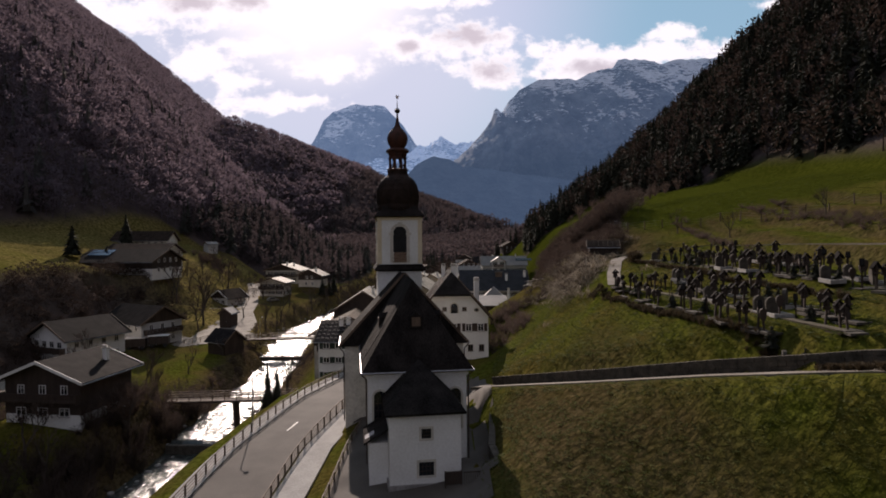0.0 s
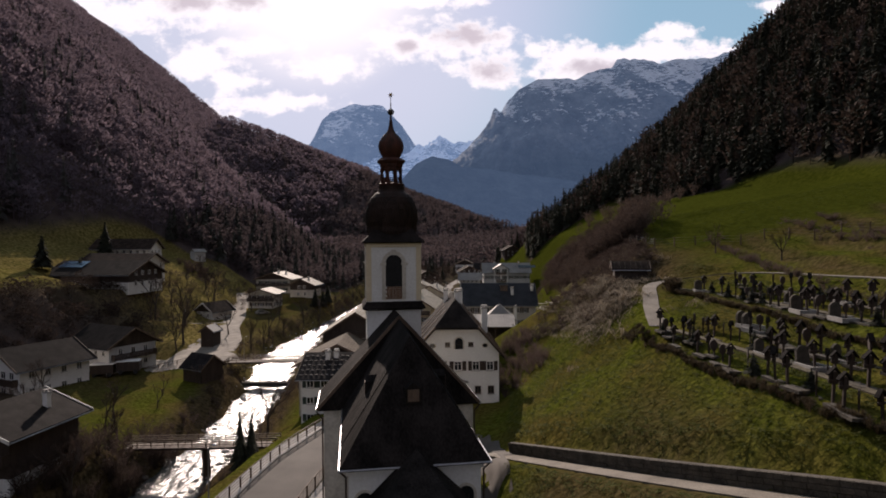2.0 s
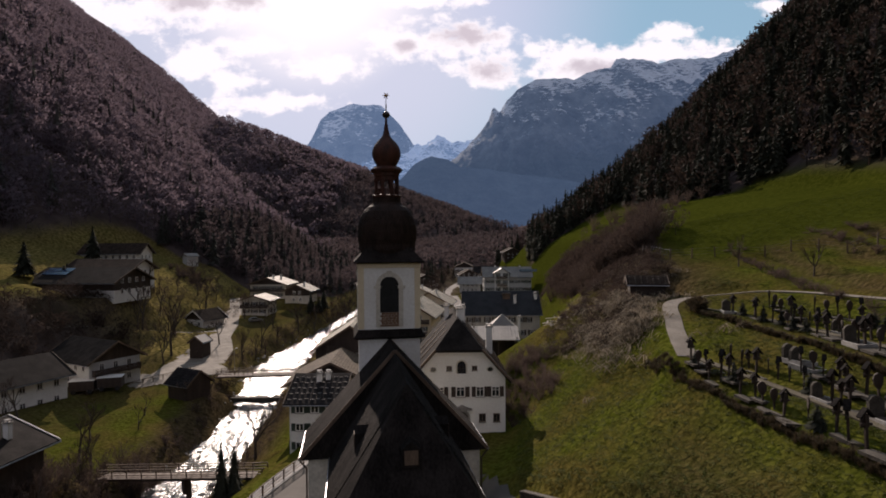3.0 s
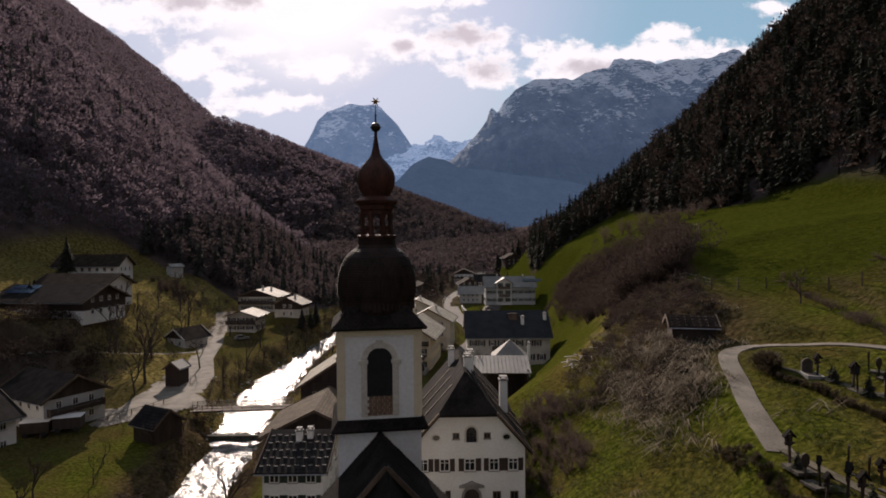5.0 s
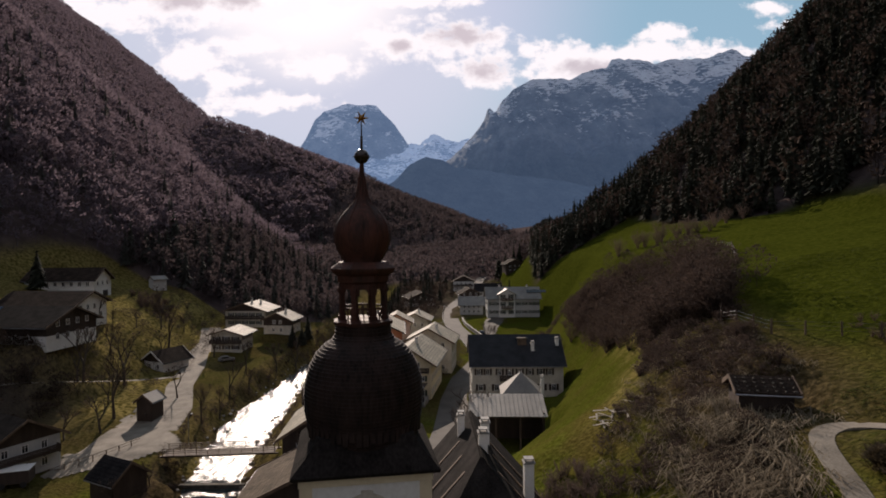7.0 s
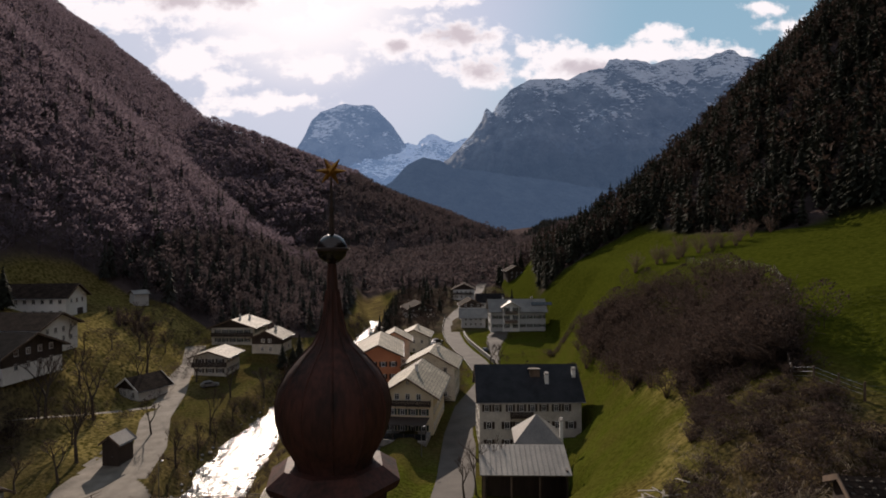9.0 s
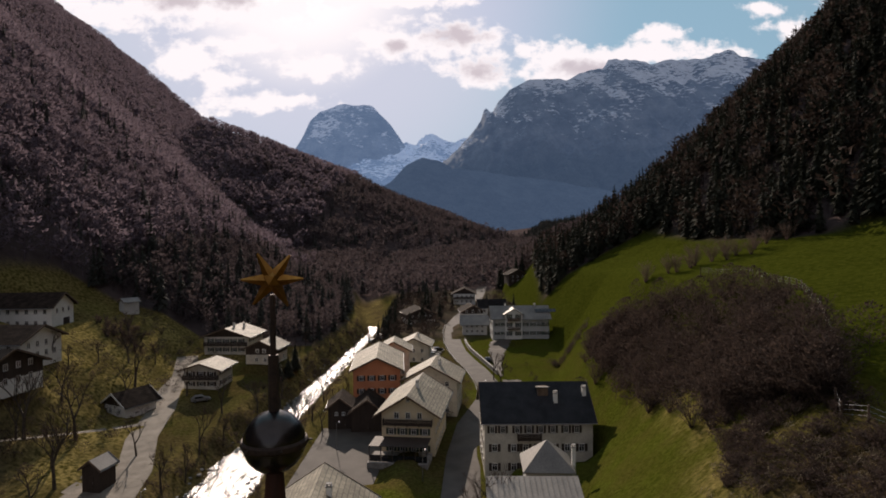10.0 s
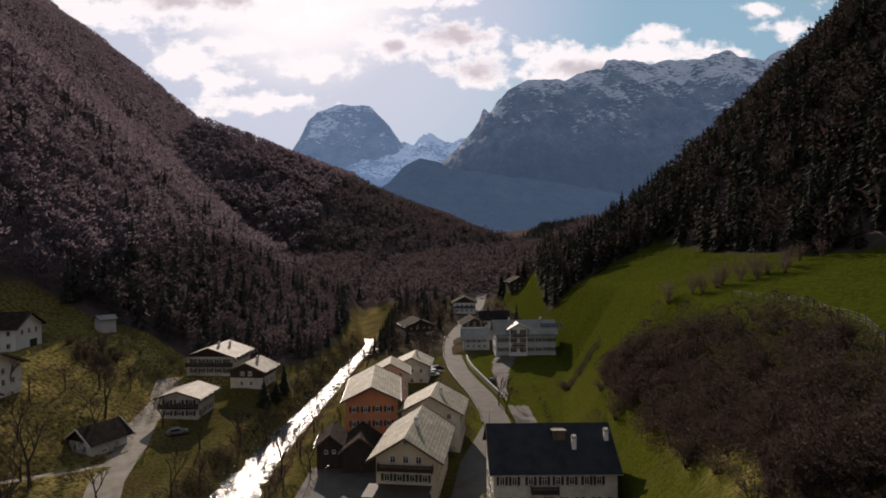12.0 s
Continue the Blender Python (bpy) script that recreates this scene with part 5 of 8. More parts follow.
    d.matrix_local = pose(-2.6, -1.4, 12.9, 0, 0, -90)
    bm = bmesh.new()
    box(bm, -1.1, 1.1, -0.5, 1.9, 0.0, 0.12, pose(0, 0, 0.92, -10))
    part("dormer_roof", bm, M["roof_metal"], d)

    house("house", (-15.7, 97.4, -5.5), 90, 11, 6.2, 8.3, 2.1, "white mill house with a dark roof by the river", "plaster", "roof_dark", 0.8, 0.6,
          windows=rows("l", 3, 5.6, (2.9, 5.2, 7.4), (1.0, 0.95), "green") + rows("f", 2, 6, (5.2, 7.4)) + rows("b", 2, 6, (5.2, 7.4)), chimneys=[(-1.6, 0.2, 1.2), (-1.2, -0.9, 1.0)], group=g)
    house("house", (-16.8, 112.4, -7.0), 2, 12.4, 10.6, 8.4, 3.0, "old house with a weathered brown tiled roof by the river", "plaster_old_dim", "roof_old", 1.0, 0.9,
          windows=rows("f", 4, 10, (2.0, 4.6, 7.2), sh="wood_dark") + rows("l", 3, 9, (4.6, 7.2)), timber=6.2, balconies=[("f", -5.6, 5.6, 5.6, 1.0)], group=g)
    house("house", (-16.4, 129, -5.0), 2, 12, 12, 8.6, 3.9, "large chalet with timber upper storey and a grey roof", "plaster_old_dim", "roof_grey", windows=rows("f", 4, 10, (1.6, 4.4, 7.2)), timber=5.8, balconies=[("f", -5.8, 5.8, 5.6, 1.2), ("f", -4, 4, 8.2, 1.0)],
          chimneys=[(1.5, 0, 1.2)], group=g)
    # across the river
    w = "houses across the river"
    house("house", (-66.6, 250.6, 0.4), -4, 13.6, 12.4, 5.5, 2.3, "white chalet with dark timber gable and long balcony", "plaster_old_dim", "roof_grey", 1.1, 1.3, windows=rows("f", 5, 12, (1.5, 4.2), sh="green") + rows("r", 4, 11, (1.5, 4.2), sh="green"), timber=5.4,
          balconies=[("f", -6.6, 6.6, 2.9, 1.2)], chimneys=[(0.8, -2, 1.2), (2.4, 2, 1.2)], group=w)
    house("house", (-52.2, 236, 0.0), -6, 8.8, 9, 4.5, 2.0, "small white house with a brown timber upper floor", "plaster_old_dim", "roof_grey", windows=rows("f", 2, 5, (1.3,)) + rows("f", 2, 4, (3.8,), (1.0, 1.1)) + rows("r", 2, 6, (1.3,)), timber=2.7,
          chimneys=[(0.9, 0.6, 1.1)], group=w)
    house("house", (-61, 214.8, -1.5), -3, 8.6, 8.8, 4.8, 1.35, "white house with a pale roof and flower balcony above the river", "plaster_old_dim", "roof_grey", 1.1, 1.2, windows=rows("f", 3, 8, (1.2, 3.7), (1.1, 1.1), "wood_dark") + rows("r", 3, 8, (1.2, 3.7), sh="wood_dark"),
          balconies=[("f", -4.4, 4.4, 2.5, 1.1)], group=w)
    house("house", (-71, 195.6, -3.0), -27, 6.8, 7.6, 2.9, 2.2, "small white cottage with a shingle roof and light barge boards", "plaster", "roof_brown", 0.9, 0.9, windows=rows("f", 2, 6, (1.4,)), timber=2.6, trim="frame", group=w)
    house("farmhouse", (-110.5, 219.5, 13.2), 93, 10, 19, 5.6, 3.0, "white farmhouse with a brown tiled roof and garage doors", "plaster", "roof_brown", 0.9, 0.9, windows=rows("l", 8, 18, (1.4, 4.3)) + rows("f", 3, 8, (4.3,)), category="farmhouse",
          door=("f", 1.6, 2.8), group=w)
    house("farmhouse", (-91, 172.5, 8.9), 82, 14, 23, 3.9, 3.0, "dark timber farmhouse with white base and a broad roof", "plaster", "shingle", 1.2, 1.0, windows=rows("l", 6, 17, (1.4,)) + rows("f", 4, 11, (1.4, 4.0)), timber=1.7, category="farmhouse", group=w)
    house("farmhouse", (-96.5, 191, 10.2), 86, 12, 19, 4.6, 2.6, "old white farmhouse with a low brown roof", "plaster", "roof_brown", 1.1, 1.0, windows=rows("l", 6, 17, (1.4, 3.6)) + rows("f", 4, 10, (1.4, 3.6)), category="farmhouse", group=w)
    house("house", (-49.2, 79.2, -4.5), -7, 10.4, 9.6, 5.6, 2.1, "brown timber house with white ground floor and red-brown shutters", "plaster", "shingle", 1.1, 1.2, windows=rows("f", 3, 9, (1.4,), (1.4, 1.1)) + rows("f", 3, 9, (4.2,)), timber=1.1,
          balconies=[("f", -5.4, 5.4, 2.9, 1.1)], chimneys=[(3.2, 2.5, 1.8)], trim="frame", group=w)
    house("house", (-72.5, 118, -5.4), -24, 11, 12, 5.4, 2.9, "white house with large windows and a dark roof", "plaster", "shingle", windows=rows("f", 4, 9, (1.4, 4.2), (1.3, 1.2)) + rows("r", 4, 11, (1.4, 4.2)), balconies=[("f", -5, 5, 2.8, 1.1)], group=w)
    house("house", (-67.5, 133.5, -4.4), 62, 10, 13, 5.2, 3.0, "grey-white house with timber balcony and dark roof", "grey_wall", "shingle", windows=rows("l", 5, 12, (1.4, 4.0)) + rows("f", 3, 8, (1.4, 4.0)), timber=5.0, balconies=[("f", -4.5, 4.5, 2.7, 1.1)], group=w)
    shed = house("shed", (-46.6, 127.5, -5.8), 62, 5, 5.2, 2.8, 2.0, "dark timber boathouse shed with a dark sheet roof on the meadow", "wood_dark", "roof_dark", 0.5, 0.5, category="shed")
    house("hut", (-58, 160, -4.4), -10, 3.2, 3.6, 3.2, 1.2, "small timber transformer hut beside the gravel road", "wood_dark", "roof_metal", 0.4, 0.4, category="hut", door=("f", 0, 1.0))
    house("hut", (25.9, 94.2, 15.3), 78, 3.1, 4.2, 1.7, 0.75, "weathered dark timber hay hut with a stone-weighted shingle roof", "wood_dark", "roof_brown", 0.5, 0.4, category="hut")
    house("hut", (-96.8, 245.5, 14.4), -40, 3.4, 4.4, 2.4, 0.9, "small light shed on the hillside meadow", "grey_wall", "roof_metal", 0.4, 0.4, category="hut")


M["roof_slate"] = mat("blue_black_slate", (0.014, 0.014, 0.016), (0.034, 0.034, 0.038), 2, 0.18, 0.7, 0.4, spec=0.15)
build_village()


def stones_on_roof():
    """Weight stones and battens on the hay hut's roof."""
    t = thing("roof_stones", pose(25.9, 94.2, 15.3, 0, 0, 78), "rows of grey weight stones lying on the hut roof", "stones")
    rng = random.Random(8)
    for s in (-1, 1):
        for r in range(4):
            for k in range(7):
                x = s * (0.3 + r * 0.48)
                z = 1.7 + 0.75 * (1 - abs(x) / 1.55) + 0.2
                bm = bmesh.new()
                bmesh.ops.create_icosphere(bm, subdivisions=1, radius=0.1 + rng.random() * 0.04)
                for v in bm.verts:
                    v.co = Vector((v.co.x * 1.3, v.co.y, v.co.z * 0.7)) + Vector((x, -2.1 + k * 0.7 + rng.uniform(-0.12, 0.12), z))
                part("stone", bm, M["stone_dark"], t)


stones_on_roof()


def snow_guards():
    """Short boards in rows on the mill roof, catching the light."""
    t = thing("snow_guards", pose(-15.7, 97.4, -5.5, 0, 0, 90), "rows of light metal snow guards on a dark roof", "snow guards")
    for s in (-1,):
        for r in range(5):
            for k in range(10):
                x = s * (0.9 + r * 1.1 + 0.12 * (k % 2))
                z = 8.3 + 2.1 * (1 - abs(x) / 5.5) + 0.24
                m = pose(x, -3.2 + k * 0.71, z)
                shared("guard", cached(("guard",), lambda: boxed(-0.04, 0.04, -0.2, 0.2, 0, 0.07), M["stone"]), t, m)


snow_guards()


def open_barn():
    """The open cart barn with a standing-seam roof, and the pyramid-roofed pavilion behind it."""
    b = thing("cart_barn", pose(8.9, 134, -1.6, 0, 0, -2.5), "open timber cart barn with a pale standing-seam metal roof", "barn")
    bm = bmesh.new()
    m = Matrix.Translation((0, 0, 5.95)) @ pose(0, 0, 0, 15.0)
    box(bm, -5.8, 5.8, -3.3, 3.3, 0, 0.1, m)
    roof = part("roof", bm, M["roof_metal"], b)
    for k in range(18):
        bm = bmesh.new()
        x = -5.75 + 11.5 * k / 17
        box(bm, x - 0.03, x + 0.03, -3.3, 3.3, 0.1, 0.17, m)
        part("seam", bm, M["roof_metal"], roof)
    part("back_wall", boxed(-5.4, 5.4, 2.6, 2.8, -1.5, 6.4), M["wood_dark"], b)
    part("side_wall", boxed(5.2, 5.4, -2.6, 2.6, -1.5, 5.6), M["wood_dark"], b)
    for x in (-5.3, -1.8, 1.8):
        part("post", boxed(x - 0.12, x + 0.12, -2.9, -2.66, -1.5, 5.1), M["wood"], b)
    part("beam", boxed(-5.4, 5.4, -2.9, -2.7, 4.9, 5.1), M["wood"], b)
    p = thing("pavilion", pose(12.8, 147, -2.5, 0, 0, -4), "small grey pavilion with a pale pyramid roof", "pavilion")
    part("wall", boxed(-3.1, 3.1, -3.1, 3.1, -1.5, 5.6), M["grey_wall"], p)
    bm = bmesh.new()
    lathe(bm, [(3.6 * 1.414, 5.5), (3.6 * 1.414, 5.62), (0.02, 9.0)], 4, math.pi / 4)
    part("roof", bm, M["roof_metal"], p)
    chimney(p, 3.6, -1.2, 2, 8.4, 0.5)
    # terrace of the inn
    t = thing("terrace", pose(-9.2, 169.2, -5.2, 0, 0, -8), "dark glazed inn terrace with an awning and pale tables", "terrace")
    part("platform", boxed(-5.6, 5.2, -3.2, 2.6, -1, 1.2), M["stone"], t)
    part("awning", boxed(-5.4, 5.0, -2.6, 2.6, 3.9, 4.0), M["wood_dark"], t)
    for k in range(6):
        x = -5.3 + 2.06 * k
        part("post", boxed(x - 0.06, x + 0.06, -2.6, -2.48, 1.2, 3.9), M["wood_dark"], t)
    for k in range(5):
        x = -5.2 + 2.06 * k
        part("glazing", boxed(x, x + 1.9, -2.56, -2.52, 1.25, 2.4), M["pane"], t)


open_barn()


def solar_panels():
    """Two rows of blue panels on the dark farmhouse roof."""
    t = thing("solar_panels", pose(-91, 172.5, 8.9, 0, 0, 82), "blue solar panels in two rows on a farm roof", "solar panels")
    tilt = math.degrees(math.atan2(3.0, 7))
    for r in range(2):
        for k in range(5):
            x = -1.6 - r * 1.85
            m = pose(x, 4.6 + k * 1.45, 3.9 + 3.0 * (1 - abs(x) / 7) + 0.36, 0, -tilt, 0)
            shared("panel", cached(("solar",), lambda: boxed(-0.85, 0.85, -0.68, 0.68, 0, 0.06), M["solar"]), t, m)


M["solar"] = mat("solar_glass", (0.015, 0.03, 0.07), (0.02, 0.045, 0.1), 1, 0.3, 0.12, 0.02, spec=0.8)
solar_panels()
# ---- far mountains ----
def rock_material(name, snow_gain, haze_glow, tree_top):
    m = bpy.data.materials.new(name)
    m.use_nodes = True
    n, l = m.node_tree.nodes, m.node_tree.links
    p = n["Principled BSDF"]
    co, sep = n.new("ShaderNodeTexCoord"), n.new("ShaderNodeSeparateXYZ")
    geo = n.new("ShaderNodeNewGeometry")
    l.new(co.outputs["Object"], sep.inputs[0])
    mp = n.new("ShaderNodeMapping")
    mp.inputs["Scale"].default_value = (1, 1, 1.5)
    l.new(co.outputs["Object"], mp.inputs[0])

    def noise_of(size, detail, src=None):
        t = n.new("ShaderNodeTexNoise")
        t.inputs["Scale"].default_value, t.inputs["Detail"].default_value, t.inputs["Roughness"].default_value = 1 / size, detail, 0.65
        l.new(src or mp.outputs[0], t.inputs["Vector"])
        return t.outputs[0]

    def ramp(src, a, b, lo, hi):
        r = n.new("ShaderNodeValToRGB")
        r.color_ramp.elements[0].position, r.color_ramp.elements[1].position = lo, hi
        r.color_ramp.elements[0].color, r.color_ramp.elements[1].color = (*a, 1), (*b, 1)
        l.new(src, r.inputs[0])
        return r.outputs[0]

    def mathn(op, a, b, c=None):
        k = n.new("ShaderNodeMath")
        k.operation = op
        for i, v in enumerate((a, b, c)):
            if v is None:
                continue
            if isinstance(v, (int, float)):
                k.inputs[i].default_value = v
            else:
                l.new(v, k.inputs[i])
        return k.outputs[0]

    def mix(f, a, b):
        x = n.new("ShaderNodeMix")
        x.data_type = "RGBA"
        l.new(f, x.inputs[0])
        l.new(a, x.inputs[6])
        l.new(b, x.inputs[7])
        return x.outputs[2]

    # rock and tree colours lean blue, haze tinted into the base
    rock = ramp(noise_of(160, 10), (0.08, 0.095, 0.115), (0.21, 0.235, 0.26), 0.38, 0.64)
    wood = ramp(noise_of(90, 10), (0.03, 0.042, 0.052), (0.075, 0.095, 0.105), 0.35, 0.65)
    snow = ramp(noise_of(50, 4), (0.56, 0.58, 0.62), (0.78, 0.8, 0.82), 0.3, 0.7)
    high = mathn("MULTIPLY_ADD", sep.outputs[2], 1 / 420, -1.45)
    nz = n.new("ShaderNodeSeparateXYZ")
    l.new(geo.outputs["Normal"], nz.inputs[0])
    streak = n.new("ShaderNodeMapping")
    streak.inputs["Scale"].default_value, streak.inputs["Rotation"].default_value = (0.75, 0.75, 2.6), (0, -0.25, 0)
    l.new(co.outputs["Object"], streak.inputs[0])
    sn = mathn("ADD", mathn("MULTIPLY_ADD", noise_of(34, 12, streak.outputs[0]), 5.6, mathn("MULTIPLY_ADD", noise_of(240, 5), 6.4, snow_gain - 6.75)), mathn("ADD", mathn("MULTIPLY", high, 1.15), mathn("MULTIPLY", nz.outputs[2], 0.9)))
    sf = n.new("ShaderNodeMapRange")
    sf.inputs[1].default_value, sf.inputs[2].default_value = 0.25, 0.6
    l.new(sn, sf.inputs[0])
    tree_line = n.new("ShaderNodeMapRange")
    tree_line.inputs[1].default_value, tree_line.inputs[2].default_value = tree_top + 190, tree_top
    l.new(mathn("MULTIPLY_ADD", noise_of(260, 8), 420, mathn("SUBTRACT", sep.outputs[2], 210)), tree_line.inputs[0])
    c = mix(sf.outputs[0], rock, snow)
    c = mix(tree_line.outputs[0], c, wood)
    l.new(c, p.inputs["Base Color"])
    b = n.new("ShaderNodeBump")
    b.inputs["Strength"].default_value, b.inputs["Distance"].default_value = 1.0, 45
    l.new(noise_of(48, 12), b.inputs["Height"])
    l.new(b.outputs[0], p.inputs["Normal"])
    p.inputs["Roughness"].default_value = 0.95
    p.inputs["Specular IOR Level"].default_value = 0.1
    # backdrop kilometres off: atmospheric haze put in as a faint blue emission
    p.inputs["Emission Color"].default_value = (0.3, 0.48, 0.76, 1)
    p.inputs["Emission Strength"].default_value = haze_glow
    return m


def build_ridge(label, crest_line, far, reach, drop, material, seed, rough=1.0, shape=None):
    """One ridge of the far range: its crest (x, z) at y = far, falling towards the valley over reach metres."""
    cx, cz = zip(*crest_line)
    x0, x1 = cx[0], cx[-1]
    nx, nv = int((x1 - x0) / 11), 100
    xs = np.linspace(x0, x1, nx)
    rng = np.random.RandomState(seed)
    jag = np.interp(xs, np.linspace(x0, x1, nx // 3), rng.uniform(-9, 9, nx // 3)) + np.interp(xs, np.linspace(x0, x1, nx // 8), rng.uniform(-9, 9, nx // 8))
    crest = np.interp(xs, cx, cz) + jag * rough
    vs = np.linspace(0, 1, nv)
    prof = np.interp(vs, *(shape or ([0, 0.05, 0.3, 0.55, 0.8, 1], [1, 0.93, 0.6, 0.33, 0.14, -0.02])))
    V, C = np.meshgrid(vs, crest, indexing="ij")
    X = np.broadcast_to(xs, V.shape).copy()
    Z = drop + prof[:, None] * (C - drop)
    Y = far - reach * V ** 0.9
    amp = np.sin(np.pi * np.clip(V * 1.05, 0, 1)) * rough
    for s, a in ((310, 42), (140, 34), (62, 26), (30, 15), (15, 8)):
        w = 1 - np.abs(wobble(X + 40 * wobble(X, Y, 300) + 0.35 * Z, Y * 0.35 + Z * 0.25, s, s + seed)) * 2
        Z = Z + amp * a * w
        Y = Y - amp * a * 0.9 * w
    idx = np.arange(nx * nv).reshape(nv, nx)
    faces = np.stack([idx[:-1, :-1], idx[1:, :-1], idx[1:, 1:], idx[:-1, 1:]], -1).reshape(-1, 4)
    me = bpy.data.meshes.new("backdrop")
    me.from_pydata(np.stack([X, Y, Z], -1).reshape(-1, 3).tolist(), [], faces.tolist())
    me.polygons.foreach_set("use_smooth", [True] * len(me.polygons))
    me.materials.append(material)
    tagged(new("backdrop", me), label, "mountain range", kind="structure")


def build_range():
    wall = ([0, 0.04, 0.2, 0.45, 0.75, 1], [1, 0.9, 0.5, 0.28, 0.1, -0.02])
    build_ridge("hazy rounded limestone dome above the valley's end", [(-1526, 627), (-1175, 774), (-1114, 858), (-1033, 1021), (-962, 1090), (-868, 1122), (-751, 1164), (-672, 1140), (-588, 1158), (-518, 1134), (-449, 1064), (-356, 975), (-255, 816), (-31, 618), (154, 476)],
                5000, 900, 100, rock_material("hazy_limestone", -0.6, 0.24, 380), 3, 0.8, wall)
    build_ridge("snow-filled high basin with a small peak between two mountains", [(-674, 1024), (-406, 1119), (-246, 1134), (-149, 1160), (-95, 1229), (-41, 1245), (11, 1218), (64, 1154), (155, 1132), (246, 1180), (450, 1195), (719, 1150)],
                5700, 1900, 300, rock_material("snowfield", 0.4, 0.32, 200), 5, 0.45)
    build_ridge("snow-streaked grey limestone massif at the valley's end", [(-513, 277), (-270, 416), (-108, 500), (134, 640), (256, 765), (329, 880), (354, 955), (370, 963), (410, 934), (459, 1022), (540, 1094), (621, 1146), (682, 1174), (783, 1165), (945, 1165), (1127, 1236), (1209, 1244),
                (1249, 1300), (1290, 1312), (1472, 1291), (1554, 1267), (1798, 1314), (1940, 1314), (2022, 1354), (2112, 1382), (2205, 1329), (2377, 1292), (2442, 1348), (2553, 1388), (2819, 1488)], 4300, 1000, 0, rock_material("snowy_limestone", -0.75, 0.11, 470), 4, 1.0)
    build_ridge("dark forested foothill below the far range, tinted blue for haze", [(-600, 100), (-451, 159), (-208, 305), (-140, 377), (-59, 414), (20, 397), (88, 365), (223, 350), (358, 330), (628, 290), (900, 240), (1446, 200)],
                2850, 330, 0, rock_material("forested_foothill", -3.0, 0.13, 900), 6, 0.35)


build_range()


# ---- forests ----
def leaf_material(name, a, b, rough=0.9, through_=0.35):
    m = bpy.data.materials.new(name)
    m.use_nodes = True
    n, l = m.node_tree.nodes, m.node_tree.links
    p = n["Principled BSDF"]
    geo, ramp = n.new("ShaderNodeNewGeometry"), n.new("ShaderNodeValToRGB")
    ramp.color_ramp.elements[0].color, ramp.color_ramp.elements[1].color = (*a, 1), (*b, 1)
    l.new(geo.outputs["Random Per Island"], ramp.inputs[0])
    l.new(ramp.outputs[0], p.inputs["Base Color"])
    p.inputs["Roughness"].default_value = rough
    p.inputs["Specular IOR Level"].default_value = 0.15
    # thin growth lets some light through
    tr, mx = n.new("ShaderNodeBsdfTranslucent"), n.new("ShaderNodeMixShader")
    mx.inputs[0].default_value = through_
    l.new(ramp.outputs[0], tr.inputs[0])
    l.new(p.outputs[0], mx.inputs[1])
    l.new(tr.outputs[0], mx.inputs[2])
    l.new(mx.outputs[0], n["Material Output"].inputs[0])
    return m


M["needles"] = leaf_material("spruce_needles", (0.018, 0.021, 0.015), (0.042, 0.044, 0.03), 0.95, 0.1)
M["twigs"] = leaf_material("bare_brown_twigs", (0.06, 0.043, 0.036), (0.16, 0.117, 0.096))
# beech, mid and far tones step paler with distance, haze put into colour
M["beech"] = leaf_material("haze_paled_beech_twigs", (0.135, 0.105, 0.125), (0.178, 0.139, 0.162), 0.95, 0.5)
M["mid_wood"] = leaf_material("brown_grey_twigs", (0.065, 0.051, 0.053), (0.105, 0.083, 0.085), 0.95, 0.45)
M["thorn"] = leaf_material("dark_thicket_twigs", (0.034, 0.025, 0.021), (0.1, 0.072, 0.06))
M["far_needles"] = leaf_material("haze_paled_needles", (0.06, 0.058, 0.056), (0.11, 0.104, 0.098))
M["mid_needles"] = leaf_material("half_paled_needles", (0.032, 0.034, 0.03), (0.06, 0.062, 0.052), 0.95, 0.1)
M["dark_wood"] = leaf_material("dark_brown_twigs", (0.03, 0.022, 0.018), (0.085, 0.06, 0.048), 0.95, 0.2)
M["bark"] = mat("grey_brown_bark", (0.035, 0.027, 0.02), (0.09, 0.07, 0.055), 0.5, 0.06, 0.9, 0.6)
M["straw"] = leaf_material("pale_dead_stalks", (0.075, 0.058, 0.036), (0.27, 0.22, 0.155))
M["hedge"] = leaf_material("brown_hedge_twigs", (0.04, 0.03, 0.018), (0.11, 0.084, 0.05))
M["grass"] = leaf_material("grass_blades", (0.035, 0.055, 0.008), (0.12, 0.12, 0.03))


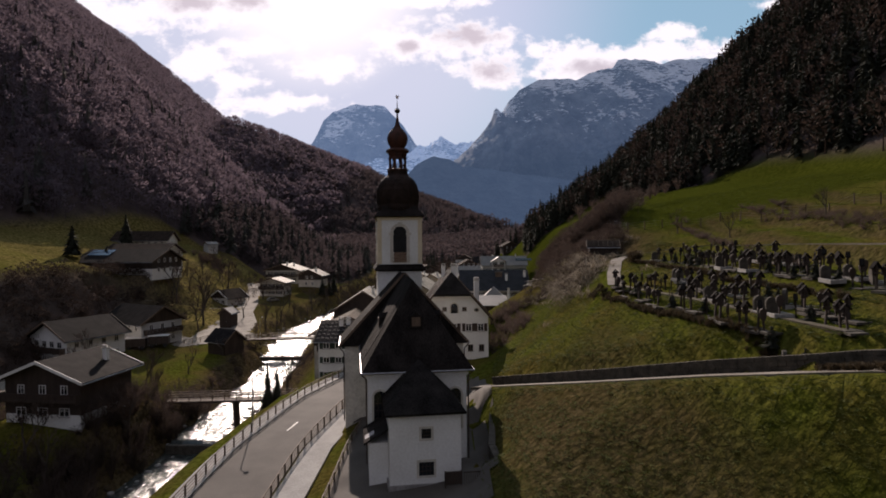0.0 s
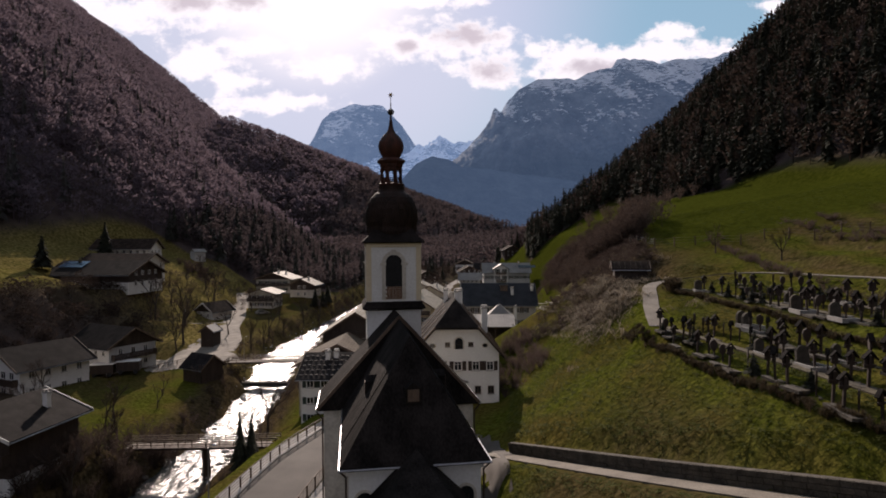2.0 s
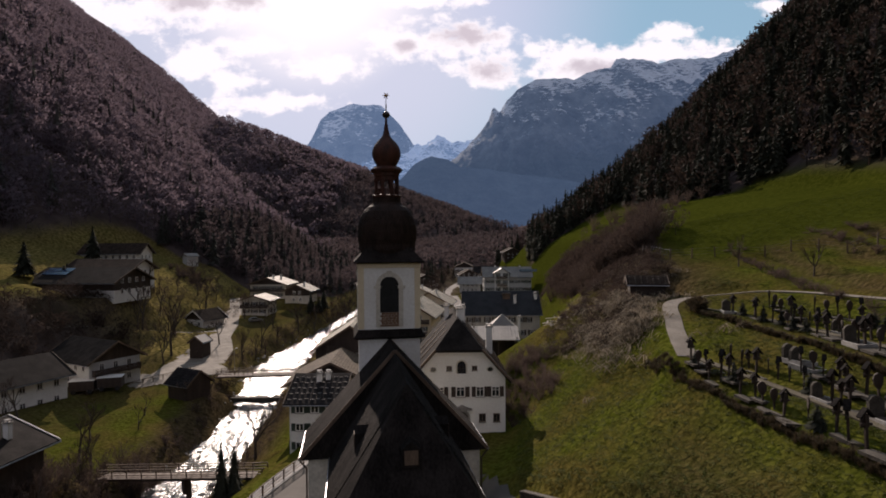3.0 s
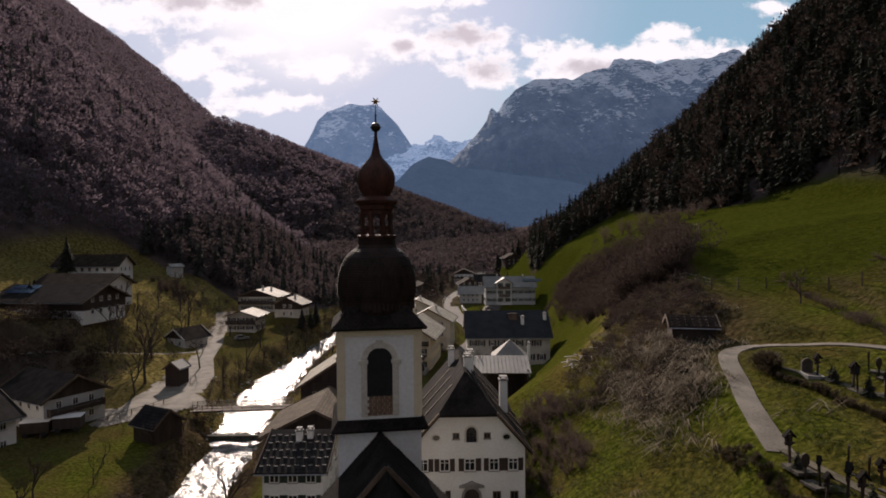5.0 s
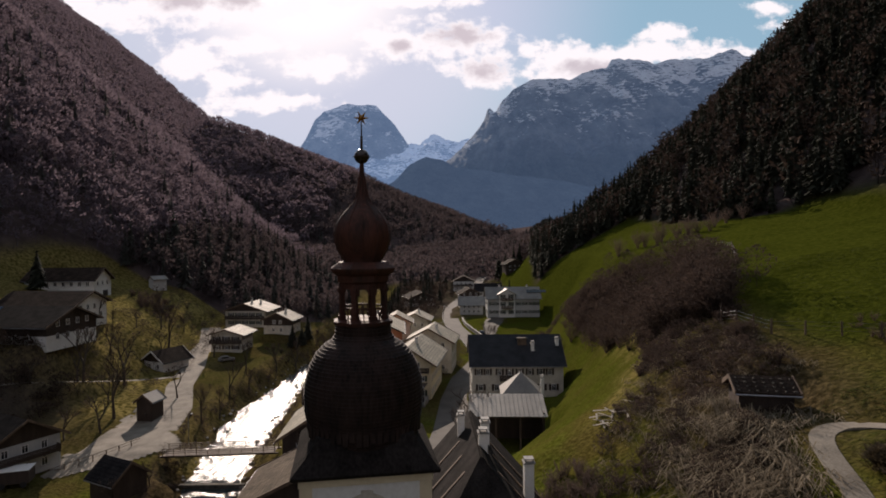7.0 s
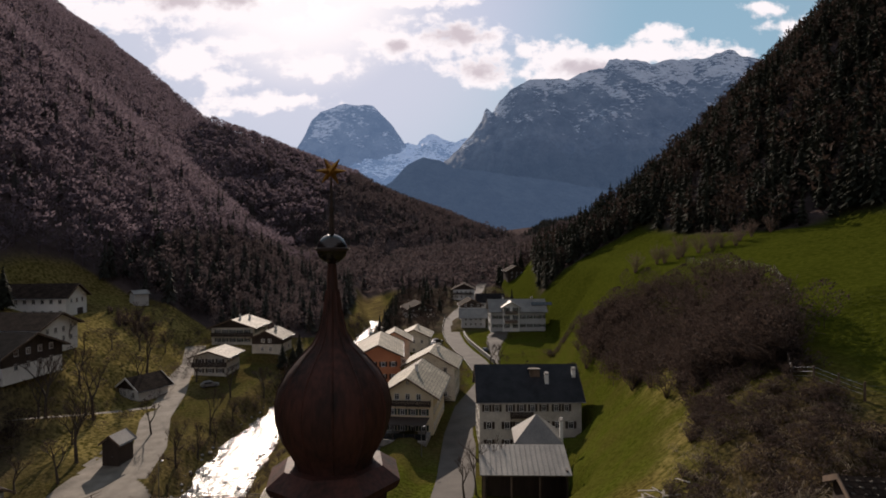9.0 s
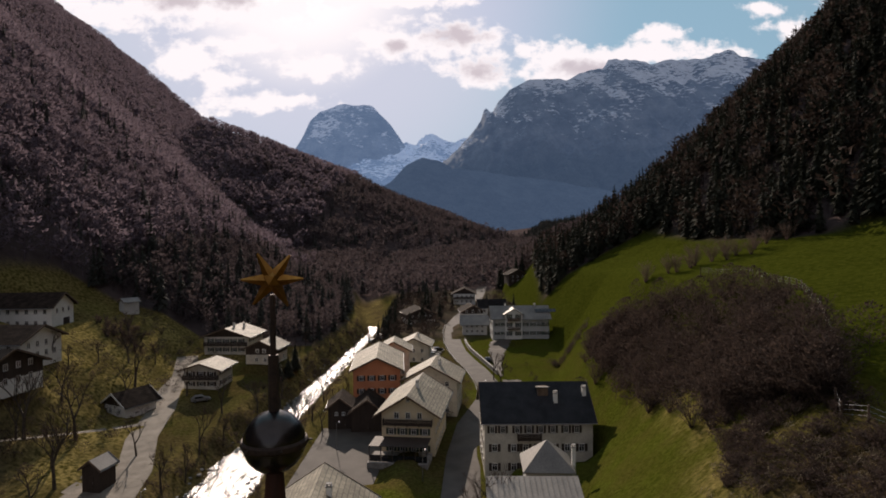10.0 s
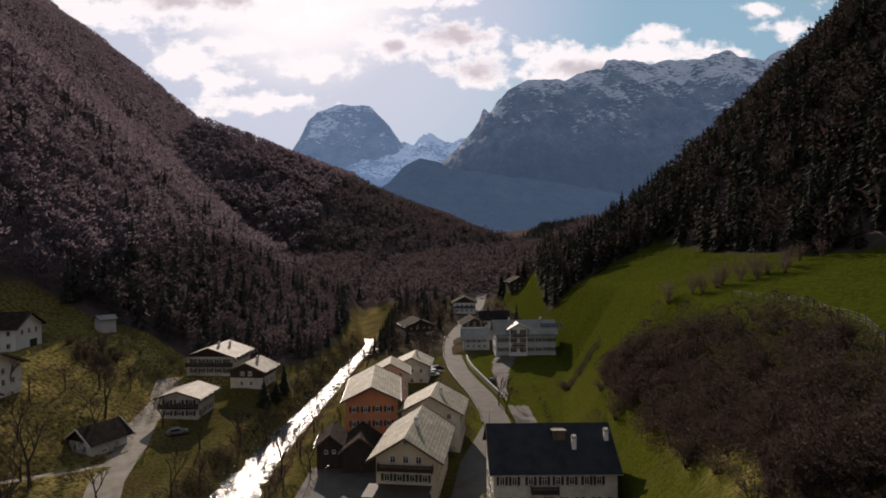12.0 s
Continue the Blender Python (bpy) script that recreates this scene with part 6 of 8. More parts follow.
def spruce_template(n, rng, layers=7):
    """A spruce 1 high and about 0.4 wide: a dark core hung with drooping sprays of needles in uneven whorls."""
    v, f = [], []
    for k in range(5):
        a, b = k * 1.2566, (k + 1) * 1.2566
        i = len(v)
        v += [(0, 0, 0.93), (0.1 * math.cos(a), 0.1 * math.sin(a), 0.1), (0.1 * math.cos(b), 0.1 * math.sin(b), 0.1)]
        f.append((i, i + 1, i + 2))
    for k in range(n):
        q = 1 - rng.random() ** 0.62
        z = 0.05 + 0.93 * (q if rng.random() < 0.35 else (int(q * layers) + rng.uniform(0.1, 0.5)) / layers)
        a = rng.random() * 6.283
        r = (0.2 * (1 - min(z, 0.98)) ** 0.85 + 0.008) * rng.uniform(0.55, 1.15)
        s = 0.035 + 0.42 * r
        out = Vector((math.cos(a), math.sin(a), 0))
        side = Vector((-math.sin(a), math.cos(a), rng.uniform(-0.5, 0.5)))
        c = Vector((0, 0, z)) + out * r
        i = len(v)
        v += [tuple(c - out * s * 1.1 + Vector((0, 0, s * 0.75)) - side * s * 0.35), tuple(c - out * s * 0.9 + Vector((0, 0, s * 0.6)) + side * s * 0.6), tuple(c + out * s * 0.45 - Vector((0, 0, s * 0.3)) + side * rng.uniform(-0.3, 0.3) * s)]
        f.append((i, i + 1, i + 2))
    i = len(v)
    v += [(-0.012, 0, 0.9), (0.012, 0, 0.9), (0, 0, 1.02)]
    f.append((i, i + 1, i + 2))
    return np.array(v), np.array(f)


def brush_template(blades, rng, spread_=0.34, base=0.25, thin=0.022):
    """A leafless crown 1 high: many thin pointed blades that fan upwards, with side twigs."""
    v, f = [], []
    for k in range(blades):
        a = rng.random() * 2 * math.pi
        r = spread_ * math.sqrt(rng.random())
        z0 = base * rng.uniform(0, 1.6)
        p0 = Vector((0.12 * r * math.cos(a), 0.12 * r * math.sin(a), z0))
        h = rng.uniform(0.6, 1.0) - 0.3 * r
        p1 = Vector((r * math.cos(a), r * math.sin(a), max(h, z0 + 0.15)))
        side = Vector((-math.sin(a), math.cos(a), 0)) * thin
        i = len(v)
        m = p0.lerp(p1, 0.55)
        v += [tuple(p0), tuple(m + side), tuple(p1), tuple(m - side)]
        f += [(i, i + 1, i + 2), (i, i + 2, i + 3)]
    return np.array(v), np.array(f)


def crown_template(n, rng, size=0.1, wide=0.36):
    """A leafless crown 1 high: a rounded, uneven cloud of small sprays of twigs with gaps, on a thin stem."""
    v, f = [], []
    lobes = [(rng.random() * 6.283, rng.uniform(0.3, 0.9), rng.uniform(0.75, 1.2)) for _ in range(5)]
    for k in range(n):
        z = 0.22 + 0.78 * rng.random() ** 0.85
        a = rng.random() * 6.283
        r = wide * math.sin(math.pi * min(1, (z - 0.12) / 0.9) ** 1.15) * rng.random() ** 0.4
        for la, lz, lr in lobes:
            r *= 1 + (lr - 1) * math.exp(-4 * (1 - math.cos(a - la)) - 9 * (z - lz) ** 2)
        c = Vector((r * math.cos(a), r * math.sin(a), z))
        d = (Vector((math.cos(a), math.sin(a), 0.9)) + Vector((rng.uniform(-1, 1), rng.uniform(-1, 1), rng.uniform(-0.7, 1)))).normalized()
        w = d.cross(Vector((rng.uniform(-1, 1), rng.uniform(-1, 1), rng.uniform(-1, 1)))).normalized()
        s = size * rng.uniform(0.6, 1.25)
        i = len(v)
        v += [tuple(c - d * s * 0.6 - w * s * 0.42), tuple(c - d * s * 0.5 + w * s * 0.42), tuple(c + d * s)]
        f.append((i, i + 1, i + 2))
    i = len(v)
    v += [(-0.012, 0, 0), (0.012, 0, 0), (0, 0, 0.75), (0, -0.012, 0), (0, 0.012, 0)]
    f += [(i, i + 1, i + 2), (i + 3, i + 4, i + 2)]
    return np.array(v), np.array(f)


def bush_template(stems, twigs, rng, thin=0.0045):
    """A leafless bush 1 high: bent stems that fan from one root, each forking into fine twigs."""
    v, f = [], []

    def blade(p, q, w):
        d = q - p
        s = d.cross(Vector((rng.uniform(-1, 1), rng.uniform(-1, 1), rng.uniform(-1, 1))))
        s = s.normalized() * w if s.length > 1e-6 else Vector((w, 0, 0))
        i = len(v)
        v.extend([tuple(p - s), tuple(p + s), tuple(q)])
        f.append((i, i + 1, i + 2))

    for k in range(stems):
        a, lean = rng.random() * 6.283, rng.random() ** 0.7
        out = Vector((math.cos(a), math.sin(a), 0))
        p = out * 0.05 * rng.random()
        m = p + out * 0.2 * lean + Vector((0, 0, rng.uniform(0.3, 0.5)))
        q = m + out * 0.28 * lean + Vector((0, 0, rng.uniform(0.2, 0.5) * (1.15 - 0.6 * lean)))
        blade(p, m, thin * 2)
        blade(p.lerp(m, 0.7), q, thin * 1.5)
        for t in range(twigs):
            c = rng.uniform(0.25, 1)
            o = p.lerp(m, c * 2) if c < 0.5 else m.lerp(q, c * 2 - 1)
            d = Vector((rng.uniform(-1, 1), rng.uniform(-1, 1), rng.uniform(-0.1, 1.2))).normalized() + out * 0.3
            blade(o, o + d * rng.uniform(0.08, 0.2), thin)
    return np.array(v), np.array(f)


def scatter(name, templates, places, heights, widths, material, label, category, seed=1):
    """One joined object of many plants."""
    rng = np.random.RandomState(seed)
    V, F, n0 = [], [], 0
    pick = rng.randint(0, len(templates), len(places))
    turn = rng.uniform(0, 6.28, len(places))
    for (x, y, z), h, w, k, a in zip(places, heights, widths, pick, turn):
        tv, tf = templates[k]
        c, s = math.cos(a), math.sin(a)
        V.append(np.stack([x + w * (tv[:, 0] * c - tv[:, 1] * s), y + w * (tv[:, 0] * s + tv[:, 1] * c), z + h * tv[:, 2]], 1))
        F.append(tf + n0)
        n0 += len(tv)
    V, F = np.concatenate(V), np.concatenate(F)
    me = bpy.data.meshes.new(name)
    me.vertices.add(len(V))
    me.vertices.foreach_set("co", V.ravel())
    me.loops.add(F.size)
    me.loops.foreach_set("vertex_index", F.ravel())
    me.polygons.add(len(F))
    me.polygons.foreach_set("loop_start", np.arange(0, F.size, 3))
    me.update(calc_edges=True)
    me.materials.append(material)
    ob = new(name, me)
    tagged(ob, label, category, kind="stuff")
    return ob


def wooded(x, y):
    at = lambda t: np.interp(y, YK, t)
    clear = (x > rim_x(y)) & (x < edge_x(y)) & (y < 440)
    rx = at(RIVER_X)
    road = near_road(ROADS["main"][0], x, y)[0] < 8
    return ~clear & ((np.abs(x - rx) > 9) | (y > 470)) & (~road | (y > 470))


def plant(n, x0, x1, y0, y1, seed, keep=None):
    rng = np.random.RandomState(seed)
    x, y = rng.uniform(x0, x1, n), rng.uniform(y0, y1, n)
    ok = wooded(x, y)
    if keep is not None:
        ok &= keep(x, y)
    x, y = x[ok], y[ok]
    return np.stack([x, y, height(x, y) - 0.4], 1)


def build_forests():
    rng = random.Random(11)
    near_s = [spruce_template(110, rng, 9) for _ in range(6)]
    mid_s = [spruce_template(46, rng, 7) for _ in range(6)]
    far_s = [spruce_template(20, rng, 5) for _ in range(5)]
    near_b = [crown_template(95, rng, 0.065) for _ in range(6)]
    mid_b = [crown_template(74, rng, 0.072) for _ in range(6)]
    far_b = [crown_template(24, rng, 0.145) for _ in range(6)]

    def stand(name, pts, templates, h0, h1, wide, material, label, seed):
        r = np.random.RandomState(seed)
        hs = r.uniform(h0, h1, len(pts))
        scatter(name, templates, pts, hs, hs * wide * r.uniform(0.8, 1.2, len(pts)), material, label, "forest", seed)

    east = lambda x, y: (x > 48)
    stand("spruce_forest", plant(3300, 55, 190, 20, 420, 1, east), near_s, 7, 16, 1.0, M["needles"], "dark spruce forest on the steep slope above the meadow", 1)
    stand("spruce_forest", plant(5800, 60, 560, -60, 760, 2, lambda x, y: (x > 50) & ~((x < 190) & (y > 20) & (y < 420))), mid_s, 9, 18, 1.1, M["needles"], "dark spruce forest covering the valley side", 2)
    stand("bare_wood", plant(2600, 55, 330, 20, 600, 3, east), near_b, 8, 15, 1.0, M["dark_wood"], "leafless brown beeches among the spruces", 3)
    west = lambda x, y: x < -90
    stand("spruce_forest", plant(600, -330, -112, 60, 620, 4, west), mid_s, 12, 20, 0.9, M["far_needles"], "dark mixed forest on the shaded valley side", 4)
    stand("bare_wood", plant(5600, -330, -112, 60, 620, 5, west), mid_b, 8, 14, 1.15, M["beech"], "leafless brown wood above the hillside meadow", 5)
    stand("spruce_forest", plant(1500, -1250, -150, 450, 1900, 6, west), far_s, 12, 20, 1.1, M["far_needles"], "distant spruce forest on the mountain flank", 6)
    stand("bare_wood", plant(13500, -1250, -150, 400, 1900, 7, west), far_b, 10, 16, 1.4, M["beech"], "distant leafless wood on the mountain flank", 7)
    gap = lambda x, y: (x < np.interp(y, YK, RIVER_X) - 9)
    stand("spruce_forest", plant(330, -112, -36, 245, 470, 10, gap), near_s, 9, 17, 0.9, M["mid_needles"], "dark spruces coming down to the river", 10)
    stand("bare_wood", plant(1000, -112, -36, 245, 470, 12, gap), near_b, 6, 12, 1.0, M["mid_wood"], "leafless brown wood coming down to the river", 12)
    stand("spruce_forest", plant(420, 38, 82, 278, 450, 13, lambda x, y: np.hypot(x - 46, y - 420) > 11), near_s, 9, 18, 0.9, M["needles"], "dark spruces behind the guesthouse", 13)
    stand("bare_wood", plant(120, 38, 82, 278, 450, 14, lambda x, y: np.hypot(x - 46, y - 420) > 11), near_b, 6, 11, 1.0, M["dark_wood"], "leafless trees behind the guesthouse", 14)
    # trees and brush round the last houses up the valley
    r = np.random.RandomState(23)
    x, y = r.uniform(-24, 36, 420), r.uniform(284, 432, 420)
    free = near_road(ROADS["main"][0], x, y)[0] > 6.5
    for px, py, pr, pz in PADS:
        free &= np.hypot(x - px, y - py) > pr + 4.5
    free &= ~((y < 330) & (x > 4)) & (np.abs(x - np.interp(y, YK, RIVER_X)) > 5)
    x, y = x[free], y[free]
    pts = np.column_stack([x, y, height(x, y) - 0.3])
    stand("bare_wood", pts[:-30], near_b, 3, 7, 1.1, M["dark_wood"], "leafless dark trees among the upper houses", 17)
    stand("spruce_forest", pts[-30:], near_s, 6, 12, 1.0, M["needles"], "dark spruces among the upper houses", 18)
    mid = lambda x, y: (x > -300) & (x < 420)
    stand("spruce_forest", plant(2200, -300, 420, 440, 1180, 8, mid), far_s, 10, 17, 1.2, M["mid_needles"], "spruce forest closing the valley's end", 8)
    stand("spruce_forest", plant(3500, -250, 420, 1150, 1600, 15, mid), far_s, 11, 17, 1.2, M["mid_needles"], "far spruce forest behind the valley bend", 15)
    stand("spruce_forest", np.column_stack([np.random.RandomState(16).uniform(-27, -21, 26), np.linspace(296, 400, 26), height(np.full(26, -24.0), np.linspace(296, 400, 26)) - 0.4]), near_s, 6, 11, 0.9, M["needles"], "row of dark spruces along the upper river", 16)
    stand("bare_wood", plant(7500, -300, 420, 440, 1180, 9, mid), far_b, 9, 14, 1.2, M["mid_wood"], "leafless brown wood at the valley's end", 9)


build_forests()


# ---- bare trees, shrubs and spruces that stand singly ----
def grow(bm, a, d, length, radius, depth, rng, twigs):
    b = a + d * length
    tube(bm, a, b, radius, radius * 0.68, 5 if depth > 2 else 3)
    if depth == 0:
        return
    n = rng.choice((2, 3, 3)) if depth > 1 else 3
    for k in range(n):
        axis = Vector((rng.uniform(-1, 1), rng.uniform(-1, 1), rng.uniform(-0.4, 0.6)))
        nd = (d + axis * rng.uniform(0.45, 0.8) + Vector((0, 0, 0.12))).normalized()
        start = a + d * length * rng.uniform(0.65, 1.0)
        grow(bm if depth > 2 else twigs, start, nd, length * rng.uniform(0.6, 0.85), radius * 0.6, depth - 1, rng, twigs)


def bare_tree(seed, size, label, group):
    rng = random.Random(seed)
    t = thing("tree", pose(0, 0, 0), label, "tree", group)
    trunk, twigs = bmesh.new(), bmesh.new()
    grow(trunk, Vector((0, 0, -0.3)), Vector((rng.uniform(-0.08, 0.08), rng.uniform(-0.08, 0.08), 1)).normalized(), size * 0.3, size * 0.024, 5, rng, twigs)
    part("trunk", trunk, M["bark"], t)
    part("crown", twigs, M["twigs"], t)
    return t


def build_trees():
    lab = "leafless grey-brown tree with fine twigs on the river bank"
    kinds = [bare_tree(s, 9, lab, "bank trees") for s in (1, 2, 3)]
    fruit = [bare_tree(s, 5, "gnarled leafless fruit tree on the meadow", "fruit trees") for s in (7, 8)]
    spots = [(-24, 205), (-22.5, 214), (-25.5, 196), (-21, 225), (-27, 188), (-47, 186), (-49, 178), (-51, 196), (-45.5, 204), (-42, 212), (-58, 172), (-48, 160), (-63, 206), (-74, 200), (-79, 184), (-73, 176), (-85, 196), (-84, 206),
             (-69, 165), (-77, 168), (-46, 96), (-50, 100), (-44, 90), (-52, 106), (-47, 82), (-53, 76), (-41, 78), (-49, 70), (-44, 66), (-61, 100), (-64, 108), (-28, 98), (-27, 104), (3, 139), (1.5, 143), (4, 136), (-3, 117), (-1.5, 112),
             (13, 226), (16, 230), (14, 219), (-80, 158), (-86, 150), (-62, 150), (-66, 146), (-31, 172), (-30.5, 181), (-33, 190), (-31.5, 199), (-34, 207), (-32, 216), (-47.5, 168), (-71.3, 175.7), (-76.2, 168.7), (-74.9, 205), (-87.2, 193.4), (-81, 214), (-78, 222), (-88, 228), (-64, 158), (-33, 280), (-20, 290), (-36, 300), (-22, 310), (-40, 270), (-25, 265), (-60, 262), (-48, 268), (-70, 255)]
    rng = random.Random(4)
    for i, (x, y) in enumerate(spots):
        s = 1.6 if (x, y) in ((-71.3, 175.7), (-76.2, 168.7), (-74.9, 205), (-64, 158)) else rng.uniform(0.75, 1.2)
        if i < 3:
            kinds[i].matrix_world = pose(x, y, ground_z(x, y), 0, 0, rng.uniform(0, 360))
            continue
        k = kinds[i % 3]
        copy_thing(k, pose(x, y, ground_z(x, y), 0, 0, rng.uniform(0, 360)) @ Matrix.Diagonal((s, s, s * rng.uniform(0.9, 1.15), 1)))
    for i, (x, y) in enumerate([(-46, 124), (-50, 118), (-43.5, 130), (-48, 112), (42, 86), (38, 95), (52, 80)]):
        if i < 2:
            fruit[i].matrix_world = pose(x, y, ground_z(x, y), 0, 0, rng.uniform(0, 360))
            continue
        copy_thing(fruit[i % 2], pose(x, y, ground_z(x, y), 0, 0, rng.uniform(0, 360)))
    # single conifers
    r2 = random.Random(6)
    for i, (x, y, h, w) in enumerate([(-24.4, 84.2, 8.0, 2.0), (-22.6, 83.4, 3.4, 1.6), (-23.4, 85.4, 6.0, 1.8), (-98, 172, 8, 4), (-101, 178, 7, 4), (-104, 166, 9, 4.5), (-110, 205, 11, 4.5), (-46, 224, 7, 3), (-44.5, 230, 6, 3), (-44, 236, 8, 3.4)]):
        t = thing("conifer", pose(x, y, ground_z(x, y)), "dark slim conifer standing alone", "tree", "single conifers")
        bm = bmesh.new()
        tube(bm, (0, 0, -0.3), (0, 0, h * 0.9), 0.14, 0.03, 6)
        part("trunk", bm, M["bark"], t)
        v, f = spruce_template(420, r2, 14)
        bm = bmesh.new()
        vs = [bm.verts.new((p[0] * w / 0.36, p[1] * w / 0.36, p[2] * h)) for p in v]
        for q in f:
            bm.faces.new([vs[k] for k in q])
        part("crown", bm, M["needles"], t)


build_trees()


def arcs_template(n, rng, long_=1.0):
    """Dead stalks that arch over and lie downhill."""
    v, f = [], []
    for k in range(n):
        a = rng.uniform(-0.9, 0.9) + math.pi
        x, y = rng.uniform(-0.5, 0.5), rng.uniform(-0.5, 0.5)
        L = long_ * rng.uniform(0.5, 1.1)
        pts = [Vector((x, y, 0)), Vector((x + 0.4 * L * math.cos(a), y + 0.4 * L * math.sin(a), 0.45 * L)), Vector((x + L * math.cos(a), y + L * math.sin(a), 0.12 * L))]
        side = Vector((-math.sin(a), math.cos(a), 0)) * 0.014
        i = len(v)
        v += [tuple(pts[0] - side), tuple(pts[0] + side), tuple(pts[1] - side), tuple(pts[1] + side), tuple(pts[2])]
        f += [(i, i + 1, i + 3), (i, i + 3, i + 2), (i + 2, i + 3, i + 4)]
    return np.array(v), np.array(f)


def build_scrub():
    rng = random.Random(21)
    r = np.random.RandomState(21)
    brush = [bush_template(20, 9, rng, 0.008) for _ in range(6)]

    def put(name, pts, hs, ws, tmpl, material, label, category, seed):
        pts = np.array(pts)
        z = height(pts[:, 0], pts[:, 1]) - 0.15
        scatter(name, tmpl, np.column_stack([pts, z]), hs, ws, material, label, category, seed)

    # the great thicket on the slope
    n = 480
    yy = r.uniform(117, 205, n)
    half = (1 + 0.3 * np.sin(yy * 0.55) * np.sin(yy * 0.21)) * np.interp(yy, [117, 124, 140, 160, 180, 205], [1.5, 4, 7, 8, 6.5, 1.5])
    pts = np.column_stack([np.interp(yy, [117, 130, 150, 170, 205], [33, 35, 37.5, 38, 36]) + half * r.uniform(-1, 1, n), yy])
    loose = r.uniform(0, 1, n) < 0.16
    pts = pts + loose[:, None] * r.normal(0, 2.6, (n, 2))
    put("thicket", pts, r.uniform(3.2, 6.2, n), r.uniform(4.0, 6.5, n), [bush_template(34, 11, rng) for _ in range(4)] + [crown_template(330, rng, 0.04, 0.46) for _ in range(4)], M["thorn"], "dense brown leafless thicket on the hillside", "thicket", 1)
    # scrub below and beyond the hay hut, up to the thicket
    n = 2200
    yy = r.uniform(84, 138, n)
    lo = np.interp(yy, [84, 90, 94, 97, 102, 108, 112, 117, 129, 140], [18.5, 18, 16, 11.5, 14, 17.5, 19, 24, 27.5, 30.5])
    hi = np.interp(yy, [84, 90, 96, 102, 108, 117, 129, 140], [21, 25, 30, 33, 34, 34.5, 36.5, 39])
    pts = np.column_stack([lo + (hi - lo) * r.uniform(0, 1, n), yy])
    gaps = wobble(pts[:, 0], pts[:, 1], 3.2, 5) > -0.25
    pts = pts[gaps & (near_road(ROADS["lane"][0], pts[:, 0], pts[:, 1])[0] > 2.2) & (np.hypot(pts[:, 0] - 26, pts[:, 1] - 93.6) > 4.2) & (pts[:, 0] < np.interp(pts[:, 1], [84, 100, 108], [60, 36, 60]))]
    put("scrub", pts, r.uniform(0.5, 1.9, len(pts)), r.uniform(1.2, 2.6, len(pts)), brush[:2] + [crown_template(70, rng, 0.075, 0.5) for _ in range(6)], M["thorn"], "low brown scrub on the steep bank", "scrub", 2)
    n = 330
    pts = np.column_stack([r.uniform(12, 32, n), r.uniform(96, 120, n)])
    pts = pts[(pts[:, 0] > np.interp(pts[:, 1], [96, 102, 108, 112, 120], [12, 15, 17.5, 19, 25])) & (np.hypot(pts[:, 0] - 26, pts[:, 1] - 93.6) > 5)]
    put("dead_stalks", pts, r.uniform(0.7, 1.3, len(pts)), r.uniform(0.9, 1.6, len(pts)), [arcs_template(12, rng, 1.2) for _ in range(5)], M["straw"], "bleached dead stalks lying among the scrub", "dead grass", 14)
    n = 520
    pts = np.column_stack([r.normal(21.5, 2.2, n), r.normal(87, 5.5, n)])
    pts = pts[near_road(ROADS["lane"][0], pts[:, 0], pts[:, 1])[0] > 1.8]
    put("dead_stalks", pts, r.uniform(1.1, 2.1, len(pts)), r.uniform(1.5, 2.9, len(pts)), [arcs_template(14, rng, 1.2) for _ in range(5)], M["straw"], "pale dead stalks matted down the bank", "dead grass", 3)
    n = 90
    pts = np.column_stack([r.uniform(-46, -39, n), r.uniform(62, 100, n)])
    pts = pts[(pts[:, 0] > -42.5) | (pts[:, 1] < 72) | (pts[:, 1] > 92)]
    put("garden_thicket", pts, r.uniform(3.5, 6.5, len(pts)), r.uniform(3.0, 5.0, len(pts)), [bush_template(34, 11, rng) for _ in range(4)], M["thorn"], "tall dark bushes between house and river", "scrub", 11)
    n = 620
    pts = np.column_stack([r.uniform(-91, -75, n), r.uniform(50, 166, n)])
    put("bank_thicket", pts, r.uniform(1.5, 4.2, n), r.uniform(2.4, 4.6, n), [crown_template(110, rng, 0.07, 0.5) for _ in range(5)], M["dark_wood"], "dark leafless brush on the steep bank behind the houses", "scrub", 13)
    # river banks
    yy = r.uniform(30, 330, 1100)
    side = r.choice([-1, 1], 1100)
    rx, rw = np.interp(yy, YK, RIVER_X), np.interp(yy, YK, RIVER_W)
    xx = rx + side * (rw + r.uniform(0.8, 5.5, 1100))
    pts = np.column_stack([xx, yy])
    put("bank_brush", pts, r.uniform(0.6, 2.4, 1100), r.uniform(1.0, 2.4, 1100), brush[:2] + [crown_template(90, rng, 0.06, 0.5) for _ in range(4)], M["thorn"], "brown leafless brush along the river banks", "scrub", 4)
    n = 60
    pts = np.column_stack([r.normal(-89, 3.2, n), r.normal(228, 4.5, n)])
    put("slope_brush", pts, r.uniform(1.5, 4.0, n), r.uniform(2.0, 4.0, n), brush, M["thorn"], "dark leafless brush in a hollow of the hillside", "scrub", 10)
    # bushes round the houses across the river and on the hillside
    n = 260
    pts = np.column_stack([r.uniform(-92, -66, n), r.uniform(160, 250, n)])
    put("hillside_brush", pts, r.uniform(0.8, 3.0, n), r.uniform(1.2, 3.2, n), [crown_template(90, rng, 0.07, 0.5) for _ in range(5)], M["thorn"], "brown leafless bushes on the hillside", "scrub", 5)
    n = 340
    pts = np.column_stack([r.uniform(-66, -40, n), r.uniform(52, 98, n)])
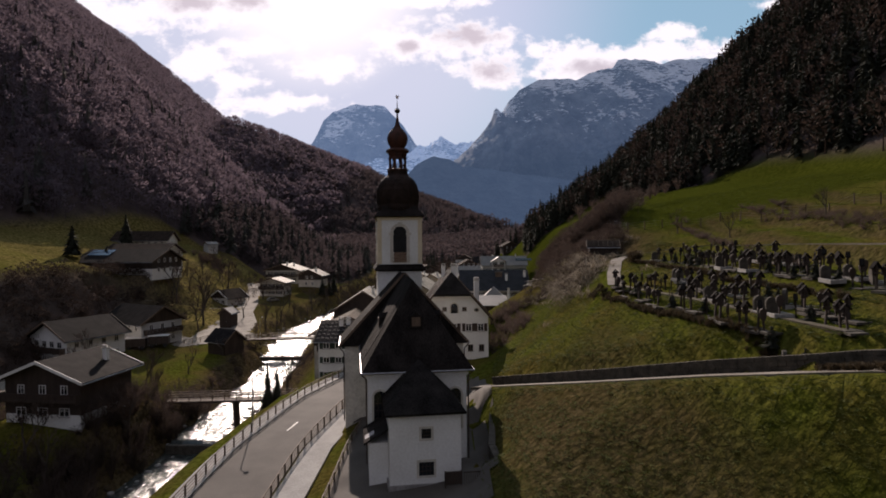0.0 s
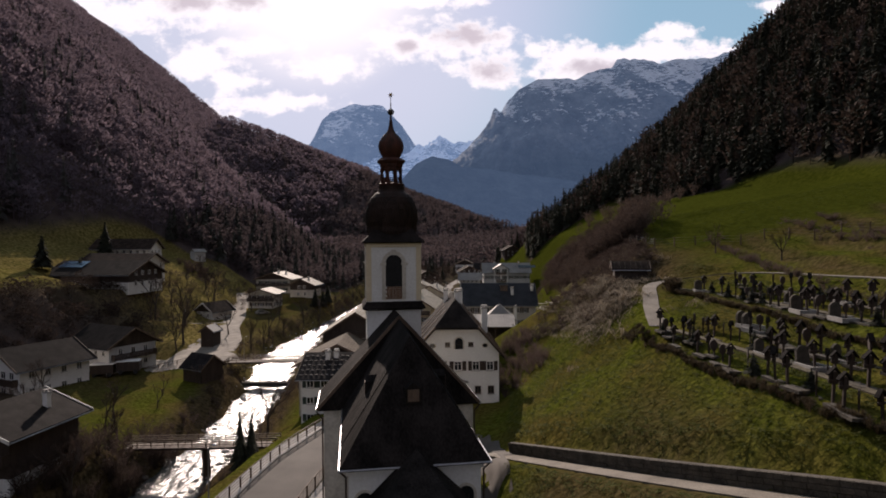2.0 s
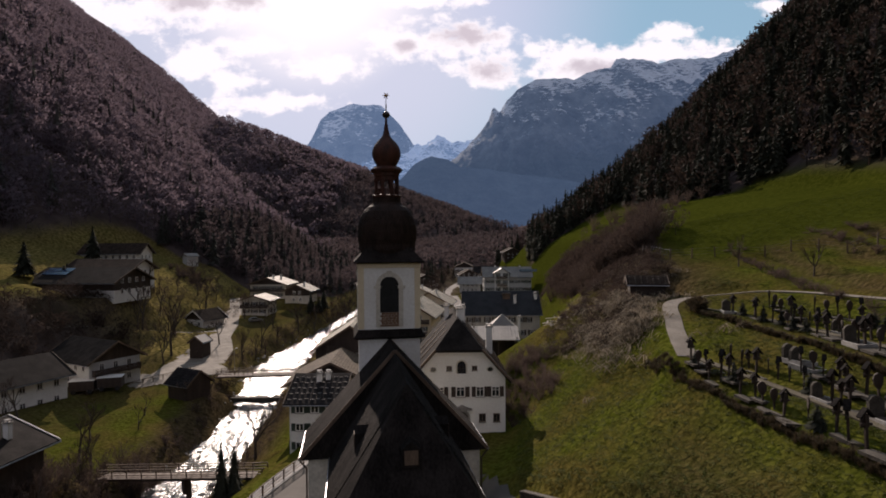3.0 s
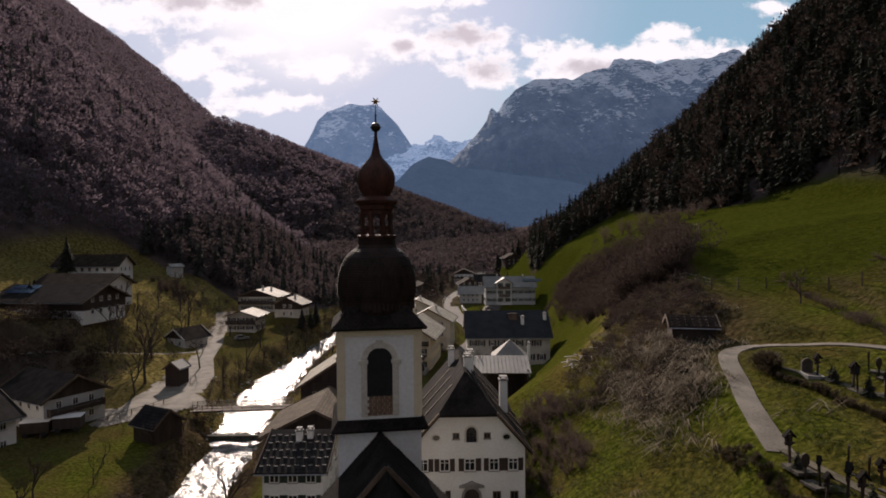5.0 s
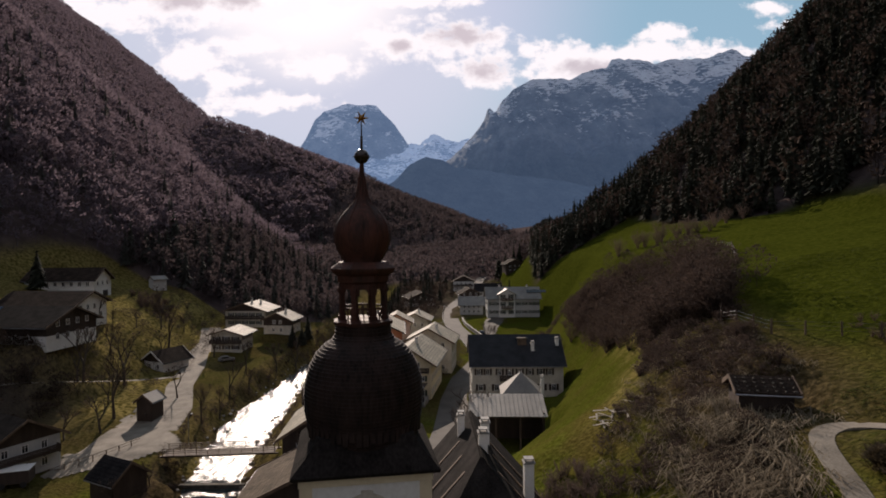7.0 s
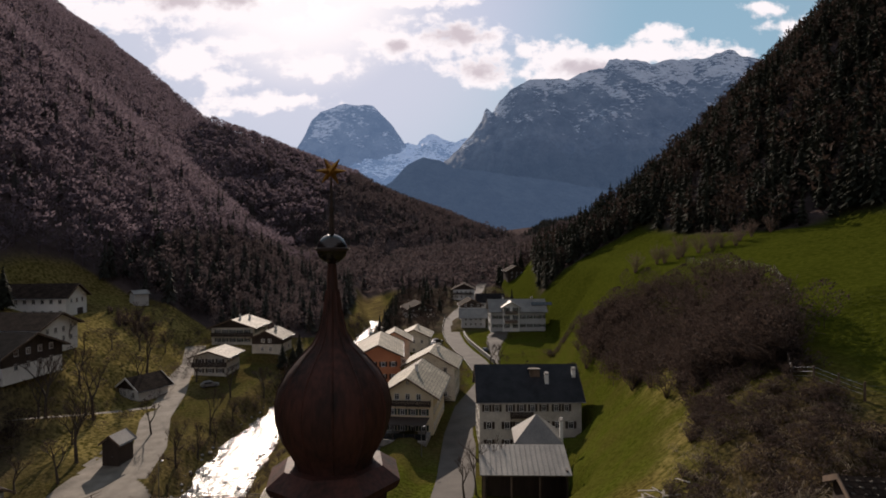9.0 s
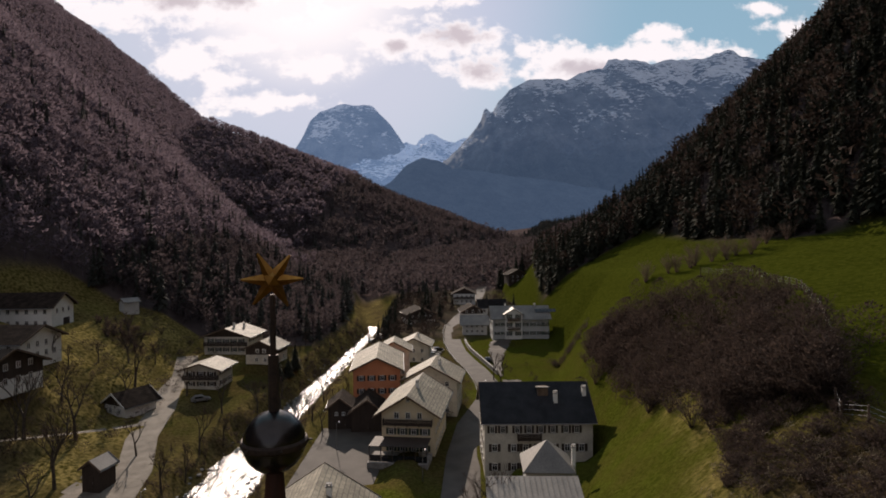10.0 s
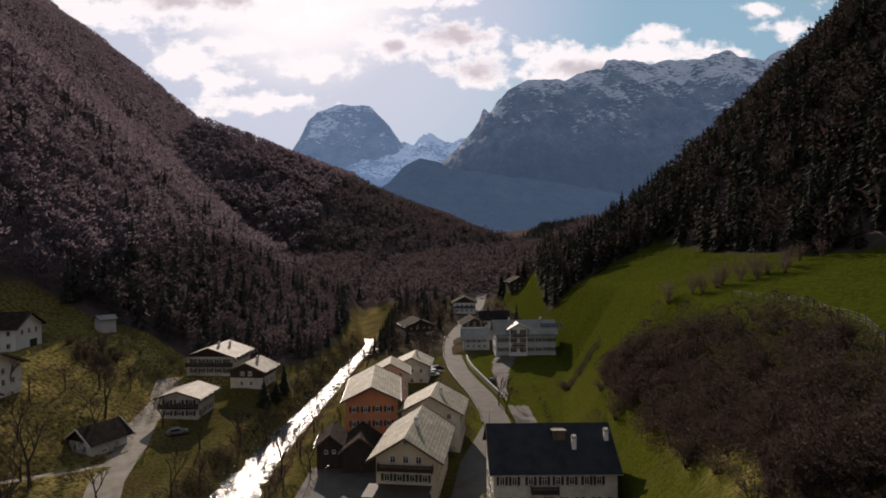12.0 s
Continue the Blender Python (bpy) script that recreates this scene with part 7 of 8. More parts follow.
    put("garden_brush", pts, r.uniform(1.2, 4.0, n), r.uniform(1.6, 3.6, n), brush[:3] + [crown_template(110, rng, 0.06, 0.5) for _ in range(3)], M["thorn"], "brown leafless garden bushes", "scrub", 6)
    # bushes along the terraces, and the copse at the wood's edge
    n = 260
    k = r.choice([0, 1, 2], n)
    yy = r.uniform(52, 104, n)
    pts = np.column_stack([np.choose(k, [49, 53.5, 37.5]) + (yy - 80) * 0.16 + r.normal(0, 0.5, n), yy])
    put("terrace_brush", pts, r.uniform(0.5, 1.5, n), r.uniform(1.0, 2.2, n), brush, M["twigs"], "low brown bushes along the terrace banks", "scrub", 7)
    pts = np.array([(63, 196), (66, 198), (68, 195), (61, 199), (71, 199), (57, 199), (55.5, 198), (52, 197), (50.5, 198), (46, 200), (65, 201), (76, 203), (79, 200)], float)
    put("copse", pts, r.uniform(4, 7, len(pts)), r.uniform(4, 6, len(pts)), [bush_template(40, 12, rng) for _ in range(4)], M["twigs"], "leafless bushes at the top of the meadow", "copse", 8)
    n = 70
    yy = r.uniform(192, 244, n)
    pts = np.column_stack([np.interp(yy, [192, 203, 212, 222, 236, 244], [0.6, 4.2, 6.6, 6.4, 5.0, 3.6]) - r.uniform(0.3, 4.0, n), yy])
    put("street_bank_brush", pts, r.uniform(0.6, 1.6, n), r.uniform(1.0, 2.0, n), [crown_template(90, rng, 0.07, 0.5) for _ in range(3)], M["thorn"], "brown brush on the bank below the street", "scrub", 17)
    # a dark line of shrubs up the slope behind the street, and bushes by the forecourt
    n = 90
    k = r.uniform(0, 1, n)
    pts = np.column_stack([31.5 + 10.5 * k + r.normal(0, 0.8, n), 239 + r.normal(0, 1.6, n)])
    put("slope_shrubs", pts, r.uniform(0.8, 2.4, n), r.uniform(1.4, 2.8, n), [crown_template(90, rng, 0.07, 0.5) for _ in range(4)], M["thorn"], "dark shrubs in a line up the green slope", "scrub", 15)
    pts = np.array([(23.8, 268), (24.1, 239), (23.4, 226), (24, 222), (23.2, 218), (23, 214), (22.8, 210), (17.4, 235), (18.4, 232)])
    put("forecourt_bushes", pts, r.uniform(1.4, 2.6, len(pts)), r.uniform(1.6, 2.6, len(pts)), [crown_template(140, rng, 0.06, 0.5) for _ in range(3)], M["dark_wood"], "dark bushes beside the guesthouse forecourt", "scrub", 16)
    n = 110
    pts = np.column_stack([r.uniform(8, 13, n), r.uniform(84, 104, n)])
    put("house_brush", pts, r.uniform(1.0, 2.6, n), r.uniform(1.4, 2.6, n), brush, M["twigs"], "brown bushes beside the parsonage", "scrub", 9)


build_scrub()
# ---- railings, fences, walls ----
def line_points(pts, step):
    """Points at even steps along a line, each with its direction."""
    pts = [Vector(p) for p in pts]
    out, left = [], 0.0
    for a, b in zip(pts, pts[1:]):
        L, d = (b - a).length, (b - a).normalized()
        s = left
        while s < L:
            out.append((a + d * s, d))
            s += step
        left = s - L
    return out


def railing(pts, label, height_=1.05, step=2.0, bars=(0.25, 0.5, 0.75, 1.0), material="iron", group=""):
    t = thing("railing", pose(*pts[0]), label, "railing", group)
    inv = t.matrix_world.inverted()
    marks = line_points(pts, step)
    for p, d in marks:
        bm = bmesh.new()
        box(bm, -0.06, 0.06, -0.06, 0.06, -0.2, height_)
        box(bm, -0.08, 0.08, -0.08, 0.08, height_ - 0.06, height_ + 0.02)
        o = part("post", bm, M[material], t)
        o.matrix_local = inv @ Matrix.Translation(p) @ pose(0, 0, 0, 0, 0, math.degrees(math.atan2(d.y, d.x)))
    for k in bars:
        r = 0.055 if k == bars[-1] else 0.035
        line = [inv @ (Vector(p) + Vector((0, 0, height_ * k))) for p in pts]
        bm = bmesh.new()
        rings = []
        for i, c in enumerate(line):
            d = (line[min(i + 1, len(line) - 1)] - line[max(i - 1, 0)]).to_track_quat("Z", "Y")
            rings.append([bm.verts.new(c + d @ Vector((r * math.cos(q * math.pi / 3), r * math.sin(q * math.pi / 3), 0))) for q in range(6)])
        for a, b in zip(rings, rings[1:]):
            for q in range(6):
                bm.faces.new((a[q], a[(q + 1) % 6], b[(q + 1) % 6], b[q]))
        bm.faces.new(rings[0][::-1])
        bm.faces.new(rings[-1])
        part("rail", bm, M[material], t)
    return t


def offset_line(pts, o, y0, y1, dz=0.0, n=6):
    """A line at o metres to the right of a road, between two y values."""
    pts = rounded(pts, n)
    out = []
    for i, c in enumerate(pts):
        d = pts[min(i + 1, len(pts) - 1)] - pts[max(i - 1, 0)]
        nrm = Vector((d.y, -d.x, 0)).normalized()
        q = c + nrm * o
        if y0 <= q.y <= y1:
            out.append((q.x, q.y, q.z + dz))
    return out


main = ROADS["main"][0]
railing(offset_line(main, -3.4, 20, 92), "brown steel railing above the river wall", material="wood")
railing(offset_line(main, 3.3, 20, 78), "brown steel railing between road and pavement", material="wood")
railing(offset_line(main, 8.2, 22, 60, 1.0), "brown steel railing beside the church yard", material="wood")
pv = ribbon("pavement", main[1:6], 3.35, 5.9, 0.16, M["concrete"], "pale pavement between road and church", "pavement")
ribbon("pavement", main[1:6], -4.4, -3.15, 0.12, M["concrete"], "narrow pavement along the river wall", "pavement")


def markings():
    """Centre dashes and an edge line on the road."""
    pts = [Vector(p) for p in rounded(main, 8)]
    t = thing("road_marking", pose(0, 0, 0), "worn white dashed centre line on the asphalt", "road marking")
    for i, (p, d) in enumerate(line_points(pts, 6.0)):
        if 56 < p.y < 66:
            bm = bmesh.new()
            box(bm, -1.5, 1.5, -0.06, 0.06, 0.034, 0.042, Matrix.Translation(p) @ pose(0, 0, 0, 0, 0, math.degrees(math.atan2(d.y, d.x))))
            part("dash", bm, M["frame"], t)


markings()


def retaining_wall(name, pts, top, thick, label, y_cut=None, course=0.3):
    """A dry wall of separate stones in courses along a line; pts lie on its foot."""
    w = thing(name, pose(*pts[0]), label, "wall", kind="structure")
    inv = w.matrix_world.inverted()
    rng = random.Random(len(pts))
    count = 0
    core = bmesh.new()
    rest = bmesh.new()
    for a, b in zip(pts, pts[1:]):
        a, b = Vector(a), Vector(b)
        L = (b - a).length
        m = inv @ Matrix.Translation(a) @ (b - a).to_track_quat("X", "Z").to_matrix().to_4x4()
        box(core, 0, L, 0.05, thick, -0.6, top - 0.05, m)
        z = 0.0
        while z < top - 0.05:
            x = rng.uniform(-0.2, 0)
            while x < L:
                s = rng.uniform(0.35, 0.8)
                d = rng.uniform(0.0, 0.06)
                x1 = min(x + s - 0.03, L)
                if x1 > max(x, 0) + 0.05:
                    box(rest, max(x, 0), x1, -d, 0.1, z + 0.015, min(z + course, top) - 0.015, m)
                x += s
            z += course
    part("core", core, M["stone_dark"], w)
    st = part("stonework", rest, M["stone_dark"], w)
    st["kind"] = "stuff"
    return w


path_line = [Vector(p) for p in rounded(ROADS["path"][0], 4)]
up_side = []
for i, c in enumerate(path_line):
    d = path_line[min(i + 1, len(path_line) - 1)] - path_line[max(i - 1, 0)]
    nrm = Vector((-d.y, d.x, 0)).normalized()
    up_side.append(c + nrm * 0.95)
retaining_wall("path_wall", [tuple(p) for p in up_side if 10 < p.y < 66], 0.95, 0.5, "dark dry-stone retaining wall above the footpath")
retaining_wall("yard_wall", [(7.2, 66, 0.2), (5.6, 56, 0.2), (5.0, 48, 0.2), (5.6, 42, 0.0)][::-1], 1.6, 0.5, "rough grey stone wall below the meadow")


def low_wall(pts, top, thick, label):
    """A rendered low wall with a coping, in straight lengths."""
    w = thing("garden_wall", pose(*pts[0]), label, "wall", kind="structure")
    inv = w.matrix_world.inverted()
    body, cope = bmesh.new(), bmesh.new()
    for a, b in zip(pts, pts[1:]):
        a, b = Vector(a), Vector(b)
        m = inv @ Matrix.Translation(a) @ (b - a).to_track_quat("X", "Z").to_matrix().to_4x4()
        box(body, 0, (b - a).length, -thick / 2, thick / 2, -0.8, top, m)
        box(cope, 0, (b - a).length, -thick / 2 - 0.06, thick / 2 + 0.06, top, top + 0.1, m)
    part("body", body, M["stone"], w)
    part("coping", cope, M["concrete"], w)


low_wall([(14.6, 232, -3.7), (13.2, 240, -3.6), (10.9, 254, -3.5), (9.0, 266, -3.4), (8.2, 276, -3.4), (8.0, 284, -3.3)], 1.0, 0.4, "low grey wall along the street below the guesthouse")


def river_wall():
    t = thing("river_wall", pose(0, 0, 0), "weathered concrete river wall below the road", "wall", kind="structure")
    line = offset_line(main, -4.6, 20, 96)
    bm = bmesh.new()
    prev = None
    for x, y, z in line:
        row = [bm.verts.new((x + 0.5, y, z + 0.1)), bm.verts.new((x, y, z + 0.1)), bm.verts.new((x - 0.6, y, z - 4)), bm.verts.new((x + 0.5, y, z - 4))]
        if prev:
            for k in range(3):
                bm.faces.new((prev[k], prev[k + 1], row[k + 1], row[k]))
        prev = row
    part("facing", bm, M["concrete"], t)


river_wall()


def wire_fence(pts, step, label, height_=1.5, wires=(0.5, 0.9, 1.3)):
    f = thing("fence", pose(*pts[0]), label, "fence", "pasture fences")
    inv = f.matrix_world.inverted()
    rng = random.Random(len(pts) * 7)
    tops = []
    for p, d in line_points(pts, step):
        z = ground_z(p.x, p.y)
        bm = bmesh.new()
        tube(bm, (0, 0, -0.3), (rng.uniform(-0.05, 0.05), rng.uniform(-0.05, 0.05), height_ * rng.uniform(0.92, 1.1)), 0.1, 0.085, 6)
        o = part("post", bm, M["wood"], f)
        o.matrix_local = inv @ Matrix.Translation((p.x, p.y, z))
        tops.append(Vector((p.x, p.y, z)))
    for h in wires:
        bm = bmesh.new()
        for a, b in zip(tops, tops[1:]):
            tube(bm, inv @ (a + Vector((0, 0, h))), inv @ (b + Vector((0, 0, h))), 0.012, 0.012, 3)
        part("wire", bm, M["metal"], f)
    return f


wire_fence([(33.5, 106, 0), (36, 103.5, 0), (42.5, 98.5, 0), (48, 93, 0), (54, 85, 0), (60, 76, 0), (66, 64, 0)], 3.1, "weathered wooden posts with wire across the meadow")
wire_fence([(33.5, 106, 0), (31.5, 113, 0), (33.5, 117, 0), (37.5, 122, 0), (46, 138, 0), (51, 150, 0), (53, 162, 0), (54.5, 174, 0), (51, 186, 0)], 2.4, "wooden posts with wire beside the thicket")
railing([(-72, 112, -5.5), (-64, 125.5, -5.4), (-57, 138.5, -5.3), (-53, 146, -5.1)], "low wooden roadside fence with two rails", 1.0, 2.2, (0.5, 0.95), "wood")
railing([(7.6, 211, -4.1), (7.5, 219, -4.0), (5.8, 234.6, -3.7), (2.9, 251, -3.6), (0.9, 266, -3.5), (-0.1, 283, -3.4), (0.0, 304, -3.2), (1.2, 325, -3.0)], "pale steel guard rail along the street", 0.8, 2.5, (0.9,), "metal")


# ---- cemetery ----
def grave_kinds():
    kinds = []
    g = "graves"
    # wrought-iron or wooden cross with a little roof
    t = thing("grave_cross", pose(0, 0, 0), "dark wooden grave cross with a small pitched roof", "grave marker", g)
    part("post", boxed(-0.06, 0.06, -0.05, 0.05, -0.3, 1.5), M["wood_dark"], t)
    part("arm", boxed(-0.26, 0.26, -0.045, 0.045, 1.0, 1.1), M["wood_dark"], t)
    bm = bmesh.new()
    prism(bm, [(-0.33, 1.36), (-0.29, 1.3), (0, 1.64), (0.29, 1.3), (0.33, 1.36), (0, 1.74)], -0.13, 0.13)
    part("little_roof", bm, M["shingle"], t)
    part("back_board", boxed(-0.2, 0.2, 0.05, 0.08, 0.9, 1.5), M["wood_dark"], t)
    part("grave_border", (lambda b: (box(b, -0.5, 0.5, -1.5, -0.1, -0.1, 0.06), b)[1])(bmesh.new()), M["stone_dark"], t)
    kinds.append(t)
    # rounded wooden board
    t = thing("grave_board", pose(0, 0, 0), "dark rounded wooden grave board on a post", "grave marker", g)
    part("post", boxed(-0.05, 0.05, -0.05, 0.05, -0.3, 0.9), M["wood_dark"], t)
    bm = bmesh.new()
    prism(bm, [(-0.1, 0.75), (0.1, 0.75), (0.24, 1.0), (0.28, 1.3), (0.2, 1.52), (0, 1.62), (-0.2, 1.52), (-0.28, 1.3), (-0.24, 1.0)], -0.05, 0.05)
    part("board", bm, M["wood_dark"], t)
    part("grave_border", boxed(-0.45, 0.45, -1.4, -0.1, -0.1, 0.05), M["stone_dark"], t)
    kinds.append(t)
    # gravestone
    t = thing("gravestone", pose(0, 0, 0), "dark rounded gravestone with a kerbed flower bed", "grave marker", g)
    bm = bmesh.new()
    prism(bm, [(-0.36, -0.2), (0.36, -0.2), (0.36, 0.85), (0.2, 1.05), (0, 1.12), (-0.2, 1.05), (-0.36, 0.85)], -0.1, 0.1)
    part("slab", bm, M["stone_dark"], t)
    part("kerb", (lambda b: [box(b, -0.55, 0.55, -1.9, -1.78, -0.1, 0.2), box(b, -0.55, -0.43, -1.78, -0.1, -0.1, 0.2), box(b, 0.43, 0.55, -1.78, -0.1, -0.1, 0.2)] and b)(bmesh.new()), M["concrete"], t)
    part("bed", boxed(-0.43, 0.43, -1.78, -0.1, -0.1, 0.1), M["bark"], t)
    kinds.append(t)
    # clipped conical shrub
    t = thing("shrub", pose(0, 0, 0), "small dark clipped evergreen shrub between the graves", "shrub", "grave shrubs")
    v, f = spruce_template(150, random.Random(31), 6)
    bm = bmesh.new()
    vs = [bm.verts.new((p[0] * 3.0, p[1] * 3.0, p[2] * 1.5)) for p in v]
    for q in f:
        bm.faces.new([vs[k] for k in q])
    part("crown", bm, M["needles"], t)
    bm = bmesh.new()
    tube(bm, (0, 0, -0.2), (0, 0, 0.8), 0.04, 0.03, 5)
    part("stem", bm, M["bark"], t)
    kinds.append(t)
    return kinds


def build_cemetery():
    kinds = grave_kinds()
    rng = random.Random(17)
    used = [False] * 4
    rows_ = [(20.7, 34, 67, -0.06), (23.4, 34, 66, -0.05), (24.9, 36, 62, -0.04), (33.0, 42, 72, -0.02), (29.6, 40, 79, -0.03), (31.4, 38, 76, -0.02)]
    for x0, y0, y1, lean in rows_:
        y = y0 + rng.random()
        while y < y1:
            x = x0 + (y - 50) * lean + rng.uniform(-0.3, 0.3)
            if near_road(ROADS["lane"][0], np.array([x]), np.array([y]))[0][0] > 1.5:
                k = rng.choices((0, 1, 2, 3), (6, 3, 1, 2))[0]
                m = pose(x, y, ground_z(x, y), rng.uniform(-3, 3), rng.uniform(-4, 4), rng.uniform(-14, 14) + rng.choice((0, 0, 60)))
                s = rng.uniform(0.82, 1.12)
                m = m @ Matrix.Diagonal((s, s, s, 1))
                if not used[k]:
                    kinds[k].matrix_world = m
                    used[k] = True
                else:
                    copy_thing(kinds[k], m)
            y += rng.uniform(0.75, 1.5)


build_cemetery()


def hedge(pts, width, height_, label, seed):
    r = np.random.RandomState(seed)
    rng = random.Random(seed)
    tm = [brush_template(70, rng, 0.7, 0.45, 0.035) for _ in range(4)]
    P = []
    for a, b in zip(pts, pts[1:]):
        n = int(math.hypot(b[0] - a[0], b[1] - a[1]) * 8)
        k = r.uniform(0, 1, n)
        P.append(np.column_stack([a[0] + k * (b[0] - a[0]) + r.normal(0, width * 0.3, n), a[1] + k * (b[1] - a[1]) + r.normal(0, width * 0.2, n)]))
    P = np.concatenate(P)
    z = height(P[:, 0], P[:, 1]) - 0.1
    scatter("hedge", tm, np.column_stack([P, z]), r.uniform(0.75, 1.1, len(P)) * height_, r.uniform(0.8, 1.2, len(P)) * width, M["hedge"], label, "hedge", seed)


hedge([(18.7, 73), (18.7, 67), (19.2, 59), (19.6, 54), (20, 48), (20.8, 40), (22, 30), (24, 22)], 0.5, 0.7, "low brown clipped hedge below the cemetery", 3)
hedge([(26.1, 79), (26.8, 74.5), (27.3, 66.7), (27.4, 57), (27.8, 40)], 0.5, 0.7, "low brown clipped hedge between the cemetery terraces", 4)
hedge([(27.0, 82), (26.4, 79.5)], 1.6, 1.7, "round dark clipped bush beside the lane", 5)


# ---- bridges and weirs ----
def footbridge(a, b, width, label, pier=None):
    a, b = Vector(a), Vector(b)
    L = (b - a).length
    t = thing("footbridge", Matrix.Translation(a) @ pose(0, 0, 0, 0, math.degrees(math.atan2(a.z - b.z, (b - a).xy.length)), math.degrees(math.atan2(b.y - a.y, b.x - a.x))), label, "bridge", "footbridges")
    for s in (-1, 1):
        part("beam", boxed(-0.5, L + 0.5, s * width / 2 - 0.15, s * width / 2 + 0.15, -0.34, -0.08), M["iron"], t)
    n = int(L / 0.3)
    me = cached(("deck_plank", width), lambda: boxed(-0.13, 0.13, -width / 2 - 0.2, width / 2 + 0.2, -0.08, 0), M["wood"])
    for k in range(n):
        shared("plank", me, t, pose(L * (k + 0.5) / n, 0, 0))
    for s in (-1, 1):
        for k in range(int(L / 1.8) + 1):
            x = L * k / int(L / 1.8)
            part("post", boxed(x - 0.06, x + 0.06, s * (width / 2 + 0.1) - 0.05, s * (width / 2 + 0.1) + 0.05, -0.3, 1.1), M["wood"], t)
        for z in (0.4, 0.75, 1.08):
            part("rail", boxed(0, L, s * (width / 2 + 0.1) - 0.035, s * (width / 2 + 0.1) + 0.035, z - 0.05, z + 0.05), M["wood"], t)
    if pier:
        part("pier", boxed(L * pier - 0.16, L * pier + 0.16, -width / 2, width / 2, -6.5, -0.34), M["wood_dark"], t)
    return t


footbridge((-46.5, 141.6, -5.2), (-28.5, 142.4, -5.0), 2.4, "timber road bridge with slatted rails over the river")
footbridge((-43, 93.5, -6.9), (-21.8, 91.6, -6.0), 1.6, "narrow timber footbridge on a central pier", 0.52)


def weir(y, x0, x1, z, label, stones=18):
    t = thing("weir", pose(0, 0, 0), label, "weir", "river weirs")
    rng = random.Random(int(y))
    bm = boxed(x0, x1, y - 1.25, y - 0.55, z - 2.6, z + 0.12)
    part("sill", bm, M["stone_dark"], t)
    for k in range(stones):
        x = x0 + (x1 - x0) * (k + rng.random()) / stones
        bm = bmesh.new()
        bmesh.ops.create_icosphere(bm, subdivisions=1, radius=rng.uniform(0.25, 0.6))
        for v in bm.verts:
            v.co = Vector((v.co.x * rng.uniform(0.9, 1.3), v.co.y, v.co.z * 0.6)) + Vector((x, y - rng.uniform(1.4, 3.6), z - 1.7))
        part("boulder", bm, M["stone"], t)


weir(138.8, -45.5, -30.0, -9.0, "concrete weir sill across the river", 5)
weir(85.2, -39, -25.5, -10.95, "low concrete weir with boulders below it")
weir(61.2, -40.5, -27.0, -12.2, "low concrete weir sill across the river")


def river_stones():
    rng = random.Random(77)
    bm = bmesh.new()
    for k in range(420):
        y = rng.uniform(40, 330)
        rx, rw = float(np.interp(y, YK, RIVER_X)), float(np.interp(y, YK, RIVER_W))
        s = rng.choice((-1, 1))
        x = rx + s * (rw + rng.uniform(-1.2, 1.6))
        r = rng.uniform(0.15, 0.55)
        z = max(float(river_z(y)), ground_z(x, y)) - 0.05
        n0 = len(bm.verts)
        res = bmesh.ops.create_icosphere(bm, subdivisions=1, radius=r, matrix=Matrix.Translation((x, y, z)) @ Matrix.Diagonal((rng.uniform(0.8, 1.4), 1, 0.6, 1)))
    ob = mesh_object("river_stones", bm, M["stone"])
    tagged(ob, "grey boulders strewn along the river's edge", "stones", kind="stuff")


river_stones()


# ---- squares, vehicles, small things ----
def yard(name, outline, z, material, label):
    """A paved yard with a real edge."""
    bm = bmesh.new()
    lo = [bm.verts.new((x, y, z - 0.5)) for x, y in outline]
    hi = [bm.verts.new((x, y, z)) for x, y in outline]
    bm.faces.new(hi)
    for i in range(len(lo)):
        k = (i + 1) % len(lo)
        bm.faces.new((lo[i], lo[k], hi[k], hi[i]))
    ob = mesh_object(name, bm, M[material])
    return tagged(ob, label, "yard", kind="structure")


def paved(name, outline, material, label, category="yard", lift=0.1, step=0.7):
    """A paved sheet that follows the ground inside an outline."""
    xs, ys = [q[0] for q in outline], [q[1] for q in outline]
    gx, gy = np.arange(min(xs), max(xs) + step, step), np.arange(min(ys), max(ys) + step, step)
    X, Y = np.meshgrid(gx, gy)
    inside = np.zeros(X.shape, bool)
    for (x0, y0), (x1, y1) in zip(outline, outline[1:] + outline[:1]):
        cross = ((y0 > Y) != (y1 > Y)) & (X < (x1 - x0) * (Y - y0) / (y1 - y0 + 1e-9) + x0)
        inside ^= cross
    Z = height(X, Y) + lift
    bm = bmesh.new()
    grid = [[bm.verts.new((X[j, i], Y[j, i], Z[j, i])) for i in range(len(gx))] for j in range(len(gy))]
    for j in range(len(gy) - 1):
        for i in range(len(gx) - 1):
            if inside[j, i] and inside[j + 1, i + 1]:
                bm.faces.new((grid[j][i], grid[j][i + 1], grid[j + 1][i + 1], grid[j + 1][i]))
    loose = [v for row in grid for v in row if not v.link_faces]
    bmesh.ops.delete(bm, geom=loose, context="VERTS")
    ob = mesh_object(name, bm, M[material], smooth=True)
    return tagged(ob, label, category, kind="structure")


paved("yard", [(-7.6, 39), (4.8, 39), (5.0, 48), (5.4, 56), (6.6, 66), (4.5, 73), (-7.5, 73), (-8.4, 60), (-8.2, 48)], "asphalt", "dark paved yard round the church", lift=0.13)
yard("yard", [(-27.5, 158), (-13.5, 158), (-12.4, 172), (-13.6, 190), (-27, 189)], -4.97, "asphalt", "grey asphalt square beside the inn")
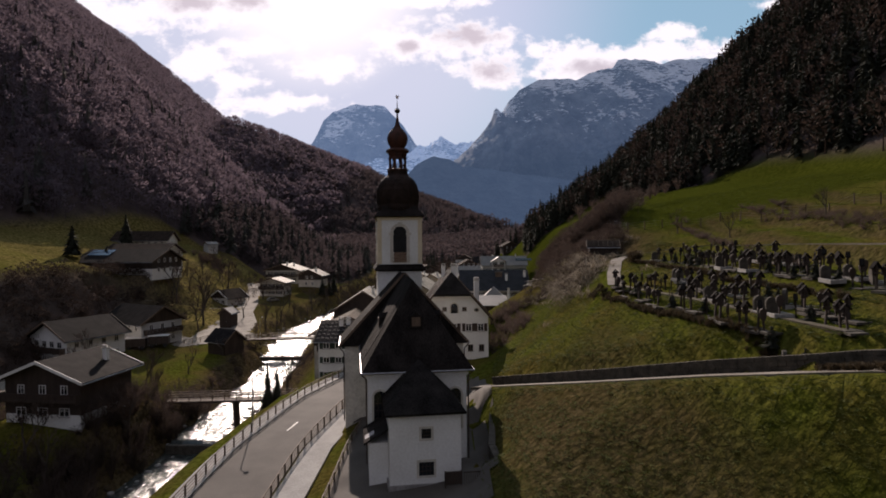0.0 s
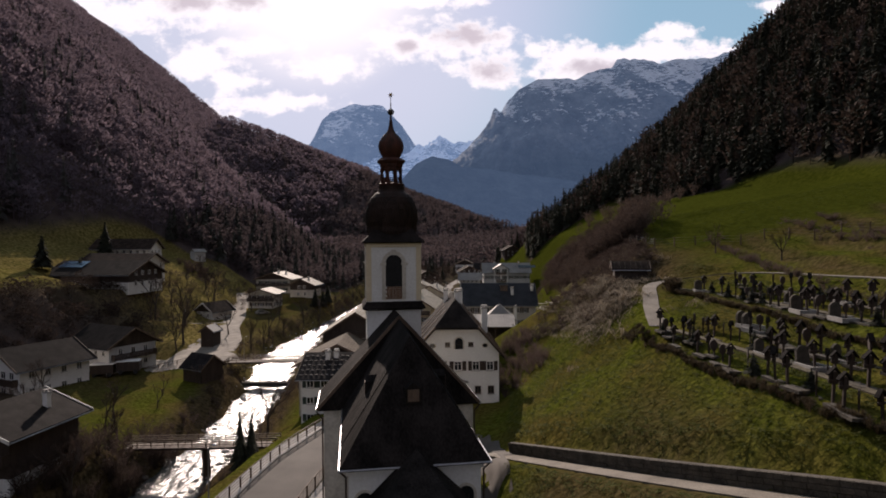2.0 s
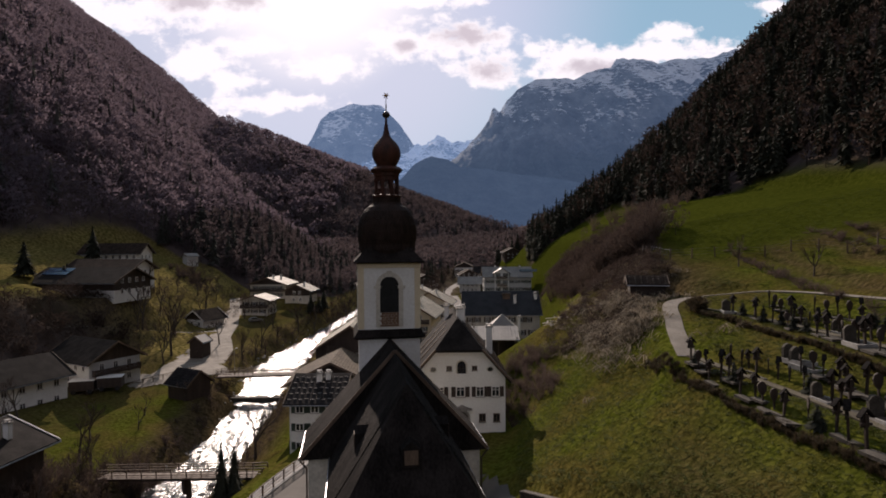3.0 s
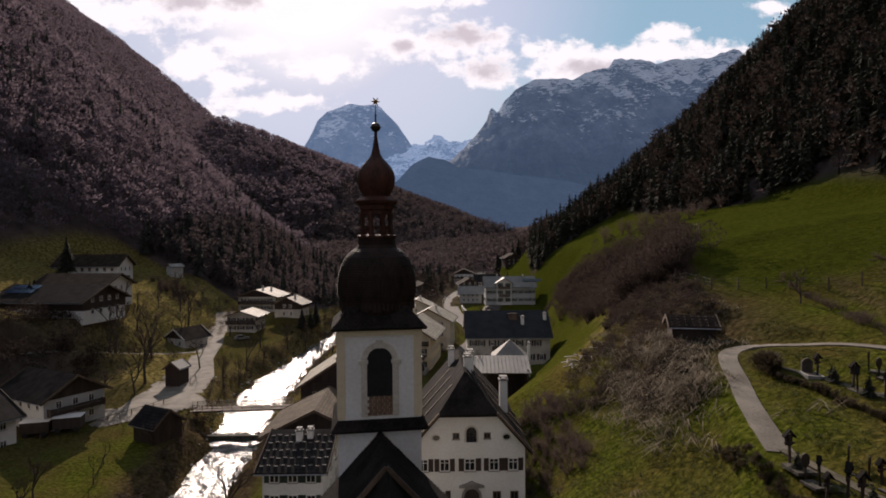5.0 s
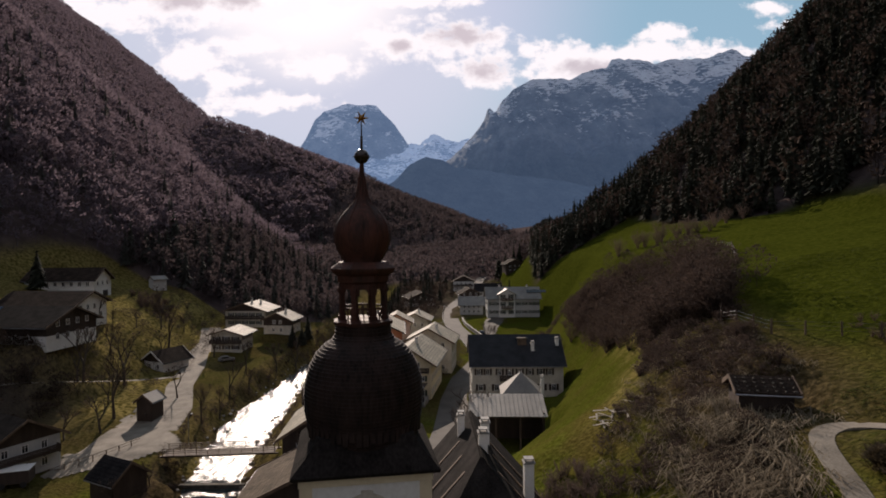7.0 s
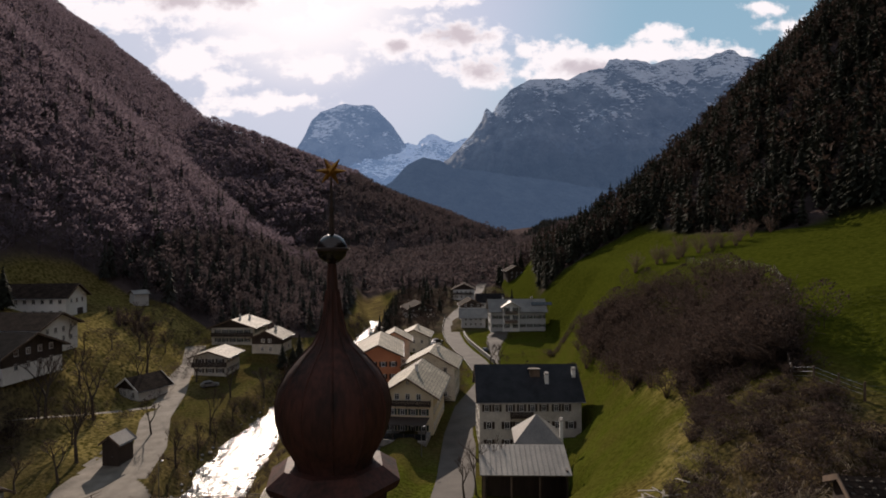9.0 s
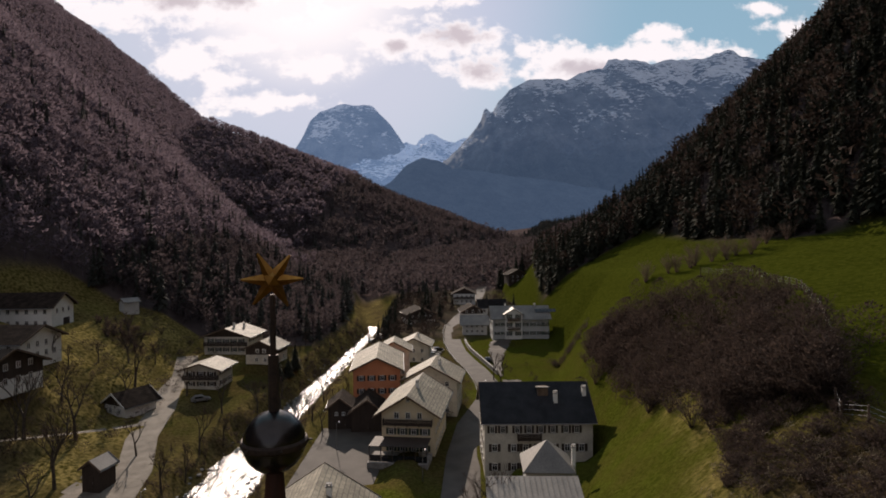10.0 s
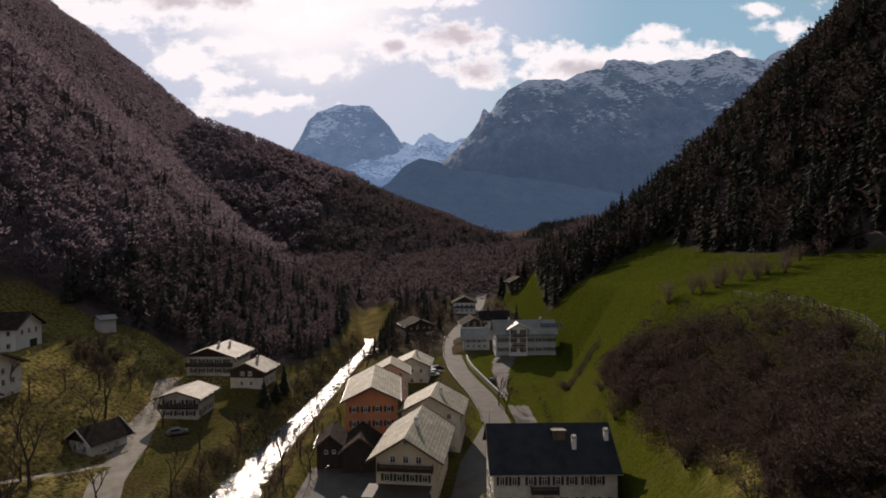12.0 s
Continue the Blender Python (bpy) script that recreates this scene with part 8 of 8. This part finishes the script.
paved("yard", [(-60, 131), (-55.5, 135), (-51, 140), (-47, 143.5), (-46, 148), (-50, 152), (-55, 160), (-58, 168), (-62.5, 166), (-63.5, 160), (-61.5, 152), (-62, 146), (-61.5, 138)], "gravel", "pale gravel turning place by the bridge")
paved("yard", [(14.6, 209), (20.4, 210), (20.8, 224), (15.6, 226.5), (17.6, 244), (20.6, 262), (25, 277.5), (16.5, 277.5), (14.6, 262), (13.9, 243), (14.9, 228)], "asphalt", "asphalt forecourt of the guesthouse")


def car_at(x, y, z, turn, paint, label, van=False):
    c = thing("car", pose(x, y, z, 0, 0, turn), label, "car", "parked cars")
    h = 2.0 if van else 1.45
    L, W = (4.9, 1.9) if van else (4.2, 1.75)
    if van:
        out = [(-L / 2, 0.3), (L / 2, 0.3), (L / 2, 0.95), (L / 2 - 0.7, 1.15), (L / 2 - 1.4, h), (-L / 2 + 0.1, h), (-L / 2, 1.6)]
    else:
        out = [(-L / 2, 0.3), (L / 2, 0.3), (L / 2, 0.7), (L / 2 - 1.1, 0.9), (L / 2 - 1.8, h), (-L / 2 + 0.9, h), (-L / 2 + 0.2, 0.95), (-L / 2, 0.85)]
    bm = bmesh.new()
    prism(bm, out, -W / 2, W / 2)
    bmesh.ops.bevel(bm, geom=bm.edges[:], offset=0.06, segments=2, affect="EDGES")
    body = part("body", bm, paint, c)
    bm = bmesh.new()
    x0, x1 = (-L / 2 + 0.2, L / 2 - 1.35) if van else (-L / 2 + 0.75, L / 2 - 1.75)
    for s in (-1, 1):
        box(bm, x0, x1, s * W / 2 - 0.01 if s > 0 else -W / 2 - 0.012, s * W / 2 + 0.012 if s > 0 else -W / 2 + 0.01, h - 0.5, h - 0.12)
    part("side_glass", bm, M["pane"], body)
    for sx in (-1, 1):
        for sy in (-1, 1):
            bm = bmesh.new()
            lathe(bm, [(0.2, -0.1), (0.31, -0.09), (0.31, 0.09), (0.2, 0.1)], 14)
            w = part("wheel", bm, M["tyre"], c)
            w.matrix_local = pose(sx * L * 0.31, sy * (W / 2 - 0.08), 0.31, 90)
            bm = bmesh.new()
            lathe(bm, [(0.18, -0.11), (0.18, 0.11)], 10)
            part("rim", bm, M["metal"], w)
    for sy in (-1, 1):
        part("headlight", boxed(L / 2 - 0.03, L / 2 + 0.02, sy * 0.6 - 0.16, sy * 0.6 + 0.16, 0.58, 0.72), M["frame"], c)
    return c


M["tyre"] = mat("tyre_rubber", (0.012, 0.012, 0.012), (0.025, 0.025, 0.025), 0.5, 0.05, 0.85, 0.2)
WHITE = mat("white_car_paint", (0.6, 0.6, 0.6), (0.68, 0.68, 0.68), 2, 0.5, 0.3, 0.0)
BLACK = mat("dark_car_paint", (0.015, 0.016, 0.02), (0.025, 0.026, 0.03), 2, 0.5, 0.25, 0.0)
SILVER = mat("silver_car_paint", (0.3, 0.3, 0.31), (0.36, 0.36, 0.37), 2, 0.5, 0.3, 0.0, 0.6)
for x, y, turn, paint, lab, van in ((-3.2, 262, 20, SILVER, "silver car parked beside the street", False), (-2.2, 266, 18, BLACK, "dark car parked beside the street", False), (-3.8, 258.5, 20, WHITE, "white car parked beside the street", False),
                                   (-58.5, 203, 30, SILVER, "silver car parked below the white house", False), (-25, 300, 60, WHITE, "white van parked under the trees", True), (-28, 297, 60, SILVER, "silver car parked under the trees", False),
                                   (13.5, 249, 80, BLACK, "dark car on the guesthouse forecourt", False)):
    car_at(x, y, ground_z(x, y) + 0.06, turn, paint, lab, van)


def wagon(x, y, z, turn):
    """A long dark trailer with a pale tarpaulin roof."""
    w = thing("trailer", pose(x, y, z, 0, 0, turn), "long dark trailer with a pale sheet roof", "trailer", "parked trailers")
    bm = bmesh.new()
    prism(bm, [(-2.0, 0.6), (2.0, 0.6), (2.0, 2.4), (-2.0, 2.4)], -1.2, 1.2)
    part("body", bm, M["wood_dark"], w)
    bm = bmesh.new()
    prism(bm, [(-2.1, 2.4), (2.1, 2.4), (2.1, 2.48), (-2.1, 2.48)], -1.4, 1.4)
    part("roof", bm, M["frame"], w)
    for sx in (-1, 1):
        for sy in (-1, 1):
            bm = bmesh.new()
            lathe(bm, [(0.25, -0.12), (0.42, -0.11), (0.42, 0.11), (0.25, 0.12)], 14)
            o = part("wheel", bm, M["tyre"], w)
            o.matrix_local = pose(sx * 1.3, sy * 1.1, 0.42, 90)


wagon(-65.2, 126.0, ground_z(-65.2, 126.0), 16)
wagon(-60.9, 127.3, ground_z(-60.9, 127.3), 16)


def street_lamp(x, y, label="slim grey street lamp with a curved arm"):
    z = ground_z(x, y)
    t = thing("street_lamp", pose(x, y, z), label, "street lamp", "street lamps")
    bm = bmesh.new()
    tube(bm, (0, 0, -0.2), (0, 0, 5.2), 0.07, 0.045, 8)
    part("pole", bm, M["metal"], t)
    bm = bmesh.new()
    tube(bm, (0, 0, 5.15), (0.5, 0, 5.5), 0.035, 0.03, 6)
    part("arm", bm, M["metal"], t)
    bm = bmesh.new()
    lathe(bm, [(0.05, 5.58), (0.2, 5.52), (0.24, 5.44), (0.1, 5.38)], 10)
    h = part("head", bm, M["metal"], t)
    h.matrix_local = pose(0.55, 0, 0)


for x, y in ((-19.2, 62), (-9.6, 100), (-5.2, 160), (-46.3, 150), (-22, 176), (8.6, 205), (-1.2, 240)):
    street_lamp(x, y)


def notice_board(x, y, z):
    t = thing("notice_board", pose(x, y, z, 0, 0, 12), "small wooden notice board below the church", "notice board")
    for s in (-1, 1):
        part("post", boxed(s * 0.6 - 0.05, s * 0.6 + 0.05, -0.05, 0.05, -0.2, 1.5), M["wood_dark"], t)
    part("board", boxed(-0.65, 0.65, -0.03, 0.03, 0.5, 1.45), M["wood_dark"], t)


notice_board(1.6, 43.0, 0.1)
wood_gate = thing("yard_gate", pose(1.7, 43.6, 0.0, 0, 0, 8.9), "dark iron yard gate beside the sacristy", "gate")
for k in range(8):
    part("bar", boxed(0.6 + k * 0.16, 0.63 + k * 0.16, -0.6, -0.57, 0, 1.5), M["iron"], wood_gate)
part("top_rail", boxed(0.55, 1.8, -0.61, -0.56, 1.4, 1.46), M["iron"], wood_gate)


# ---- dumped timber on the slope ----
def timber_heap():
    x, y = 17.6, 108.0
    t = thing("timber_heap", pose(x, y, ground_z(x, y)), "heap of pale weathered planks lying on the slope", "timber heap")
    inv = t.matrix_world.inverted()
    rng = random.Random(12)
    for k in range(16):
        px, py = x + rng.uniform(-1.6, 1.8), y + rng.uniform(-2.4, 2.4)
        L = rng.uniform(1.0, 2.4)
        m = inv @ pose(px, py, ground_z(px, py) + 0.15 + 0.04 * k, rng.uniform(-12, 12), rng.uniform(-14, 14), rng.uniform(0, 180))
        part("plank", (lambda b: (box(b, -L / 2, L / 2, -0.1, 0.1, -0.025, 0.025, m), b)[1])(bmesh.new()), M["pale_wood"], t)


M["pale_wood"] = mat("bleached_planks", (0.22, 0.195, 0.16), (0.4, 0.36, 0.31), 0.8, 0.06, 0.8, 0.3, stretch=(0.2, 1, 1))
timber_heap()


# ---- grass tufts on the near slopes ----
def build_grass():
    rng = random.Random(41)
    r = np.random.RandomState(41)

    def tuft(n, lean):
        v, f = [], []
        for k in range(n):
            a, d = rng.random() * 6.28, rng.uniform(0.0, 0.4)
            x, y = d * math.cos(a), d * math.sin(a)
            tip = (x + rng.uniform(-0.3, 0.3) - lean, y + rng.uniform(-0.3, 0.3), rng.uniform(0.5, 1))
            s = 0.05
            b = rng.random() * 3.14
            i = len(v)
            v += [(x - s * math.cos(b), y - s * math.sin(b), 0), (x + s * math.cos(b), y + s * math.sin(b), 0), tip]
            f += [(i, i + 1, i + 2)]
        return np.array(v), np.array(f)

    tm = [tuft(9, 0.3) for _ in range(6)]
    n = 26000
    x, y = r.uniform(3, 34, n), r.uniform(14, 92, n)
    ok = (near_road(ROADS["path"][0], x, y)[0] > 1.5) & (near_road(ROADS["lane"][0], x, y)[0] > 1.7) & (x > np.interp(y, YK, FOOT_X) + 1)
    x, y = x[ok], y[ok]
    z = height(x, y) - 0.02
    h = r.uniform(0.05, 0.13, len(x)) * (1 + 0.7 * np.clip(wobble(x, y, 3.0, 2), 0, 1))
    scatter("grass", tm, np.column_stack([x, y, z]), h, r.uniform(0.4, 0.9, len(x)), M["grass"], "tufted winter grass on the steep meadow", "grass", 6)
    n = 9000
    x, y = r.uniform(34, 80, n), r.uniform(60, 130, n)
    z = height(x, y) - 0.02
    scatter("grass", tm, np.column_stack([x, y, z]), r.uniform(0.05, 0.12, n), r.uniform(0.4, 0.8, n), M["lush"], "short green grass on the upper meadow", "grass", 7)


M["lush"] = leaf_material("fresh_grass_blades", (0.045, 0.06, 0.006), (0.085, 0.1, 0.014))
build_grass()
